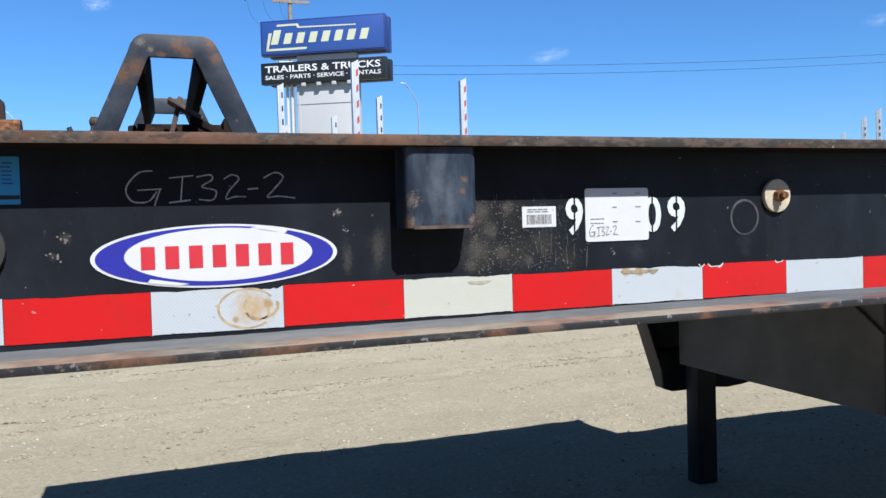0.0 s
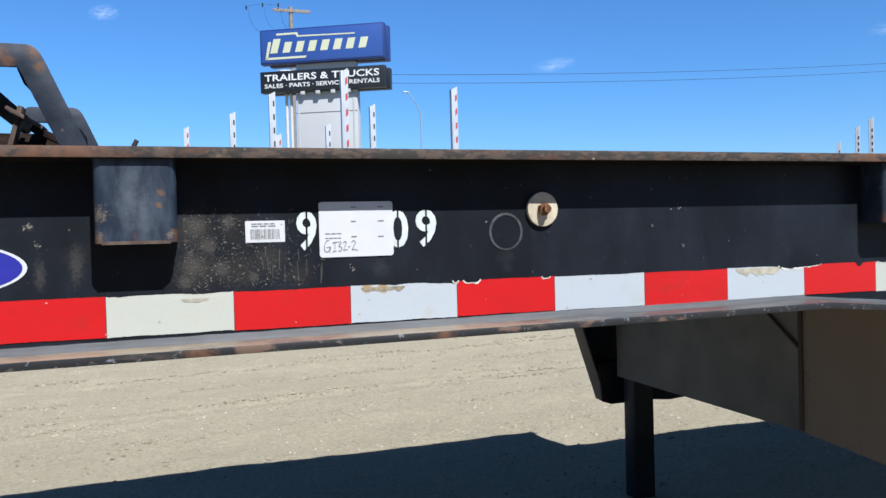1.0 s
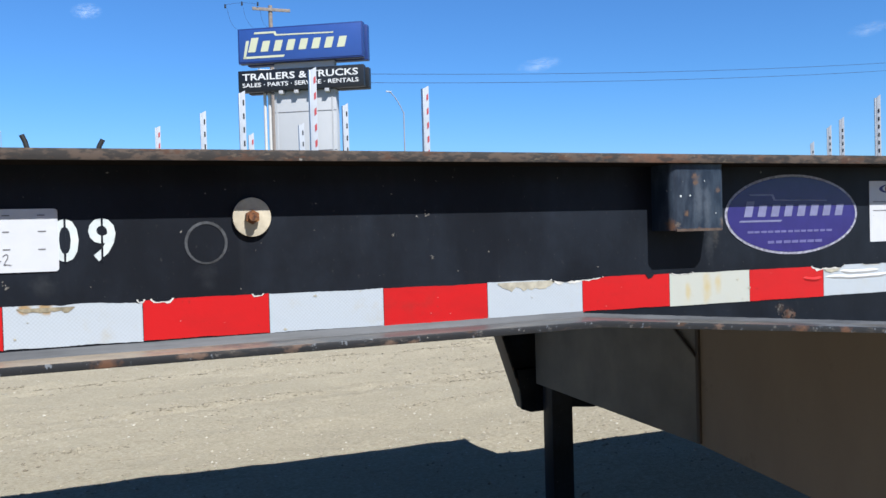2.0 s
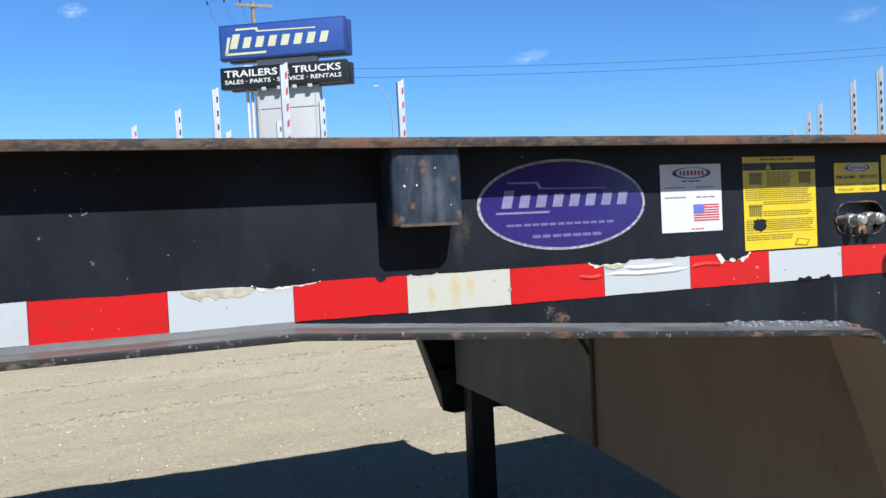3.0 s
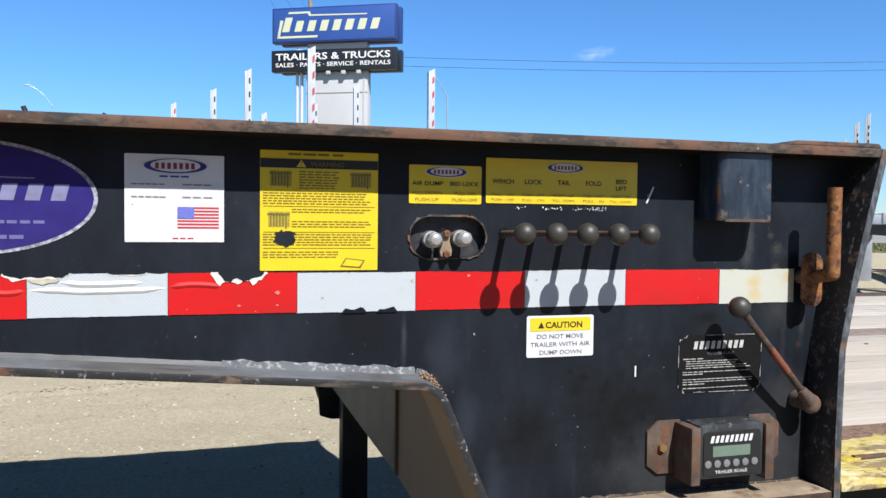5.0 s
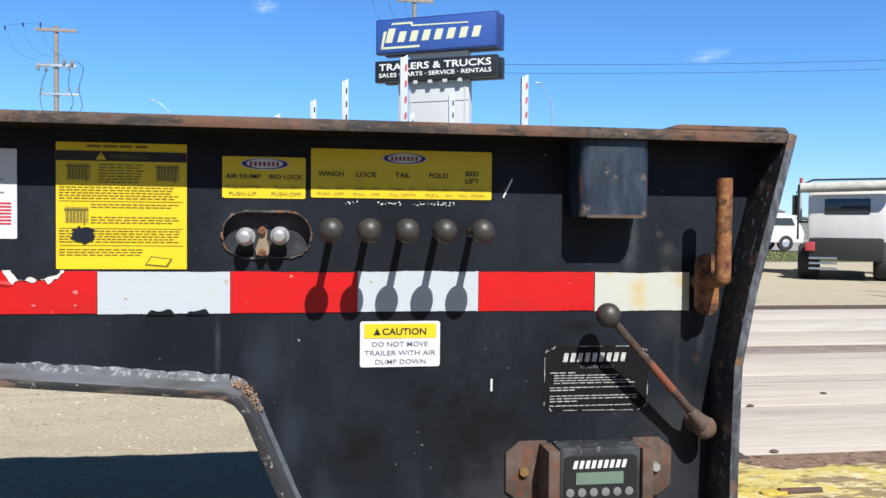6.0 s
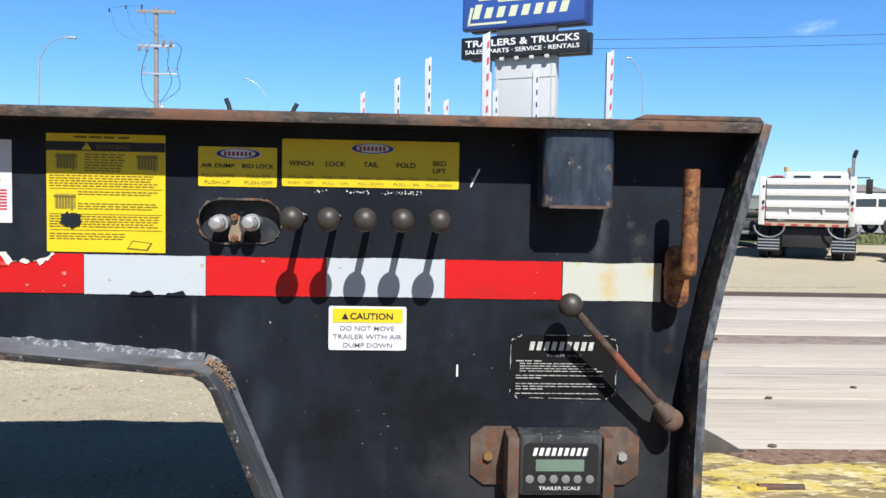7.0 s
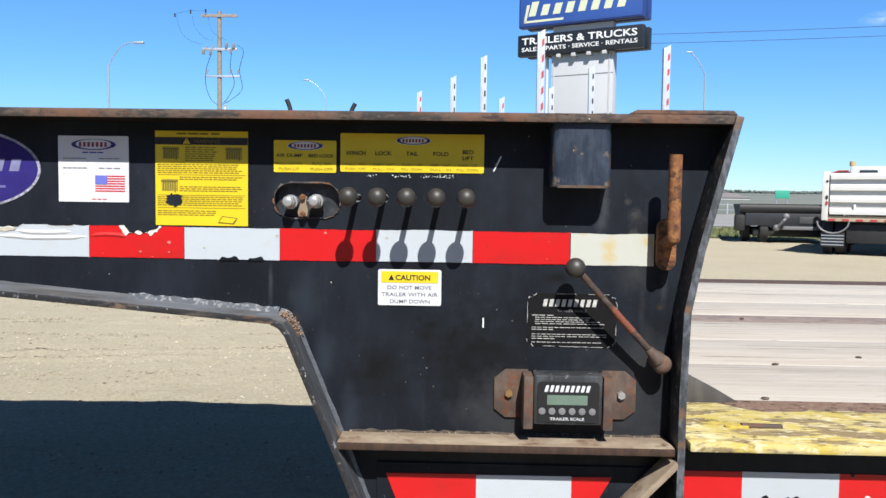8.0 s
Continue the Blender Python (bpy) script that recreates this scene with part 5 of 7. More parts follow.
lines(s, -0.617, -0.514, [1.3790, 1.3758, 1.3640, 1.3608, 1.3576], 0.0012, INK_OLIVE, (11, 15))
lines(s, -0.652, -0.511, [1.3478, 1.3446, 1.3414, 1.3382, 1.3350], 0.0012, INK_OLIVE, (16, 22))
lines(s, -0.652, -0.556, [1.3260, 1.3228, 1.3196], 0.0012, INK_OLIVE, (9, 12))
for cx, cz in ((-0.630, 1.4165), (-0.530, 1.4165), (-0.632, 1.366)):
    bm = bmesh.new()
    for i in range(6):
        boxed(bm, cx - 0.011 + i * 0.0037, cx - 0.0092 + i * 0.0037, TOP_Y - 0.0004, TOP_Y, cz - 0.008 - 0.003 * (i == 5), cz + 0.008)
    boxed(bm, cx - 0.014, cx + 0.013, TOP_Y - 0.0008, TOP_Y - 0.0004, cz + 0.006, cz + 0.008)
    print_on(s, [(cx - 0.013, cz - 0.009), (cx + 0.013, cz - 0.009), (cx + 0.013, cz + 0.010), (cx - 0.013, cz + 0.010)], plain("faded_olive_print", (0.34, 0.265, 0.02), 0.5, 0.3, 400, bumps=0), "pictogram_field", 0.5)
    pieces("pictogram_bar", bm, INK_OLIVE, s)
for z in (1.3825, 1.3505, 1.3305):
    print_on(s, [(-0.651, z), (-0.512, z), (-0.512, z + 0.0006), (-0.651, z + 0.0006)], INK_OLIVE, "rule")
print_on(s, [(-0.556, 1.3075), (-0.530, 1.3055), (-0.524, 1.3155), (-0.549, 1.3185)], INK_OLIVE, "book_icon")
print_on(s, [(-0.5535, 1.3090), (-0.5320, 1.3072), (-0.5265, 1.3145), (-0.5480, 1.3170)], STICK_YELLOW, "book_page", 2)
blob = [(-0.6245 + 0.0140 * SR.uniform(0.75, 1.15) * math.cos(a), 1.3435 + 0.0105 * SR.uniform(0.7, 1.15) * math.sin(a)) for a in np.linspace(0, 6.28, 26)[:-1]]
print_on(s, blob, BLACK, "torn_spot", 3, "black spot where the print is torn off")


# small control stickers
s = sticker("control_sticker", rounded(-0.4670, -0.3685, 1.3890, 1.4390, 0.002), STICK_YELLOW, "yellow air dump and bed lock sticker")
maker_oval(s, -0.4170, 1.4305, 0.0285, 0.0070)
words(s, "AIR DUMP", -0.4635, -0.4215, 1.4125, 1.4180, INK_BLACK, bold=0.016)
words(s, "BED LOCK", -0.4120, -0.3720, 1.4125, 1.4180, INK_BLACK, bold=0.016)
words(s, "PULL-DOWN", -0.4625, -0.4230, 1.4005, 1.4050, INK_OLIVE)
words(s, "PUSH-UP", -0.4590, -0.4270, 1.3920, 1.3965, INK_OLIVE)
words(s, "PULL-ON", -0.4060, -0.3770, 1.4005, 1.4050, INK_OLIVE)
words(s, "PUSH-OFF", -0.4090, -0.3740, 1.3920, 1.3965, INK_OLIVE)
s = sticker("control_sticker", rounded(-0.3620, -0.1370, 1.3910, 1.4510, 0.002), STICK_YELLOW, "wide yellow lever sticker with five control names")
maker_oval(s, -0.2475, 1.4405, 0.0275, 0.0068)
for txt, x0, x1, top, low in (("WINCH", -0.3535, -0.3225, "PULL - ON", "PUSH - OFF"), ("LOCK", -0.3070, -0.2815, "PUSH - OFF", "PULL - ON"), ("TAIL", -0.2590, -0.2400, "PUSH - UP", "PULL - DOWN"), ("FOLD", -0.2165, -0.1925, "PUSH - OUT", "PULL - IN")):
    words(s, txt, x0, x1, 1.4170, 1.4235, INK_BLACK, bold=0.016)
    m0 = (x0 + x1) / 2
    words(s, top, m0 - 0.0155, m0 + 0.0155, 1.4010, 1.4045, INK_OLIVE)
    words(s, low, m0 - 0.0160, m0 + 0.0160, 1.3940, 1.3975, INK_OLIVE)
words(s, "BED", -0.1705, -0.1535, 1.4205, 1.4265, INK_BLACK, bold=0.016)
words(s, "LIFT", -0.1705, -0.1535, 1.4110, 1.4170, INK_BLACK, bold=0.016)
words(s, "PUSH - UP", -0.1765, -0.1480, 1.4010, 1.4045, INK_OLIVE)
words(s, "PULL - DOWN", -0.1790, -0.1460, 1.3940, 1.3975, INK_OLIVE)
TRACE_X = [-0.318 + 0.004 * i for i in range(34) if i not in (4, 5, 6, 7, 8, 9, 18, 19, 20)]

# caution sticker
s = sticker("caution_sticker", rounded(-0.3010, -0.2010, 1.1815, 1.2385, 0.003), STICK_WHITE, "white and yellow caution sticker with black words")
print_on(s, rounded(-0.2960, -0.2060, 1.2175, 1.2355, 0.001), STICK_YELLOW, "yellow_band")
print_on(s, [(-0.2845, 1.2215), (-0.2755, 1.2215), (-0.2800, 1.2300)], INK_BLACK, "triangle", 2)
words(s, "CAUTION", -0.2735, -0.2185, 1.2215, 1.2300, INK_BLACK, 2, 0.02)
words(s, "DO NOT MOVE", -0.2860, -0.2165, 1.2070, 1.2130, INK_SLATE, 1, 0.006)
words(s, "TRAILER WITH AIR", -0.2955, -0.2065, 1.1960, 1.2020, INK_SLATE, 1, 0.006)
words(s, "DUMP DOWN", -0.2820, -0.2190, 1.1850, 1.1910, INK_SLATE, 1, 0.006)

# black instruction sticker, peeling
FADED = plain("faded_white_print", (0.42, 0.42, 0.41), 0.6, 0.35, 120)
edge = [(x + SR.uniform(-0.0018, 0.0018), z + SR.uniform(-0.0018, 0.0018)) for x, z in rounded(-0.0640, 0.0750, 1.1210, 1.2030, 0.012, 9)]
MATT = plain("matt_black_vinyl", (0.007, 0.007, 0.008), 0.75, 0.2, 60)
MATT.node_tree.nodes["Principled BSDF"].inputs["Specular IOR Level"].default_value = 0.12
s = sticker("instruction_sticker", edge, MATT, "peeling black instruction sticker with ragged white scraps along its edge")
for i, ((xa, za), (xb, zb)) in enumerate(zip(edge, edge[1:] + edge[:1])):
    n = max(1, int(math.hypot(xb - xa, zb - za) / 0.006))
    for k in range(n):
        if noise.noise(Vector((i * 0.37 + k * 0.21, 3.0, 8.0))) < -0.06:
            continue
        u, v, w = k / n, (k + 1.0) / n, max(0.0002, 0.0006 + 0.0009 * noise.noise(Vector((i * 2.1 + k * 0.9, 1.0, 4.0))))
        qa, qb = (xa + (xb - xa) * u, za + (zb - za) * u), (xa + (xb - xa) * v, za + (zb - za) * v)
        inn = lambda q: (0.0055 + (q[0] - 0.0055) * (1 - w * 14), 1.162 + (q[1] - 1.162) * (1 - w * 24))
        if math.hypot(qb[0] - qa[0], qb[1] - qa[1]) > 0.0008:
            print_on(s, [qa, qb, inn(qb), inn(qa)], FADED, "peeled_scrap")
pieces("mark_block", slant_blocks(-0.041, 0.046, 1.1840, 1.1955, 9, TOP_Y - 0.0009, 0.2, 0.38), FADED, s)
words(s, "TRAILER SCALE", -0.018, 0.028, 1.1755, 1.1790, INK_GREY, 2)
lines(s, -0.058, -0.020, [1.1700, 1.1475, 1.1330], 0.0012, FADED, (3, 4), 2)
lines(s, -0.053, 0.040, [1.1665, 1.1632], 0.0010, FADED, (8, 11), 2)
lines(s, -0.053, 0.058, [1.1599, 1.1566], 0.0010, FADED, (9, 13), 2)
lines(s, -0.058, 0.068, [1.1508, 1.1400, 1.1365, 1.1272], 0.0010, FADED, (11, 15), 2)


# paint chips and scuffs
def chips(spots, rng):
    bm = bmesh.new()
    for i, (x, z, r) in enumerate(spots):
        n = rng.randint(5, 8)
        ph = rng.random() * 6
        bm.faces.new([bm.verts.new((x + r * rng.uniform(0.5, 1.2) * math.cos(ph + k * 6.283 / n), -0.0005 - (i % 40) * 0.00002, z + r * rng.uniform(0.5, 1.2) * math.sin(ph + k * 6.283 / n))) for k in range(n)])
    return bm


spots = [(SR.uniform(-2.345, -2.20), SR.uniform(1.305, 1.395), 0.0003 + 0.0011 * SR.random() ** 3) for _ in range(420)]
spots += [(SR.uniform(-2.9, 0.15), SR.uniform(1.305, 1.46), 0.0005 + 0.0012 * SR.random() ** 3) for _ in range(60)]
spots += [(SR.uniform(-0.3, 0.14), SR.uniform(1.0, 1.24), 0.0005 + 0.0012 * SR.random() ** 3) for _ in range(25)]
tagged(part("paint_chips", chips(spots, SR), SCUFF, trailer, "small pale chips in the black paint", rounded_look=False), kind="stuff")
for x, z, r in ((-2.832, 1.366, 0.007), (-2.842, 1.344, 0.006), (-2.524, 1.3895, 0.006), (-1.612, 1.3985, 0.004), (-1.605, 1.340, 0.003), (-1.66, 1.372, 0.0025), (-2.512, 1.366, 0.004), (-2.13, 1.3225, 0.004), (-0.121, 1.405, 0.003)):
    part("paint_scar", chips([(x + SR.gauss(0, r * 0.5), z + SR.gauss(0, r * 0.5), r * SR.uniform(0.1, 0.4)) for _ in range(9)], SR), SCUFF, trailer, rounded_look=False)
tagged(part("lettering_trace", chips([(x + SR.uniform(-0.002, 0.002), 1.3855 + SR.uniform(-0.0025, 0.002), SR.uniform(0.0004, 0.0013)) for x in TRACE_X for _ in range(2)], SR), STENCIL, trailer, "worn traces of white lettering", rounded_look=False), kind="stuff")
for line in ([(-0.111, 1.4165), (-0.121, 1.3955)], [(-0.134, 1.163), (-0.134, 1.149)]):
    strokes([line], -0.0007, 0.0011, STENCIL, trailer, "scratch", "white scratch")
# scratches beside the stake pocket
marks = []
for _ in range(260):
    x = -2.345 + 0.175 * SR.random() ** 1.7
    z, a, l = SR.uniform(1.304, 1.404), SR.gauss(0.6, 0.9), SR.uniform(0.001, 0.006)
    marks.append([(x, z), (x + l * math.cos(a), z + l * math.sin(a))])
for _ in range(14):
    x, z = SR.uniform(-2.25, -2.17), SR.uniform(1.305, 1.345)
    marks.append([(x, z), (x + SR.uniform(-0.001, 0.001), z + SR.uniform(0.006, 0.022))])
tagged(strokes(marks, -0.0006, 0.00032, plain("dull_scratch", (0.085, 0.08, 0.072), 0.8, 0.5, 150), trailer, "scuffed_paint", "fine scratches in the black paint"), kind="stuff")
part("paint_chip", chips([(-1.232, 1.4175, 0.0022), (-1.2155, 1.4185, 0.0016), (-1.170, 1.392, 0.0010), (-1.19, 1.44, 0.0010)], SR), STENCIL, trailer, "white chips in the pocket's paint", rounded_look=False).location.y = -0.0515
# torn hole in the tape
tear("torn_fringe", -0.713, -0.646, 1.3008, 0.018, PAPER, -0.0024, SR, 0.1, True, "white fringe of torn tape")
tear("torn_gap", -0.704, -0.650, 1.3012, 0.013, BLACK, -0.0029, SR, 0.1, True, "black gap torn in the tape")
part("rust_bloom", chips([(SR.gauss(-0.988, 0.006), SR.gauss(1.224, 0.004), SR.uniform(0.0006, 0.0024)) for _ in range(80)], SR), BROWN, trailer, "small rust bloom in the paint", rounded_look=False)
part("rust_bloom", chips([(SR.gauss(-1.006, 0.004), SR.gauss(1.236, 0.004), SR.uniform(0.0004, 0.0012)) for _ in range(30)], SR), SCUFF, trailer, rounded_look=False)

# slot with two air valves
RIMM = worn("burnt_rim", (0.030, 0.028, 0.027), amount=0.52, width=0.1, scale=60, rough=0.7, fade=(0.15, 0.125, 0.105), rust=(0.12, 0.06, 0.035), fine=90, band=(0.50, 0.60), drag=(1, 1, 1))
spotted(RIMM, [(-0.467, 1.345, 0.016), (-0.466, 1.330, 0.010), (-0.400, 1.3735, 0.012), (-0.385, 1.3735, 0.010), (-0.375, 1.319, 0.006)], (0.20, 0.085, 0.035), 160, (0.4, 1.0))
rim = part("slot_rim", sheet([(x + SR.uniform(-0.0016, 0.0016), z + SR.uniform(-0.0016, 0.0016)) for x, z in rounded(-0.4675, -0.3607, 1.3164, 1.3736, 0.0272, 14)], -0.0025, -0.0002, [slot]), RIMM, trailer, "rough flame-cut slot rim, chipped and rusty")
part("valve_box", boxed(bmesh.new(), -0.475, -0.353, 0.016, 0.06, 1.31, 1.38), worn("scuffed_valve_plate", (0.020, 0.024, 0.031), amount=0.60, width=0.08, scale=70, rough=0.4, fade=(0.075, 0.080, 0.088), rust=(0.13, 0.07, 0.04), fine=60, drag=(1, 1, 1)), trailer, "scuffed blue-black plate behind the valves")
for x, z in ((-0.4385, 1.3425), (-0.3985, 1.3440)):
    bm = bmesh.new()
    bmesh.ops.create_cone(bm, cap_ends=True, segments=8, radius1=0.0098, radius2=0.0098, depth=0.012, matrix=pose(x, -0.022, z, 90, 0, 0))
    tube(bm, (x, 0.03, z), (x, -0.018, z), 0.0088, 16)
    tube(bm, (x, -0.028, z), (x, -0.033, z), 0.0088, 16, 0.007)
    bmesh.ops.bevel(bm, geom=[e for e in bm.edges if e.calc_face_angle(0) > 1.2], offset=0.001, segments=1, affect="EDGES")
    v = part("air_valve", bm, ALU, trailer, "bare aluminium push-pull air valve")
    part("valve_collar", tube(bmesh.new(), (x, 0.0, z), (x, -0.010, z), 0.0112, 18), ALU, v)
part("valve_link", sheet([(-0.4245, 1.352), (-0.4135, 1.352), (-0.4140, 1.340), (-0.4100, 1.326), (-0.4125, 1.320), (-0.4260, 1.320), (-0.4275, 1.327), (-0.4235, 1.340)], -0.010, -0.002, (), 0.0015), DUSTY, trailer, "dusty tan link between the valves")
for z in (1.3505, 1.3235):
    bm = bmesh.new()
    bmesh.ops.create_cone(bm, cap_ends=True, segments=6, radius1=0.0050, radius2=0.0046, depth=0.006, matrix=pose(-0.4190, -0.0125, z, 90, 0, 0))
    part("link_bolt", bm, RUST, trailer, "small rusty bolt")


# levers
for x in LEVERS:
    lv = part("control_lever", tube(bmesh.new(), (x, 0.03, 1.3500), (x - 0.002, -0.070, 1.3512), 0.0045, 10), BROWN, trailer, "rust-brown lever rod")
    part("knob", ball(bmesh.new(), (x - 0.002, -0.081, 1.3515), 0.0142, 24), KNOB, lv, "round dark worn knob")

# crank with a ball end
bm = tube(bmesh.new(), (0.003, -0.046, 1.249), (0.136, -0.034, 1.106), 0.0052, 12)
ROD = worn("dark_rusty_rod", (0.040, 0.027, 0.022), amount=0.50, width=0.1, scale=70, rough=0.75, chips=False, fade=(0.12, 0.088, 0.070), rust=(0.15, 0.062, 0.032), fine=80, band=(0.48, 0.62), drag=(1, 1, 1))
cr = part("crank_rod", bm, ROD, trailer, "rusty crank rod")
part("rust_sleeve", tube(bmesh.new(), (0.060, -0.0409, 1.1877), (0.093, -0.0379, 1.1522), 0.0056, 12), worn("red_rust", (0.17, 0.050, 0.028), amount=0.52, width=0.1, scale=90, rough=0.85, chips=False, fade=(0.25, 0.095, 0.05), rust=(0.06, 0.03, 0.02), fine=90, drag=(1, 1, 1)), cr, "orange rust on the rod")
part("ball_end", ball(bmesh.new(), (0.003, -0.046, 1.2490), 0.0155, 22), KNOB, cr, "dark steel ball")
bm = tube(bmesh.new(), (0.139, 0.0, 1.1035), (0.139, -0.030, 1.1035), 0.0136, 18)
ball(bm, (0.1405, -0.033, 1.1015), 0.0148, 18, (1.0, 0.75, 1.0))
tube(bm, (0.116, -0.037, 1.1275), (0.137, -0.035, 1.105), 0.0060, 14, 0.0125)
bmesh.ops.bevel(bm, geom=[e for e in bm.edges if e.calc_face_angle(0) > 1.2], offset=0.003, segments=2, affect="EDGES")
part("crank_hub", bm, BROWN, cr, "rusty crank hub")

# hook of bent pipe on a link plate
bm = bmesh.new()
tube(bm, (0.1435, -0.065, 1.420), (0.1435, -0.065, 1.296), 0.0098, 16)
ball(bm, (0.1435, -0.065, 1.296), 0.0098, 14)
tube(bm, (0.1435, -0.065, 1.296), (0.1430, -0.022, 1.288), 0.0098, 16)
part("pipe_hook", bm, RUST, trailer, "rusty bent pipe handle")
part("link_plate", sheet(rounded(0.1285, 0.1580, 1.2460, 1.3250, 0.0145), -0.030, -0.018, (), 0.002), RUST, trailer, "rusty rounded link plate")
part("link_spacer", tube(bmesh.new(), (0.1430, 0.0, 1.288), (0.1430, -0.02, 1.288), 0.011, 12), BROWN, trailer)

# scale display in its bracket
SCALE_BLACK = plain("black_plastic", (0.010, 0.011, 0.013), 0.45, 0.2, 60)
unit = part("scale_display", boxed(bmesh.new(), -0.0560, 0.0490, -0.044, -0.004, 1.0070, 1.0835, 0.003), worn("scuffed_plastic", (0.024, 0.027, 0.031), amount=0.60, width=0.05, scale=90, fade=(0.11, 0.12, 0.13), rust=(0.26, 0.26, 0.25), fine=30, band=(0.5, 0.7)), trailer, "scuffed black scale display with a green screen")
part("face_plate", sheet(rounded(-0.0500, 0.0440, 1.0110, 1.0740, 0.006), -0.0455, -0.0440), SCALE_BLACK, unit)
part("screen", sheet(rounded(-0.0355, 0.0260, 1.0385, 1.0535, 0.001), -0.0462, -0.0455), LCD, unit, "grey-green liquid crystal screen")
pieces("mark_block", slant_blocks(-0.0400, 0.0310, 1.0585, 1.0685, 9, -0.0462, 0.25, 0.38), STICK_WHITE, unit)
part("line_of_text", lettering("TRAILER SCALE", -0.0310, 0.0216, 1.0145, 1.0190, -0.0460, bold=0.01), STICK_WHITE, unit, rounded_look=False)
for x in (-0.0430, -0.0278, -0.0125, 0.0028, 0.0180, 0.0335):
    part("button", sheet(oval(x, 1.0285, 0.0054, 0.0054, 20), -0.0470, -0.0455, (), 0.0005), INK_GREY, unit, "round grey button")
for sx, lab in ((-1, "rust-brown bracket ear with a brass bolt"), (1, "rust-brown bracket ear with a steel bolt")):
    c = -0.0035
    q = lambda x: c + sx * x
    ear = [(q(0.058), 1.0835), (q(0.094), 1.0835), (q(0.1115), 1.0690), (q(0.1115), 1.0200), (q(0.094), 1.0065), (q(0.058), 1.0065)]
    part("bracket_ear", sheet(ear if sx > 0 else ear[::-1], -0.0045, -0.0003, (), 0.0008), BROWN, unit, lab)
    part("bracket_cheek", boxed(bmesh.new(), min(q(0.0535), q(0.068)), max(q(0.0535), q(0.068)), -0.049, -0.0045, 1.0005, 1.0815, 0.0015), BROWN, unit, "bent brown bracket cheek")
    bm = bmesh.new()
    bmesh.ops.create_cone(bm, cap_ends=True, segments=6, radius1=0.0062, radius2=0.0062, depth=0.006, matrix=pose(q(0.0885), -0.0075, 1.0455, 90, 0, 0))
    part("bolt", bm, plain("brass_bolt", (0.35, 0.22, 0.09), 0.5, 0.2, 90, 0.6) if sx < 0 else ALU, unit)

# ---- the yard and the distance ----
def pylon_sign():
    """The dealer's pylon: a clad column with two box signs set at an angle."""
    ob = thing("pylon_sign", "tall grey pylon with a blue box sign over a black one", "sign", (2.89, 46.7, 0))
    ob.scale = (1.012, 1.0, 1.0085)
    ob.rotation_euler = (0, 0, math.atan2(43.2 - 46.7, 9.6 - 3.14))
    W = 7.35
    blue = plain("sign_blue", (0.030, 0.085, 0.33), 0.4, 0.06, 0.6, bumps=0)
    navy = plain("sign_navy", (0.018, 0.045, 0.20), 0.4, 0.06, 0.6, bumps=0)
    dark = plain("sign_black", (0.010, 0.012, 0.016), 0.4, 0.1, 0.6, bumps=0)
    cream = plain("sign_cream", (0.62, 0.64, 0.46), 0.5, 0.03, 0.6, bumps=0)
    white = plain("sign_white", (0.80, 0.80, 0.80), 0.5, 0.03, 0.6, bumps=0)
    clad = plain("column_cladding", (0.50, 0.51, 0.53), 0.5, 0.05, 0.5, bumps=0)
    a = part("upper_sign", boxed(bmesh.new(), 0, W, 0, 0.5, 11.40, 13.40, 0.05), navy, ob, "dark blue sign box")
    part("sign_face", boxed(bmesh.new(), 0.09, W - 0.09, -0.03, 0.01, 11.49, 13.31, 0.02), blue, a, "blue sign face")
    pieces("mark_block", slant_blocks(0.62, 6.60, 12.02, 12.62, 8, -0.045, 0.28, 0.42, 1.35), cream, a)
    bm = bmesh.new()
    for pts in ([(0.33, 11.66), (2.74, 11.66), (2.79, 11.78), (0.35, 11.78)], [(0.99, 13.03), (2.17, 13.03), (2.25, 12.88), (5.67, 12.83), (5.67, 12.90), (2.36, 12.96), (2.29, 13.14), (1.04, 13.14)], [(0.33, 11.68), (0.47, 11.68), (0.71, 12.68), (0.52, 12.68)]):
        bm.faces.new([bm.verts.new((x, -0.045, z)) for x, z in pts])
    pieces("mark_rule", bm, cream, a)
    part("back_sign", boxed(bmesh.new(), 0.3, W + 0.10, 0.65, 1.15, 11.37, 13.37, 0.05), navy, ob)
    b = part("lower_sign", boxed(bmesh.new(), -0.05, W, 0, 0.5, 9.77, 11.00, 0.05), dark, ob, "black sign box with white words")
    for txt, x0, x1, z0, z1 in (("TRAILERS & TRUCKS", 0.22, 7.02, 10.42, 10.81), ("SALES · PARTS · SERVICE · RENTALS", 0.22, 7.04, 10.03, 10.27)):
        pieces("letter", lettering(txt, x0, x1, z0, z1, -0.02, bold=0.016), white, b)
    part("back_sign", boxed(bmesh.new(), 0.3, W + 0.14, 0.65, 1.15, 9.75, 10.95, 0.05), dark, ob)
    c = part("column", boxed(bmesh.new(), 1.95, 5.6, 0.35, 1.0, 0, 9.77, 0.03), clad, ob, "grey panelled column")
    for z in (8.55, 6.3, 4.0):
        part("panel_joint", boxed(bmesh.new(), 1.95, 5.6, 0.335, 0.352, z, z + 0.04), INK_GREY, c)
    for x in (2.10, 5.40):
        part("corner_trim", boxed(bmesh.new(), x - 0.05, x + 0.05, 0.325, 0.352, 0, 9.7), clad, c)
    for i in range(4):
        part("fixing_bracket", boxed(bmesh.new(), 2.35 + i * 0.9, 2.60 + i * 0.9, 0.0, 0.36, 9.58, 9.77, 0.02), clad, ob)
    part("column_neck", boxed(bmesh.new(), 2.0, 5.55, 0.40, 0.9, 11.0, 11.40, 0.02), clad, ob)
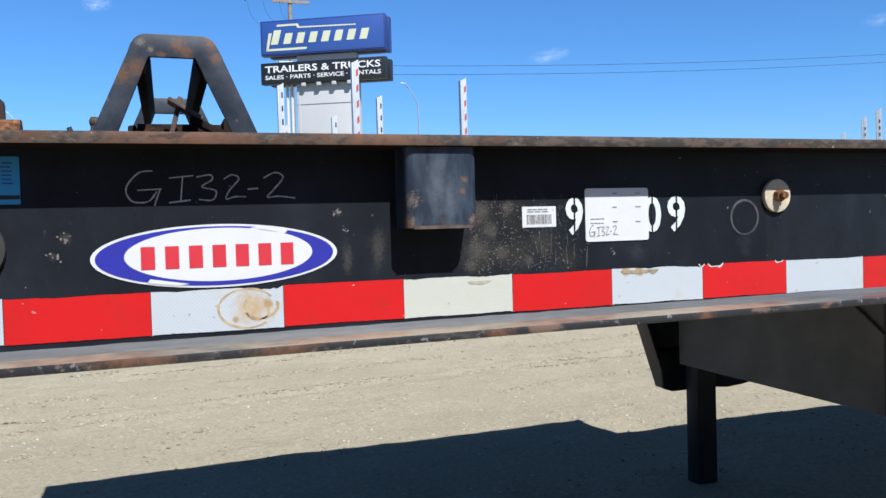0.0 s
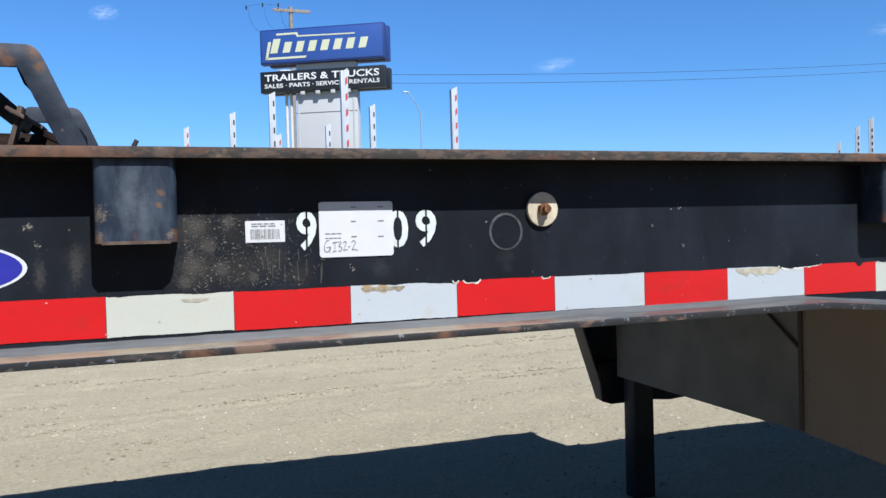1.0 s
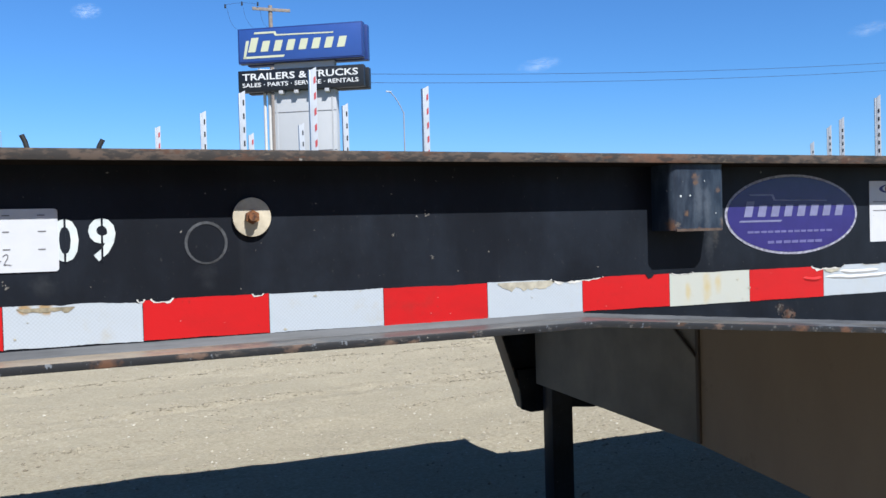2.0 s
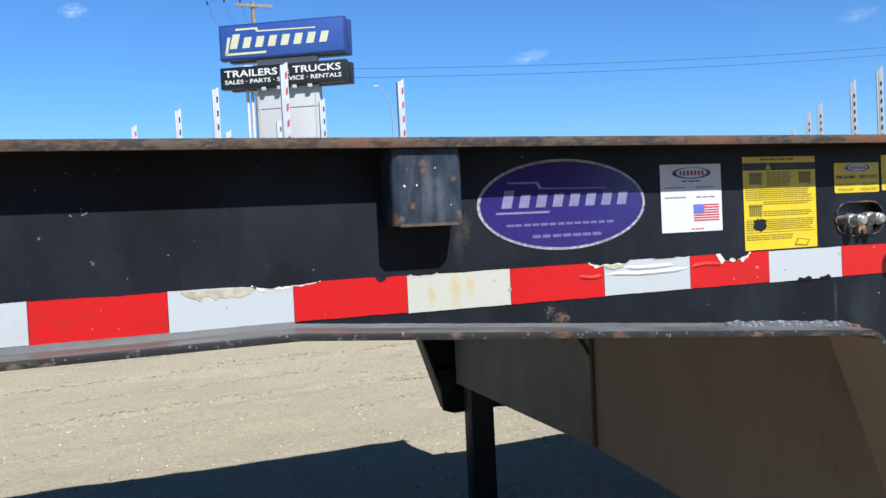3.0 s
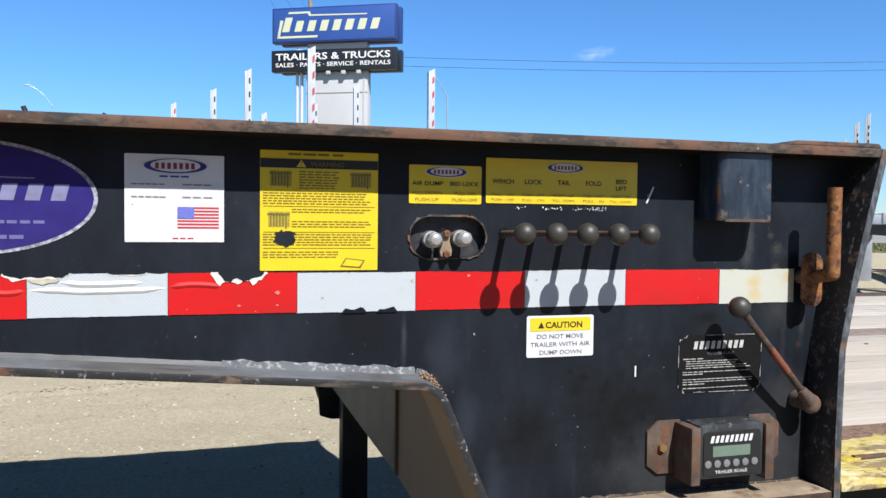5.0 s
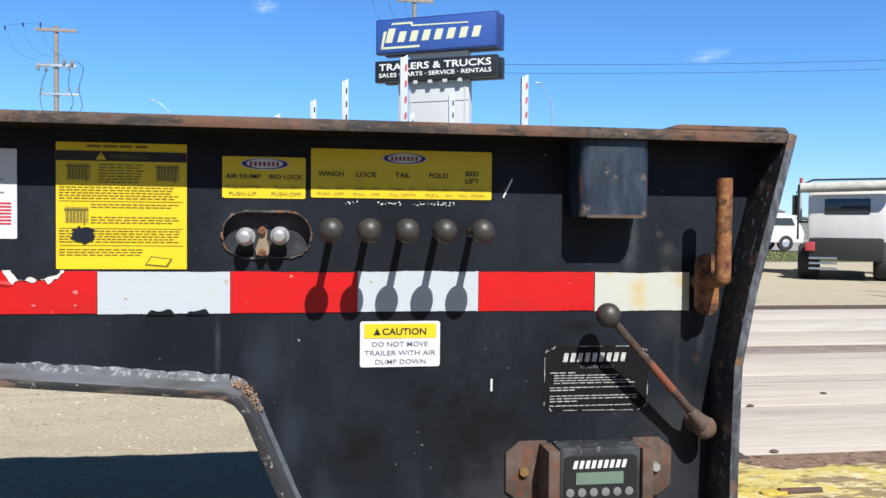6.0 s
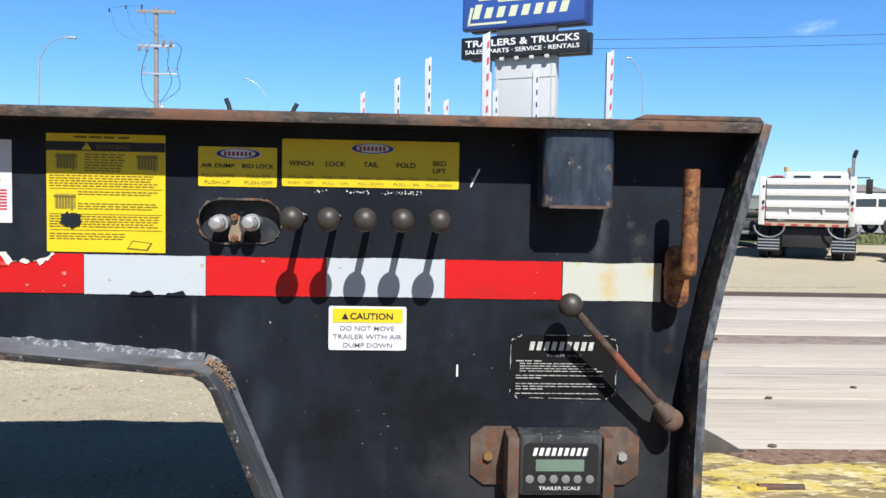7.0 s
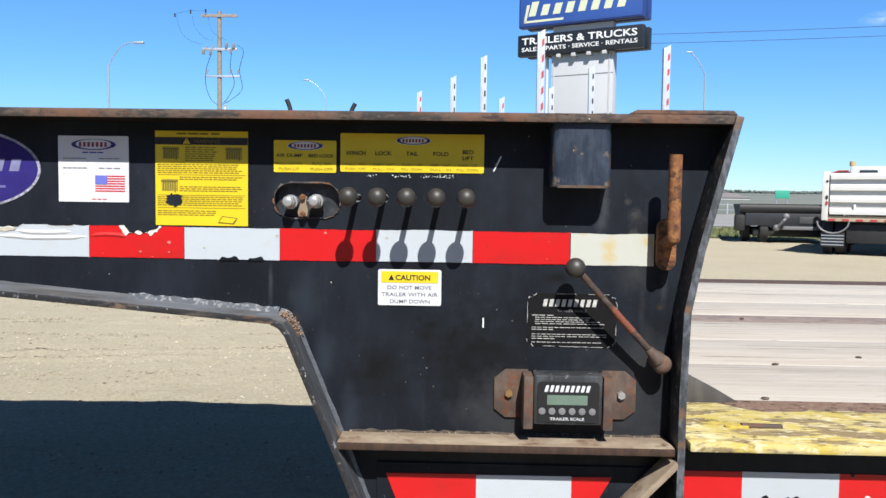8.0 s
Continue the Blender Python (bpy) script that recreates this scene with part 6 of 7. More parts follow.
    for x in (1.30, 1.58):
        part("conduit", tube(bmesh.new(), (x, 0.6, 0), (x, 0.6, 9.77), 0.09, 12), WHITE_PAINT, ob)
    return ob


pylon_sign()


def log_stake(x, y, top, red=False, wide=0.14):
    ob = thing("log_stake", "white upright log stake with red and white bands" if red else "white steel log stake with a row of slots", "stake", (x, y, 0), "stakes of the log trailers")
    pts = [(-wide / 2, 0), (wide / 2, 0), (wide / 2, top - 0.02), (-wide / 2, top - 0.10)]
    slim = wide < 0.12
    part("post", sheet(pts, -0.025 if slim else -0.06, 0.025 if slim else 0.06, (), 0.01), STAKE_WHITE, ob)
    part("edge_flange", boxed(bmesh.new(), -wide / 2 - 0.03, -wide / 2, -0.02 if slim else -0.08, 0.05 if slim else 0.08, 1.2, top - 0.10, 0.004), STAKE_WHITE if slim else GALV, ob)
    pitch, tall = (0.17, 0.085) if slim else (0.36, 0.15)
    for i in range(14 if slim else 9):
        z = top - 0.42 - i * pitch
        if red:
            c = [(0.0, z), (0.05, z + 0.05), (0.05, z + 0.20), (0.0, z + 0.15)]
            part("red_band", sheet(c, -0.068, -0.062), STAKE_RED, ob)
        else:
            front = -0.062 + (0.035 if slim else 0.0)
            part("slot", sheet(rounded(-0.012 if slim else 0.0, 0.016 if slim else 0.04, z, z + tall, 0.012, 3), front - 0.006, front), INK_BLACK, ob)
    part("foot", boxed(bmesh.new(), -0.14, 0.14, -0.14, 0.14, 0.0, 1.2, 0.02), GALV, ob)
    return ob


for x, y, top, red in ((1.54, 17.2, 5.27, True), (4.71, 18.57, 5.21, True), (3.53, 22.6, 5.38, False), (0.33, 20.8, 5.33, False), (-0.53, 23.27, 5.15, False), (-1.76, 26.86, 5.18, True), (2.58, 24.74, 5.07, False), (1.02, 25.0, 4.76, True), (12.09, 10.78, 4.15, False), (12.74, 12.01, 4.13, False), (14.72, 14.86, 4.12, False), (15.70, 16.23, 4.11, False), (18.6, 19.78, 4.12, False)):
    stake = log_stake(x, y, top, red, 0.085 if top < 4.3 else 0.14)
    if top < 4.3:
        stake.rotation_euler = (0, 0, radians(-38))


def tyre_at(parent, p, axis, r=0.5, w=0.28, rim=True):
    """A tyre with its rim; p: the centre, axis: the axle's way."""
    a = Vector(axis).normalized()
    p = Vector(p)
    bm = bmesh.new()
    m = Matrix.Translation(p) @ a.to_track_quat("Z", "Y").to_matrix().to_4x4()
    prof = [(0.56 * r, -w / 2), (0.86 * r, -w / 2), (0.97 * r, -w * 0.42), (r, -w * 0.3), (r, w * 0.3), (0.97 * r, w * 0.42), (0.86 * r, w / 2), (0.56 * r, w / 2)]
    n = 28
    rings = [[bm.verts.new(m @ Vector((q * math.cos(6.2832 * i / n), q * math.sin(6.2832 * i / n), h))) for q, h in prof] for i in range(n)]
    for i in range(n):
        for k in range(len(prof) - 1):
            bm.faces.new((rings[i][k], rings[(i + 1) % n][k], rings[(i + 1) % n][k + 1], rings[i][k + 1]))
    bmesh.ops.recalc_face_normals(bm, faces=bm.faces[:])
    t = part("wheel", bm, RUBBER, parent, "black truck tyre")
    if rim:
        part("rim", tube(bmesh.new(), p - a * w * 0.38, p + a * w * 0.38, r * 0.56, 20, r * 0.5), GALV, t)
    return t


def dump_truck():
    """A tandem dump truck seen from behind, facing away."""
    ob = thing("dump_truck", "white dump truck parked with its ribbed tailgate towards the yard", "truck", (10.74, 20.46, 0))
    ob.rotation_euler = (0, 0, radians(-30))
    hw = 1.13
    part("dump_body", boxed(bmesh.new(), -hw, hw, 0.12, 4.9, 1.10, 2.25, 0.04), WHITE_PAINT, ob, "white steel dump body")
    gate = part("tailgate", boxed(bmesh.new(), -hw + 0.08, hw - 0.08, 0.0, 0.12, 1.12, 2.24, 0.02), WHITE_PAINT, ob, "white ribbed tailgate")
    for z in (1.22, 1.55, 1.87, 2.17):
        bm = sheet([(-hw + 0.10, z - 0.10), (hw - 0.10, z - 0.10), (hw - 0.10, z + 0.06), (-hw + 0.10, z + 0.06)], -0.085, 0.0)
        for v in bm.verts:
            if v.co.y < -0.05 and v.co.z > z:
                v.co.z -= 0.07
        part("rib", bm, WHITE_PAINT, gate)
    for x in (-0.42, 0.42):
        part("gate_stiffener", boxed(bmesh.new(), x - 0.03, x + 0.03, -0.07, 0.0, 1.12, 1.40, 0.01), WHITE_PAINT, gate)
    for sx in (-1, 1):
        c = part("corner_post", boxed(bmesh.new(), sx * hw - 0.10, sx * hw + 0.06, -0.06, 0.30, 0.95, 2.29, 0.02), WHITE_PAINT, ob)
        for z, m in ((2.02, DARK_PART), (1.58, DARK_PART), (1.42, STAKE_RED)):
            part("lamp", sheet(oval(sx * (hw - 0.02), z, 0.035, 0.06 if z < 2 else 0.035, 14), -0.075, -0.06), m, c)
    bar = part("tail_bar", boxed(bmesh.new(), -hw, hw, -0.02, 0.10, 0.93, 1.08, 0.01), plain("dirty_cream", (0.45, 0.36, 0.25), 0.7, 0.2, 4), ob, "dirty cream tail bar with red tape")
    for i in range(7):
        x = -1.06 + i * 0.34
        part("tape_strip", boxed(bmesh.new(), x, x + 0.17, -0.03, -0.02, 0.94, 0.995), STAKE_RED, bar)
    part("chassis", boxed(bmesh.new(), -0.45, 0.45, 0.2, 8.2, 0.55, 0.95, 0.02), DARK_PART, ob)
    part("rear_step", boxed(bmesh.new(), -0.62, 0.62, 0.15, 0.5, 0.34, 0.86, 0.03), DARK_PART, ob)
    for sx in (-1, 1):
        part("mud_flap", boxed(bmesh.new(), sx * 0.94 - 0.30, sx * 0.94 + 0.30, 0.02, 0.05, 0.22, 0.62, 0.005), DARK_PART, ob)
        for k in range(4):
            part("flap_bar", boxed(bmesh.new(), sx * 0.94 - 0.28, sx * 0.94 + 0.28, 0.005, 0.02, 0.27 + k * 0.085, 0.30 + k * 0.085), GALV, ob)
        bm = path_tube(bmesh.new(), [(sx * 0.94 + 0.40 * math.cos(a), 0.0, 0.93 + 0.33 * math.sin(a)) for a in np.linspace(3.14, 6.28, 9)], 0.025, 8)
        part("chain", bm, INK_GREY, ob)
        for y in (0.75, 2.1):
            for dx in (0.78, 1.10):
                tyre_at(ob, (sx * dx, y, 0.5), (sx, 0, 0))
        tyre_at(ob, (sx * 1.05, 6.9, 0.5), (sx, 0, 0))
    cab = part("cab", boxed(bmesh.new(), -1.0, 1.0, 5.1, 6.6, 0.95, 2.66, 0.12), WHITE_PAINT, ob, "white truck cab")
    for x in (-0.45, 0.45):
        part("rear_window", boxed(bmesh.new(), x - 0.26, x + 0.26, 5.085, 5.12, 2.40, 2.52, 0.03), GLASS, cab)
    part("hood", boxed(bmesh.new(), -0.85, 0.85, 6.6, 8.3, 0.85, 1.9, 0.15), WHITE_PAINT, ob)
    for x, z in ((-0.95, 2.66), (0.98, 2.62)):
        part("beacon", tube(bmesh.new(), (x, 5.4, z), (x, 5.4, z + 0.16), 0.09, 12), plain("beacon_amber", (0.45, 0.33, 0.16), 0.4, 0.2, 20), cab)
    part("air_horn", path_tube(bmesh.new(), [(-1.55, 5.3, 2.42), (-1.35, 5.3, 2.50), (-1.05, 5.3, 2.50)], 0.03, 8), STAKE_RED, cab)
    bm = path_tube(bmesh.new(), [(1.05, 5.05, 1.0), (1.05, 5.05, 3.12), (1.08, 5.02, 3.24), (1.14, 4.97, 3.32)], 0.055, 12)
    part("exhaust_stack", bm, CHROME, ob, "chrome exhaust stack")
    part("stack_tip", tube(bmesh.new(), (1.06, 5.04, 3.10), (1.13, 4.98, 3.32), 0.062, 12), DARK_PART, ob)
    for sx in (-1, 1):
        m = part("mirror", boxed(bmesh.new(), sx * 1.55 - 0.10, sx * 1.55 + 0.10, 6.3, 6.38, 1.95, 2.45, 0.02), DARK_PART, cab)
        part("mirror_arm", path_tube(bmesh.new(), [(sx * 1.0, 6.3, 2.5), (sx * 1.55, 6.34, 2.5), (sx * 1.55, 6.34, 2.4)], 0.02, 8), DARK_PART, m)
    return ob


dump_truck()


def cab_truck():
    """A white truck with a covered box, standing beside the dump truck."""
    ob = thing("box_truck", "white truck with a grey tarpaulin cover and dark chassis", "truck", (13.66, 18.66, 0))
    ob.rotation_euler = (0, 0, radians(-36))
    part("chassis", boxed(bmesh.new(), -0.9, 0.9, 0.0, 6.0, 0.55, 1.15, 0.03), DARK_PART, ob)
    cab = part("cab", boxed(bmesh.new(), -1.05, 1.05, 2.2, 4.6, 1.0, 2.55, 0.12), WHITE_PAINT, ob, "white cab")
    part("rear_window", boxed(bmesh.new(), -0.6, 0.6, 2.17, 2.22, 1.85, 2.3, 0.04), GLASS, cab)
    part("tarp_roll", path_tube(bmesh.new(), [(-1.25, 1.9, 2.62), (1.25, 1.9, 2.66)], 0.15, 12), plain("grey_tarpaulin", (0.45, 0.42, 0.38), 0.8, 0.2, 6), ob, "rolled grey tarpaulin")
    part("tarp_arm", path_tube(bmesh.new(), [(-1.3, 1.9, 1.1), (-1.3, 1.9, 2.7), (-0.9, 1.9, 2.85), (1.3, 1.9, 2.85)], 0.03, 8), DARK_PART, ob)
    m = part("mirror", boxed(bmesh.new(), -1.62, -1.38, 4.2, 4.28, 1.85, 2.5, 0.03), DARK_PART, cab)
    part("mirror_arm", path_tube(bmesh.new(), [(-1.0, 4.2, 2.6), (-1.5, 4.24, 2.6), (-1.5, 4.24, 2.4)], 0.02, 8), DARK_PART, m)
    part("red_lamp", boxed(bmesh.new(), -1.0, -0.75, -0.04, 0.0, 0.8, 1.05, 0.02), STAKE_RED, ob)
    pole = part("marker_pole", tube(bmesh.new(), (-1.36, 4.1, 1.6), (-1.36, 4.1, 2.80), 0.045, 10), STAKE_WHITE, ob, "slim white marker pole")
    part("bracket", boxed(bmesh.new(), -1.40, -1.0, 4.05, 4.15, 1.6, 1.66, 0.01), DARK_PART, ob)
    part("red_top", tube(bmesh.new(), (-1.36, 4.1, 2.80), (-1.36, 4.1, 3.05), 0.05, 10), STAKE_RED, pole)
    for k in range(3):
        part("step_bar", boxed(bmesh.new(), -0.9, -0.2, -0.05, 0.0, 0.3 + k * 0.14, 0.36 + k * 0.14, 0.01), CHROME, ob)
    for sx in (-1, 1):
        for y in (0.8, 2.0):
            tyre_at(ob, (sx * 0.95, y, 0.5), (sx, 0, 0), 0.5, 0.5)
        tyre_at(ob, (sx * 1.0, 5.0, 0.5), (sx, 0, 0))
    return ob


cab_truck()

def tipper_trailer():
    """A low black tipping trailer behind the dump truck."""
    ob = thing("tipper_trailer", "low black tipping trailer with its drawbar towards the yard", "trailer", (11.55, 27.6, 0))
    ob.rotation_euler = (0, 0, radians(-14))
    prof = [(-1.75, 1.38), (1.75, 1.38), (1.62, 1.05), (1.55, 0.62), (-1.6, 0.62), (-1.68, 1.05)]
    part("hopper", sheet(prof, 0, 3.6, (), 0.03), DARK_PART, ob, "black steel hopper")
    bm = tube(bmesh.new(), (-1.80, 0, 0), (1.80, 0, 0), 0.17, 18)
    for v in bm.verts:
        v.co = Vector((v.co.x, v.co.y * 0.6 - 0.02, v.co.z + 1.22))
    part("tarp_roll", bm, plain("black_tarp", (0.008, 0.008, 0.009), 0.6, 0.3, 8), ob, "rolled black cover along the hopper")
    part("under_frame", boxed(bmesh.new(), -1.3, 1.5, 0.1, 3.2, 0.22, 0.50, 0.05), DARK_PART, ob)
    part("fender", boxed(bmesh.new(), -1.95, -1.60, -0.12, 0.5, 0.40, 1.0, 0.10), DARK_PART, ob)
    part("front_panel", boxed(bmesh.new(), -1.60, 1.35, -0.06, 0.0, 0.60, 1.06, 0.02), plain("blue_grey_panel", (0.016, 0.018, 0.023), 0.5, 0.2, 5), ob)
    part("tail_panel", boxed(bmesh.new(), 0.2, 0.9, -0.08, -0.06, 0.70, 0.95, 0.02), plain("grey_panel", (0.06, 0.062, 0.066), 0.5, 0.2, 5), ob)
    part("frame", boxed(bmesh.new(), -0.5, 1.6, -0.25, 3.4, 0.48, 0.60, 0.02), INK_GREY, ob, "grey drawbar frame")
    bm = path_tube(bmesh.new(), [(-0.5, -0.2, 0.55), (-0.55, -0.6, 0.6), (-0.4, -0.7, 0.8), (-0.25, -0.5, 0.95)], 0.05, 8)
    ball(bm, (-0.3, -0.55, 0.95), 0.12, 10)
    ball(bm, (-0.6, -0.5, 0.55), 0.12, 10)
    part("coupling", bm, INK_GREY, ob, "grey hose coupling")
    for x, y in ((-1.5, 1.0), (-0.95, 0.4), (1.5, 1.0)):
        tyre_at(ob, (x, y, 0.45), (1, 0, 0), 0.45, 0.3)
    return ob


tipper_trailer()


def log_trailer():
    """Wheels, frame and bunks under the stakes at the yard's edge."""
    ob = thing("log_trailer", "white-framed log trailer on a row of black tyres", "trailer", (11.82, 10.78, 0))
    ob.rotation_euler = (0, 0, math.atan2(9.0, 6.42) - math.pi / 2)
    part("frame", boxed(bmesh.new(), -0.2, 0.2, -0.8, 12.0, 1.15, 1.38, 0.02), DARK_PART, ob)
    part("frame", boxed(bmesh.new(), 1.2, 1.6, -0.8, 12.0, 1.15, 1.38, 0.02), DARK_PART, ob)
    for y in (0.0, 1.51, 5.0, 6.67, 11.05):
        part("bunk", boxed(bmesh.new(), -0.25, 2.2, y - 0.1, y + 0.1, 1.38, 1.62, 0.03), STAKE_WHITE, ob, "white cross bunk")
    for y in (7.7, 8.95, 10.2):
        for x in (-0.35, 0.0, 1.6, 1.95):
            tyre_at(ob, (x, y, 0.5), (1, 0, 0), 0.5, 0.27)
    return ob


log_trailer()


def parked_suv():
    ob = thing("suv", "white sport utility vehicle on the highway shoulder", "car", (26.57, 46.0, 0.06))
    ob.scale = (1.18, 1.18, 1.18)
    ob.rotation_euler = (0, 0, radians(180))
    body = [(-2.45, 0.45), (2.45, 0.45), (2.5, 0.95), (2.3, 1.15), (1.35, 1.22), (0.65, 1.82), (-1.9, 1.90), (-2.35, 1.30), (-2.5, 0.95)]
    part("body", sheet(body, -0.95, 0.95, (), 0.06), WHITE_PAINT, ob, "white car body")
    for pts in ([(-1.95, 1.35), (-1.75, 1.75), (-0.75, 1.75), (-0.75, 1.35)], [(-0.65, 1.35), (-0.65, 1.75), (0.45, 1.72), (1.0, 1.32)]):
        part("side_window", sheet(pts, 0.94, 0.965), GLASS, ob)
        part("side_window", sheet(pts, -0.965, -0.94), GLASS, ob)
    for x in (-1.45, 1.5):
        for y in (-0.85, 0.85):
            tyre_at(ob, (x, y, 0.42), (0, 1, 0), 0.42, 0.24)
    return ob


parked_suv()


def street_lamp(x, y, top, reach, side, bow=0.0, slim=1.0):
    ob = thing("street_lamp", "slim grey street lamp with a curved arm", "street lamp", (x, y, 0), "street lamps")
    part("mast", tube(bmesh.new(), (0, 0, 0), (0, 0, top * 0.87), 0.085 * slim * top / 14, 10, 0.06 * slim * top / 14), GALV, ob)
    pts = [(0, 0, top * 0.86)] + [(side * reach * u, 0, top * (0.86 + 0.14 * ((0.4 - bow) * u + (0.6 + bow) * (1 - (1 - u) ** (2 + 3 * bow))))) for u in np.linspace(0.02, 1.0, 12)]
    part("arm", path_tube(bmesh.new(), pts, 0.045 * slim * top / 14, 8), GALV, ob)
    part("lantern", boxed(bmesh.new(), side * reach - 0.45, side * reach + 0.35, -0.14, 0.14, top - 0.10, top + 0.06, 0.05), GALV, ob)
    return ob


street_lamp(31.8, 108.0, 21.6, 2.1, -1)
street_lamp(-27.5, 60.0, 13.05, 2.4, 1, 0.4)
street_lamp(-19.4, 110.0, 17.7, 2.8, -1, 0.1, 0.55)


def hanging(a, b, sag):
    """Points along a line that hangs from a to b."""
    return [Vector(a).lerp(Vector(b), t) - Vector((0, 0, sag * 4 * t * (1 - t))) for t in np.linspace(0, 1, 25)]


def utility_pole(x, y, top):
    ob = thing("utility_pole", "weathered wooden utility pole with crossarms and looped cables", "utility pole", (x, y, 0), "utility poles")
    part("mast", tube(bmesh.new(), (0, 0, 0), (0, 0, top), 0.20, 14, 0.15), POLEWOOD, ob)
    part("top_arm", boxed(bmesh.new(), -1.35, 1.45, -0.22, -0.12, top - 0.45, top - 0.22, 0.02), POLEWOOD, ob, "wooden crossarm")
    part("middle_arm", boxed(bmesh.new(), -1.3, 1.4, -0.24, -0.14, top - 2.95, top - 2.75, 0.02), GALV, ob)
    part("lower_arm", boxed(bmesh.new(), -1.1, 1.6, -0.22, -0.14, top - 4.95, top - 4.80, 0.02), GALV, ob)
    for xx, zz in ((-1.0, -2.95), (-0.5, -2.9), (0.55, -2.9), (1.0, -2.85), (-0.95, -4.7), (0.8, -4.7), (1.4, -4.7)):
        part("insulator", tube(bmesh.new(), (xx, -0.2, top + zz), (xx + 0.12, -0.2, top + zz + 0.34), 0.07, 8), ALU, ob)
    for xx, zz in ((-3.3, -0.35), (-2.1, -0.08), (-0.95, -0.02)):
        part("insulator", tube(bmesh.new(), (xx, -0.3, top + zz - 0.14), (xx, -0.3, top + zz + 0.14), 0.06, 8), DARK_PART, ob)
    for xx, zz, w in ((-1.15, -3.05, 0.22), (-0.65, -3.1, 0.16), (0.6, -2.55, 0.2), (1.15, -2.6, 0.22), (0.95, -3.0, 0.14)):
        part("cutout_fuse", boxed(bmesh.new(), xx - w / 2, xx + w / 2, -0.35, -0.2, top + zz - 0.2, top + zz + 0.2, 0.04), INK_GREY, ob)
    part("riser_pipe", tube(bmesh.new(), (0.42, 0, 0), (0.42, 0, top - 7.0), 0.11, 10), WHITE_PAINT, ob)
    loops = [[(-3.2, -0.3), (-2.9, -1.5), (-2.2, -2.2), (-1.2, -2.5)], [(-2.0, -0.3), (-1.8, -1.2), (-1.1, -2.0), (-0.4, -2.2)], [(-0.8, -0.3), (-0.5, -1.5), (0.6, -2.2)],
             [(-0.5, -3.1), (-0.9, -4.2), (-1.0, -5.4), (-0.6, -6.6), (-0.1, -7.0)], [(1.4, -2.5), (1.9, -3.0), (1.6, -4.4), (1.8, -5.8), (1.0, -6.6), (0.3, -7.0)], [(1.0, -3.2), (0.9, -4.2), (1.2, -5.4), (0.7, -6.5), (0.3, -6.9)],
             [(-3.2, -0.2), (-2.1, 0.0), (-0.9, 0.0)]]
    for l in loops:
        pts = curve_pts([(px, pz) for px, pz in l], 6)
        part("cable", path_tube(bmesh.new(), [(px, -0.25, top + pz) for px, pz in pts], 0.009 if l[0][0] < -0.7 and l[0][1] > -1 else 0.024, 6), CABLE, ob)
    return ob


utility_pole(-18.95, 60.0, 15.4)
utility_pole(6.7, 60.0, 18.8)
for a, b, sag in (((6.7, 60, 13.78), (130.0, 60, 24.9), 1.95), ((6.7, 60, 13.12), (130.0, 60, 24.0), 1.95)):
    w = part("power_line", path_tube(bmesh.new(), hanging(a, b, sag), 0.016, 6), CABLE)
    tagged(w, "thin black overhead power line", "power line", "power lines")
pp = thing("utility_pole", "plain wooden utility pole carrying two lines", "utility pole", (130.0, 60.0, 0), "utility poles")
part("mast", tube(bmesh.new(), (0, 0, 0), (0, 0, 25.4), 0.2, 12, 0.15), POLEWOOD, pp)

for x, y, lean in ((-4.63, 19.3, -0.16), (-3.22, 20.0, 0.2)):
    st = thing("exhaust_stack", "black truck exhaust stack with a bent tip", "exhaust stack", (x, y, 0), "exhaust stacks")
    part("pipe", tube(bmesh.new(), (0, 0, 0), (0, 0, 3.58), 0.05, 12), DARK_PART, st)
    part("tip", path_tube(bmesh.new(), [(0, 0, 3.54), (lean * 0.3, 0, 3.72), (lean * 0.7, 0, 3.87)], 0.058, 12), DARK_PART, st)

rs = thing("highway_sign", "green highway direction sign on two posts", "road sign", (35.6, 90.0, 0))
part("sign_panel", boxed(bmesh.new(), -0.8, 0.8, -0.05, 0.05, 2.1, 3.0, 0.02), plain("sign_green", (0.03, 0.30, 0.20), 0.5, 0.05, 1), rs)
for x in (-0.6, 0.6):
    part("post", tube(bmesh.new(), (x, 0.1, 0), (x, 0.1, 2.9), 0.07, 8), GALV, rs)


def far_fence():
    ob = thing("fence", "low pale roadside fence with thin posts", "fence", (0, 104, 0))
    for i in range(60):
        part("post", boxed(bmesh.new(), -20 + i * 3.0, -19.85 + i * 3.0, -0.05, 0.05, 0, 1.5), GALV, ob)
    for z in (0.6, 1.3):
        part("rail", boxed(bmesh.new(), -20, 160, -0.03, 0.03, z, z + 0.06), GALV, ob)
    return ob


far_fence()
for i, (x, y, w, h, col) in enumerate(((84.0, 260.0, 14.0, 3.0, (0.45, 0.43, 0.4)), (95.0, 165.0, 12.0, 5.0, (0.62, 0.6, 0.55)), (140.0, 160.0, 18.0, 5.0, (0.5, 0.52, 0.5)))):
    hb = thing("shed", "small pale farm shed far beyond the highway", "building", (x, y, 0.5), "far sheds")
    part("wall", boxed(bmesh.new(), -w / 2, w / 2, -3, 3, -0.5, h, 0.05), plain("shed_wall", col, 0.8, 0.1, 0.3), hb)
    bm = sheet([(-w / 2 - 0.3, h), (w / 2 + 0.3, h), (0, h + w * 0.12)], -3.3, 3.3)
    part("roof", bm, plain("shed_roof", (0.22, 0.2, 0.2), 0.7, 0.1, 0.3), hb)
    part("door", boxed(bmesh.new(), -0.9, 0.9, -3.06, -2.98, 0, 2.2), DARK_PART, hb)


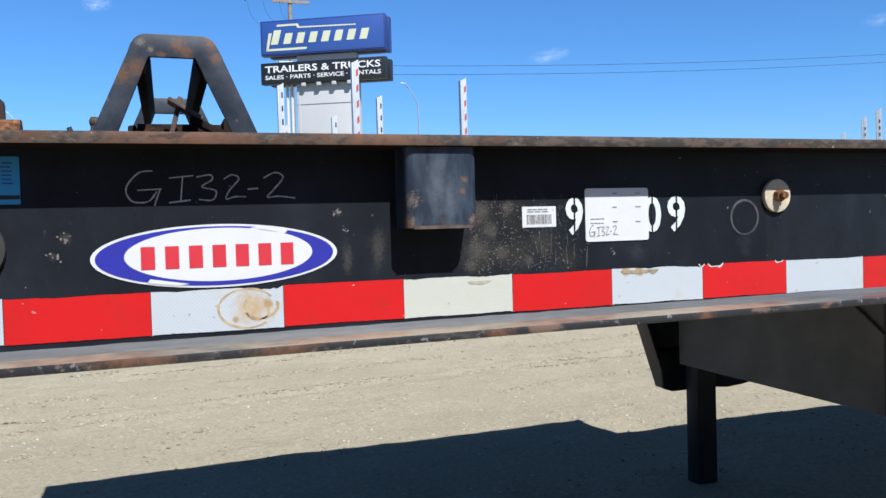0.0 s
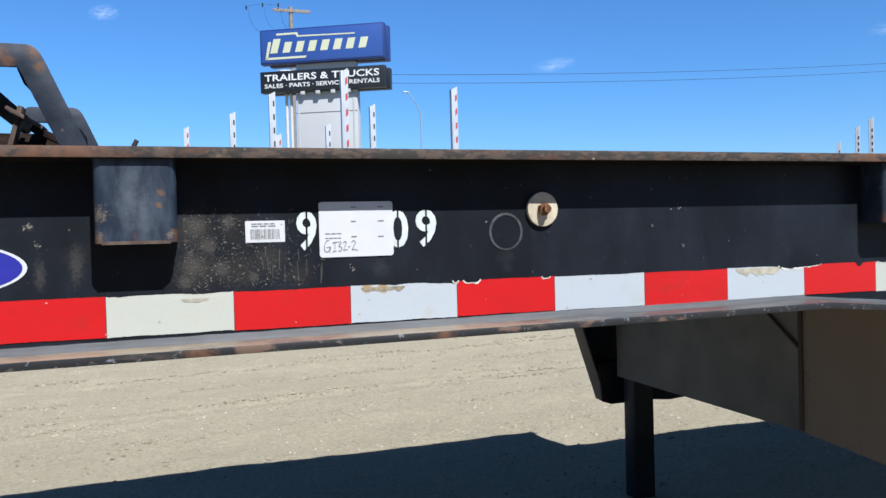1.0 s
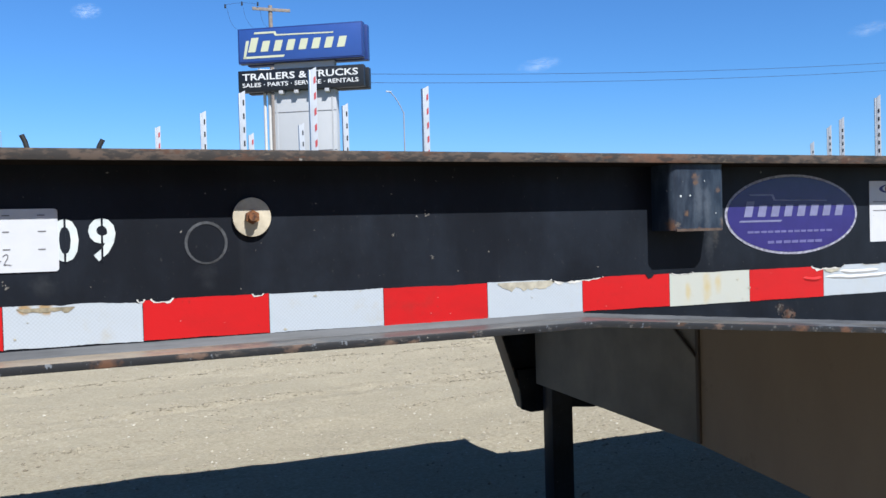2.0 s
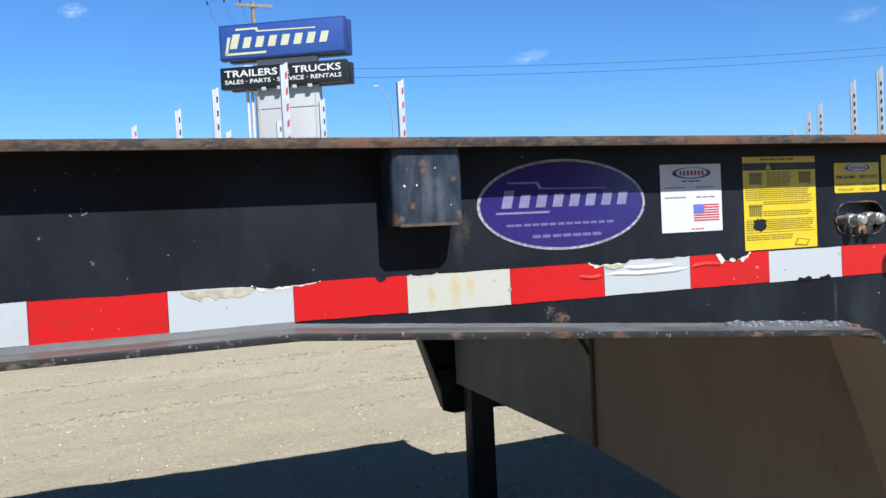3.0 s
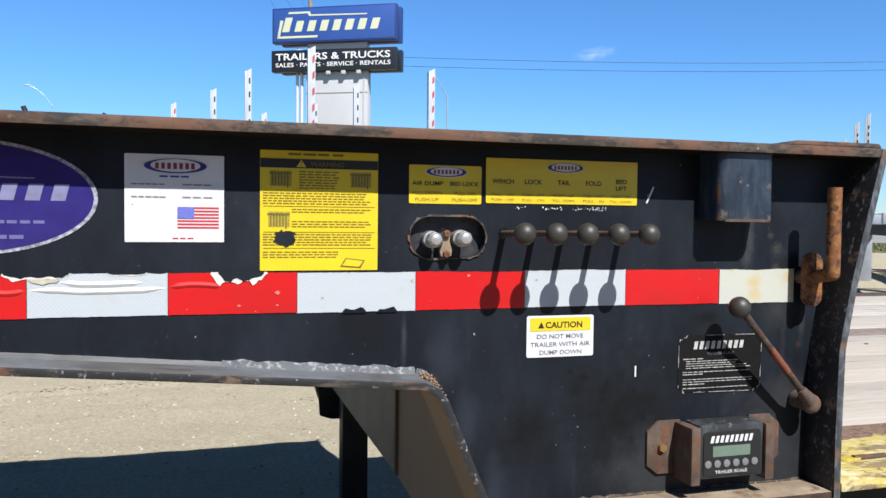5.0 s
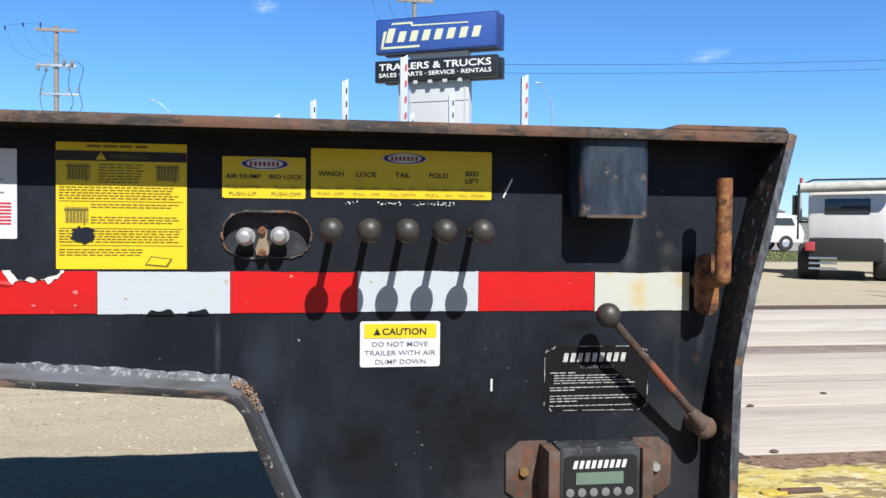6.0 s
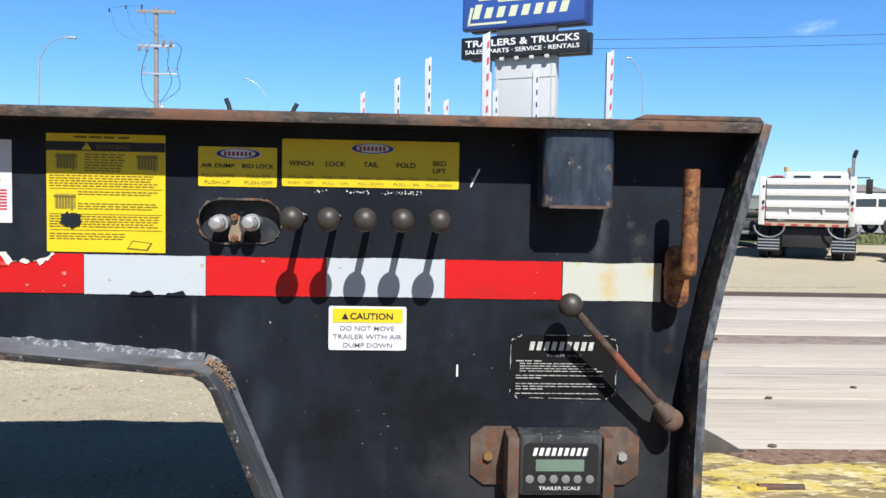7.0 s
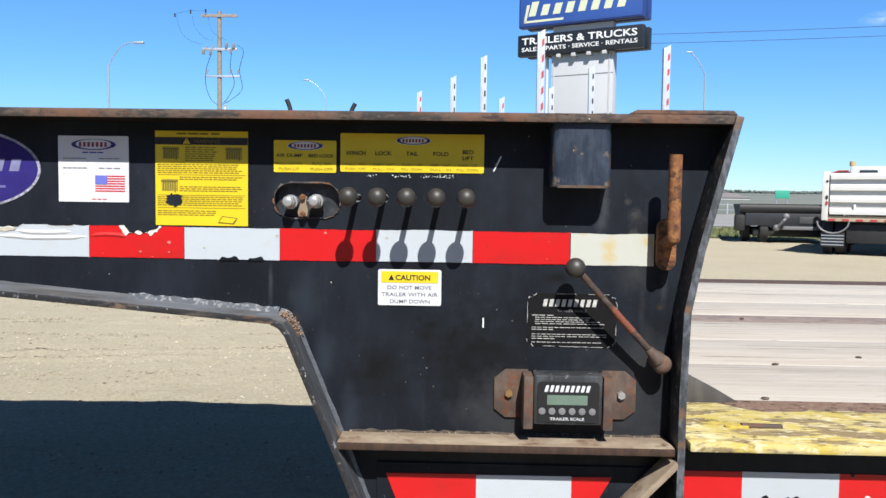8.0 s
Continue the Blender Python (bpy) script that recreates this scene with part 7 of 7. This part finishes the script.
def tree_line(rng):
    """Far woods along the skyline, as many small clumps."""
    vs, fs = [], []
    for _ in range(5200):
        x = rng.uniform(-500, 1300)
        y = rng.uniform(640, 760)
        g = 0.06 + 27 * (y - 110) / 1390
        h = 0.5 + 3.0 * max(0, noise.noise(Vector((x * 0.012, 3, 1))) + 0.25) * rng.random()
        z = g + h
        r = rng.uniform(0.8, 1.8)
        b = len(vs)
        for k in range(6):
            a = k * 1.047 + rng.random()
            vs.append((x + r * math.cos(a) * rng.uniform(0.7, 1.3), y, z + r * 0.7 * math.sin(a) * rng.uniform(0.7, 1.3)))
        vs.append((x, y - r, z))
        vs.append((x, y + r, z))
        for k in range(6):
            fs += [(b + k, b + (k + 1) % 6, b + 6), (b + (k + 1) % 6, b + k, b + 7)]
    me = bpy.data.meshes.new("tree_line")
    me.from_pydata(vs, [], fs)
    # Foliage colour paled by painted haze.
    me.materials.append(plain("far_foliage", (0.11, 0.14, 0.125), 0.9, 0.4, 0.05, bumps=0))
    return tagged(new("tree_line", me), "distant dark green woods along the skyline", "trees", kind="stuff")


tree_line(random.Random(5))


def verge_grass(rng):
    """Tufts of grass on the verge beside the highway."""
    vs, fs = [], []
    for _ in range(9000):
        x, y = rng.uniform(5, 45), 31.6 + 12.5 * rng.random()
        h, w, a = rng.uniform(0.06, 0.2), rng.uniform(0.02, 0.06), rng.random() * 6.28
        b = len(vs)
        vs += [(x - w * math.cos(a), y - w * math.sin(a), 0.0), (x + w * math.cos(a), y + w * math.sin(a), 0.0), (x + rng.uniform(-0.1, 0.1), y + rng.uniform(-0.1, 0.1), h)]
        fs.append((b, b + 1, b + 2))
    me = bpy.data.meshes.new("verge_grass")
    me.from_pydata(vs, [], fs)
    m = material("grass_blades", (0.1, 0.12, 0.03), 0.8)
    g = m.node_tree.nodes.new("ShaderNodeNewGeometry")
    put(m, "Base Color", ramp(m, g.outputs["Random Per Island"], 0, 1, (0.05, 0.085, 0.02), (0.20, 0.19, 0.07)))
    me.materials.append(m)
    return tagged(new("verge_grass", me), "rough tufts of green and yellow grass", "grass", kind="stuff")


verge_grass(random.Random(6))


def cloud_wisp(x, y, z, w, h, seed):
    """A thin wisp of cloud, far off."""
    m = material("thin_cloud", (0.9, 0.92, 0.95), 1.0)
    nt = m.node_tree
    c = tex_coord(m)
    ln = nt.nodes.new("ShaderNodeVectorMath")
    ln.operation = "LENGTH"
    mp = nt.nodes.new("ShaderNodeMapping")
    mp.inputs["Scale"].default_value = (1 / w, 1 / w, 1 / h)
    nt.links.new(c, mp.inputs["Vector"])
    nt.links.new(mp.outputs["Vector"], ln.inputs[0])
    fall = ramp(m, ln.outputs["Value"], 0.1, 0.95, (1, 1, 1), (0, 0, 0))
    grain = ramp(m, noise_node(m, 2.4 / w, 6, 0.6, c, (1, 1, 2.2)), 0.36, 0.72)
    put(m, "Alpha", times(m, times(m, fall, grain), 0.13))
    pts = [(w * math.cos(a), h * math.sin(a)) for a in np.linspace(0, 2 * math.pi, 40)[:-1]]
    ob = tagged(part("backdrop_cloud", sheet(pts, -1.0, 1.0), m), "thin white wisp of cloud in a blue sky", "cloud", kind="structure")
    ob.matrix_basis = pose(x, y, z, 0, -8, math.degrees(math.atan2(-x, y)))
    ob.visible_shadow = False
    return ob


cloud_wisp(1110, 2190, 505, 75, 24, 1)
cloud_wisp(1820, 1640, 520, 60, 22, 2)
cloud_wisp(-160, 2410, 640, 45, 26, 3)


def red_van_trailer():
    """Red trailer behind the camera, mirrored in the violet sticker; lengthened to block low sky."""
    ob = thing("van_trailer", "red box trailer behind the view, lengthened to block low sky", "trailer", (-1.5, -8.0, 0))
    red = plain("red_trailer_paint", (0.42, 0.03, 0.025), 0.4, 0.08, 2)
    # Reaches well right of the mirrored red, unseen, to hold back skylight.
    part("body", boxed(bmesh.new(), -9.0, 5.6, -2.5, 0, 1.0, 4.0, 0.05), red, ob, "red trailer body")
    part("lower_rail", boxed(bmesh.new(), -9.0, 5.6, -0.02, 0.03, 0.95, 1.15, 0.01), GALV, ob)
    for i in range(22):
        part("side_post", boxed(bmesh.new(), -8.8 + i * 0.65, -8.72 + i * 0.65, -0.01, 0.025, 1.2, 3.85, 0.005), red, ob)
    for x in (-8.0, -6.8):
        for y in (-0.3, -2.2):
            tyre_at(ob, (x, y, 0.5), (0, 1, 0), 0.5, 0.5)
    for y in (-0.5, -2.0):
        part("landing_leg", boxed(bmesh.new(), 3.2, 3.35, y - 0.07, y + 0.07, 0, 1.1, 0.01), DARK_PART, ob)
    return ob


red_van_trailer()


# every base colour but the clouds' is scaled down, which deepens the shade
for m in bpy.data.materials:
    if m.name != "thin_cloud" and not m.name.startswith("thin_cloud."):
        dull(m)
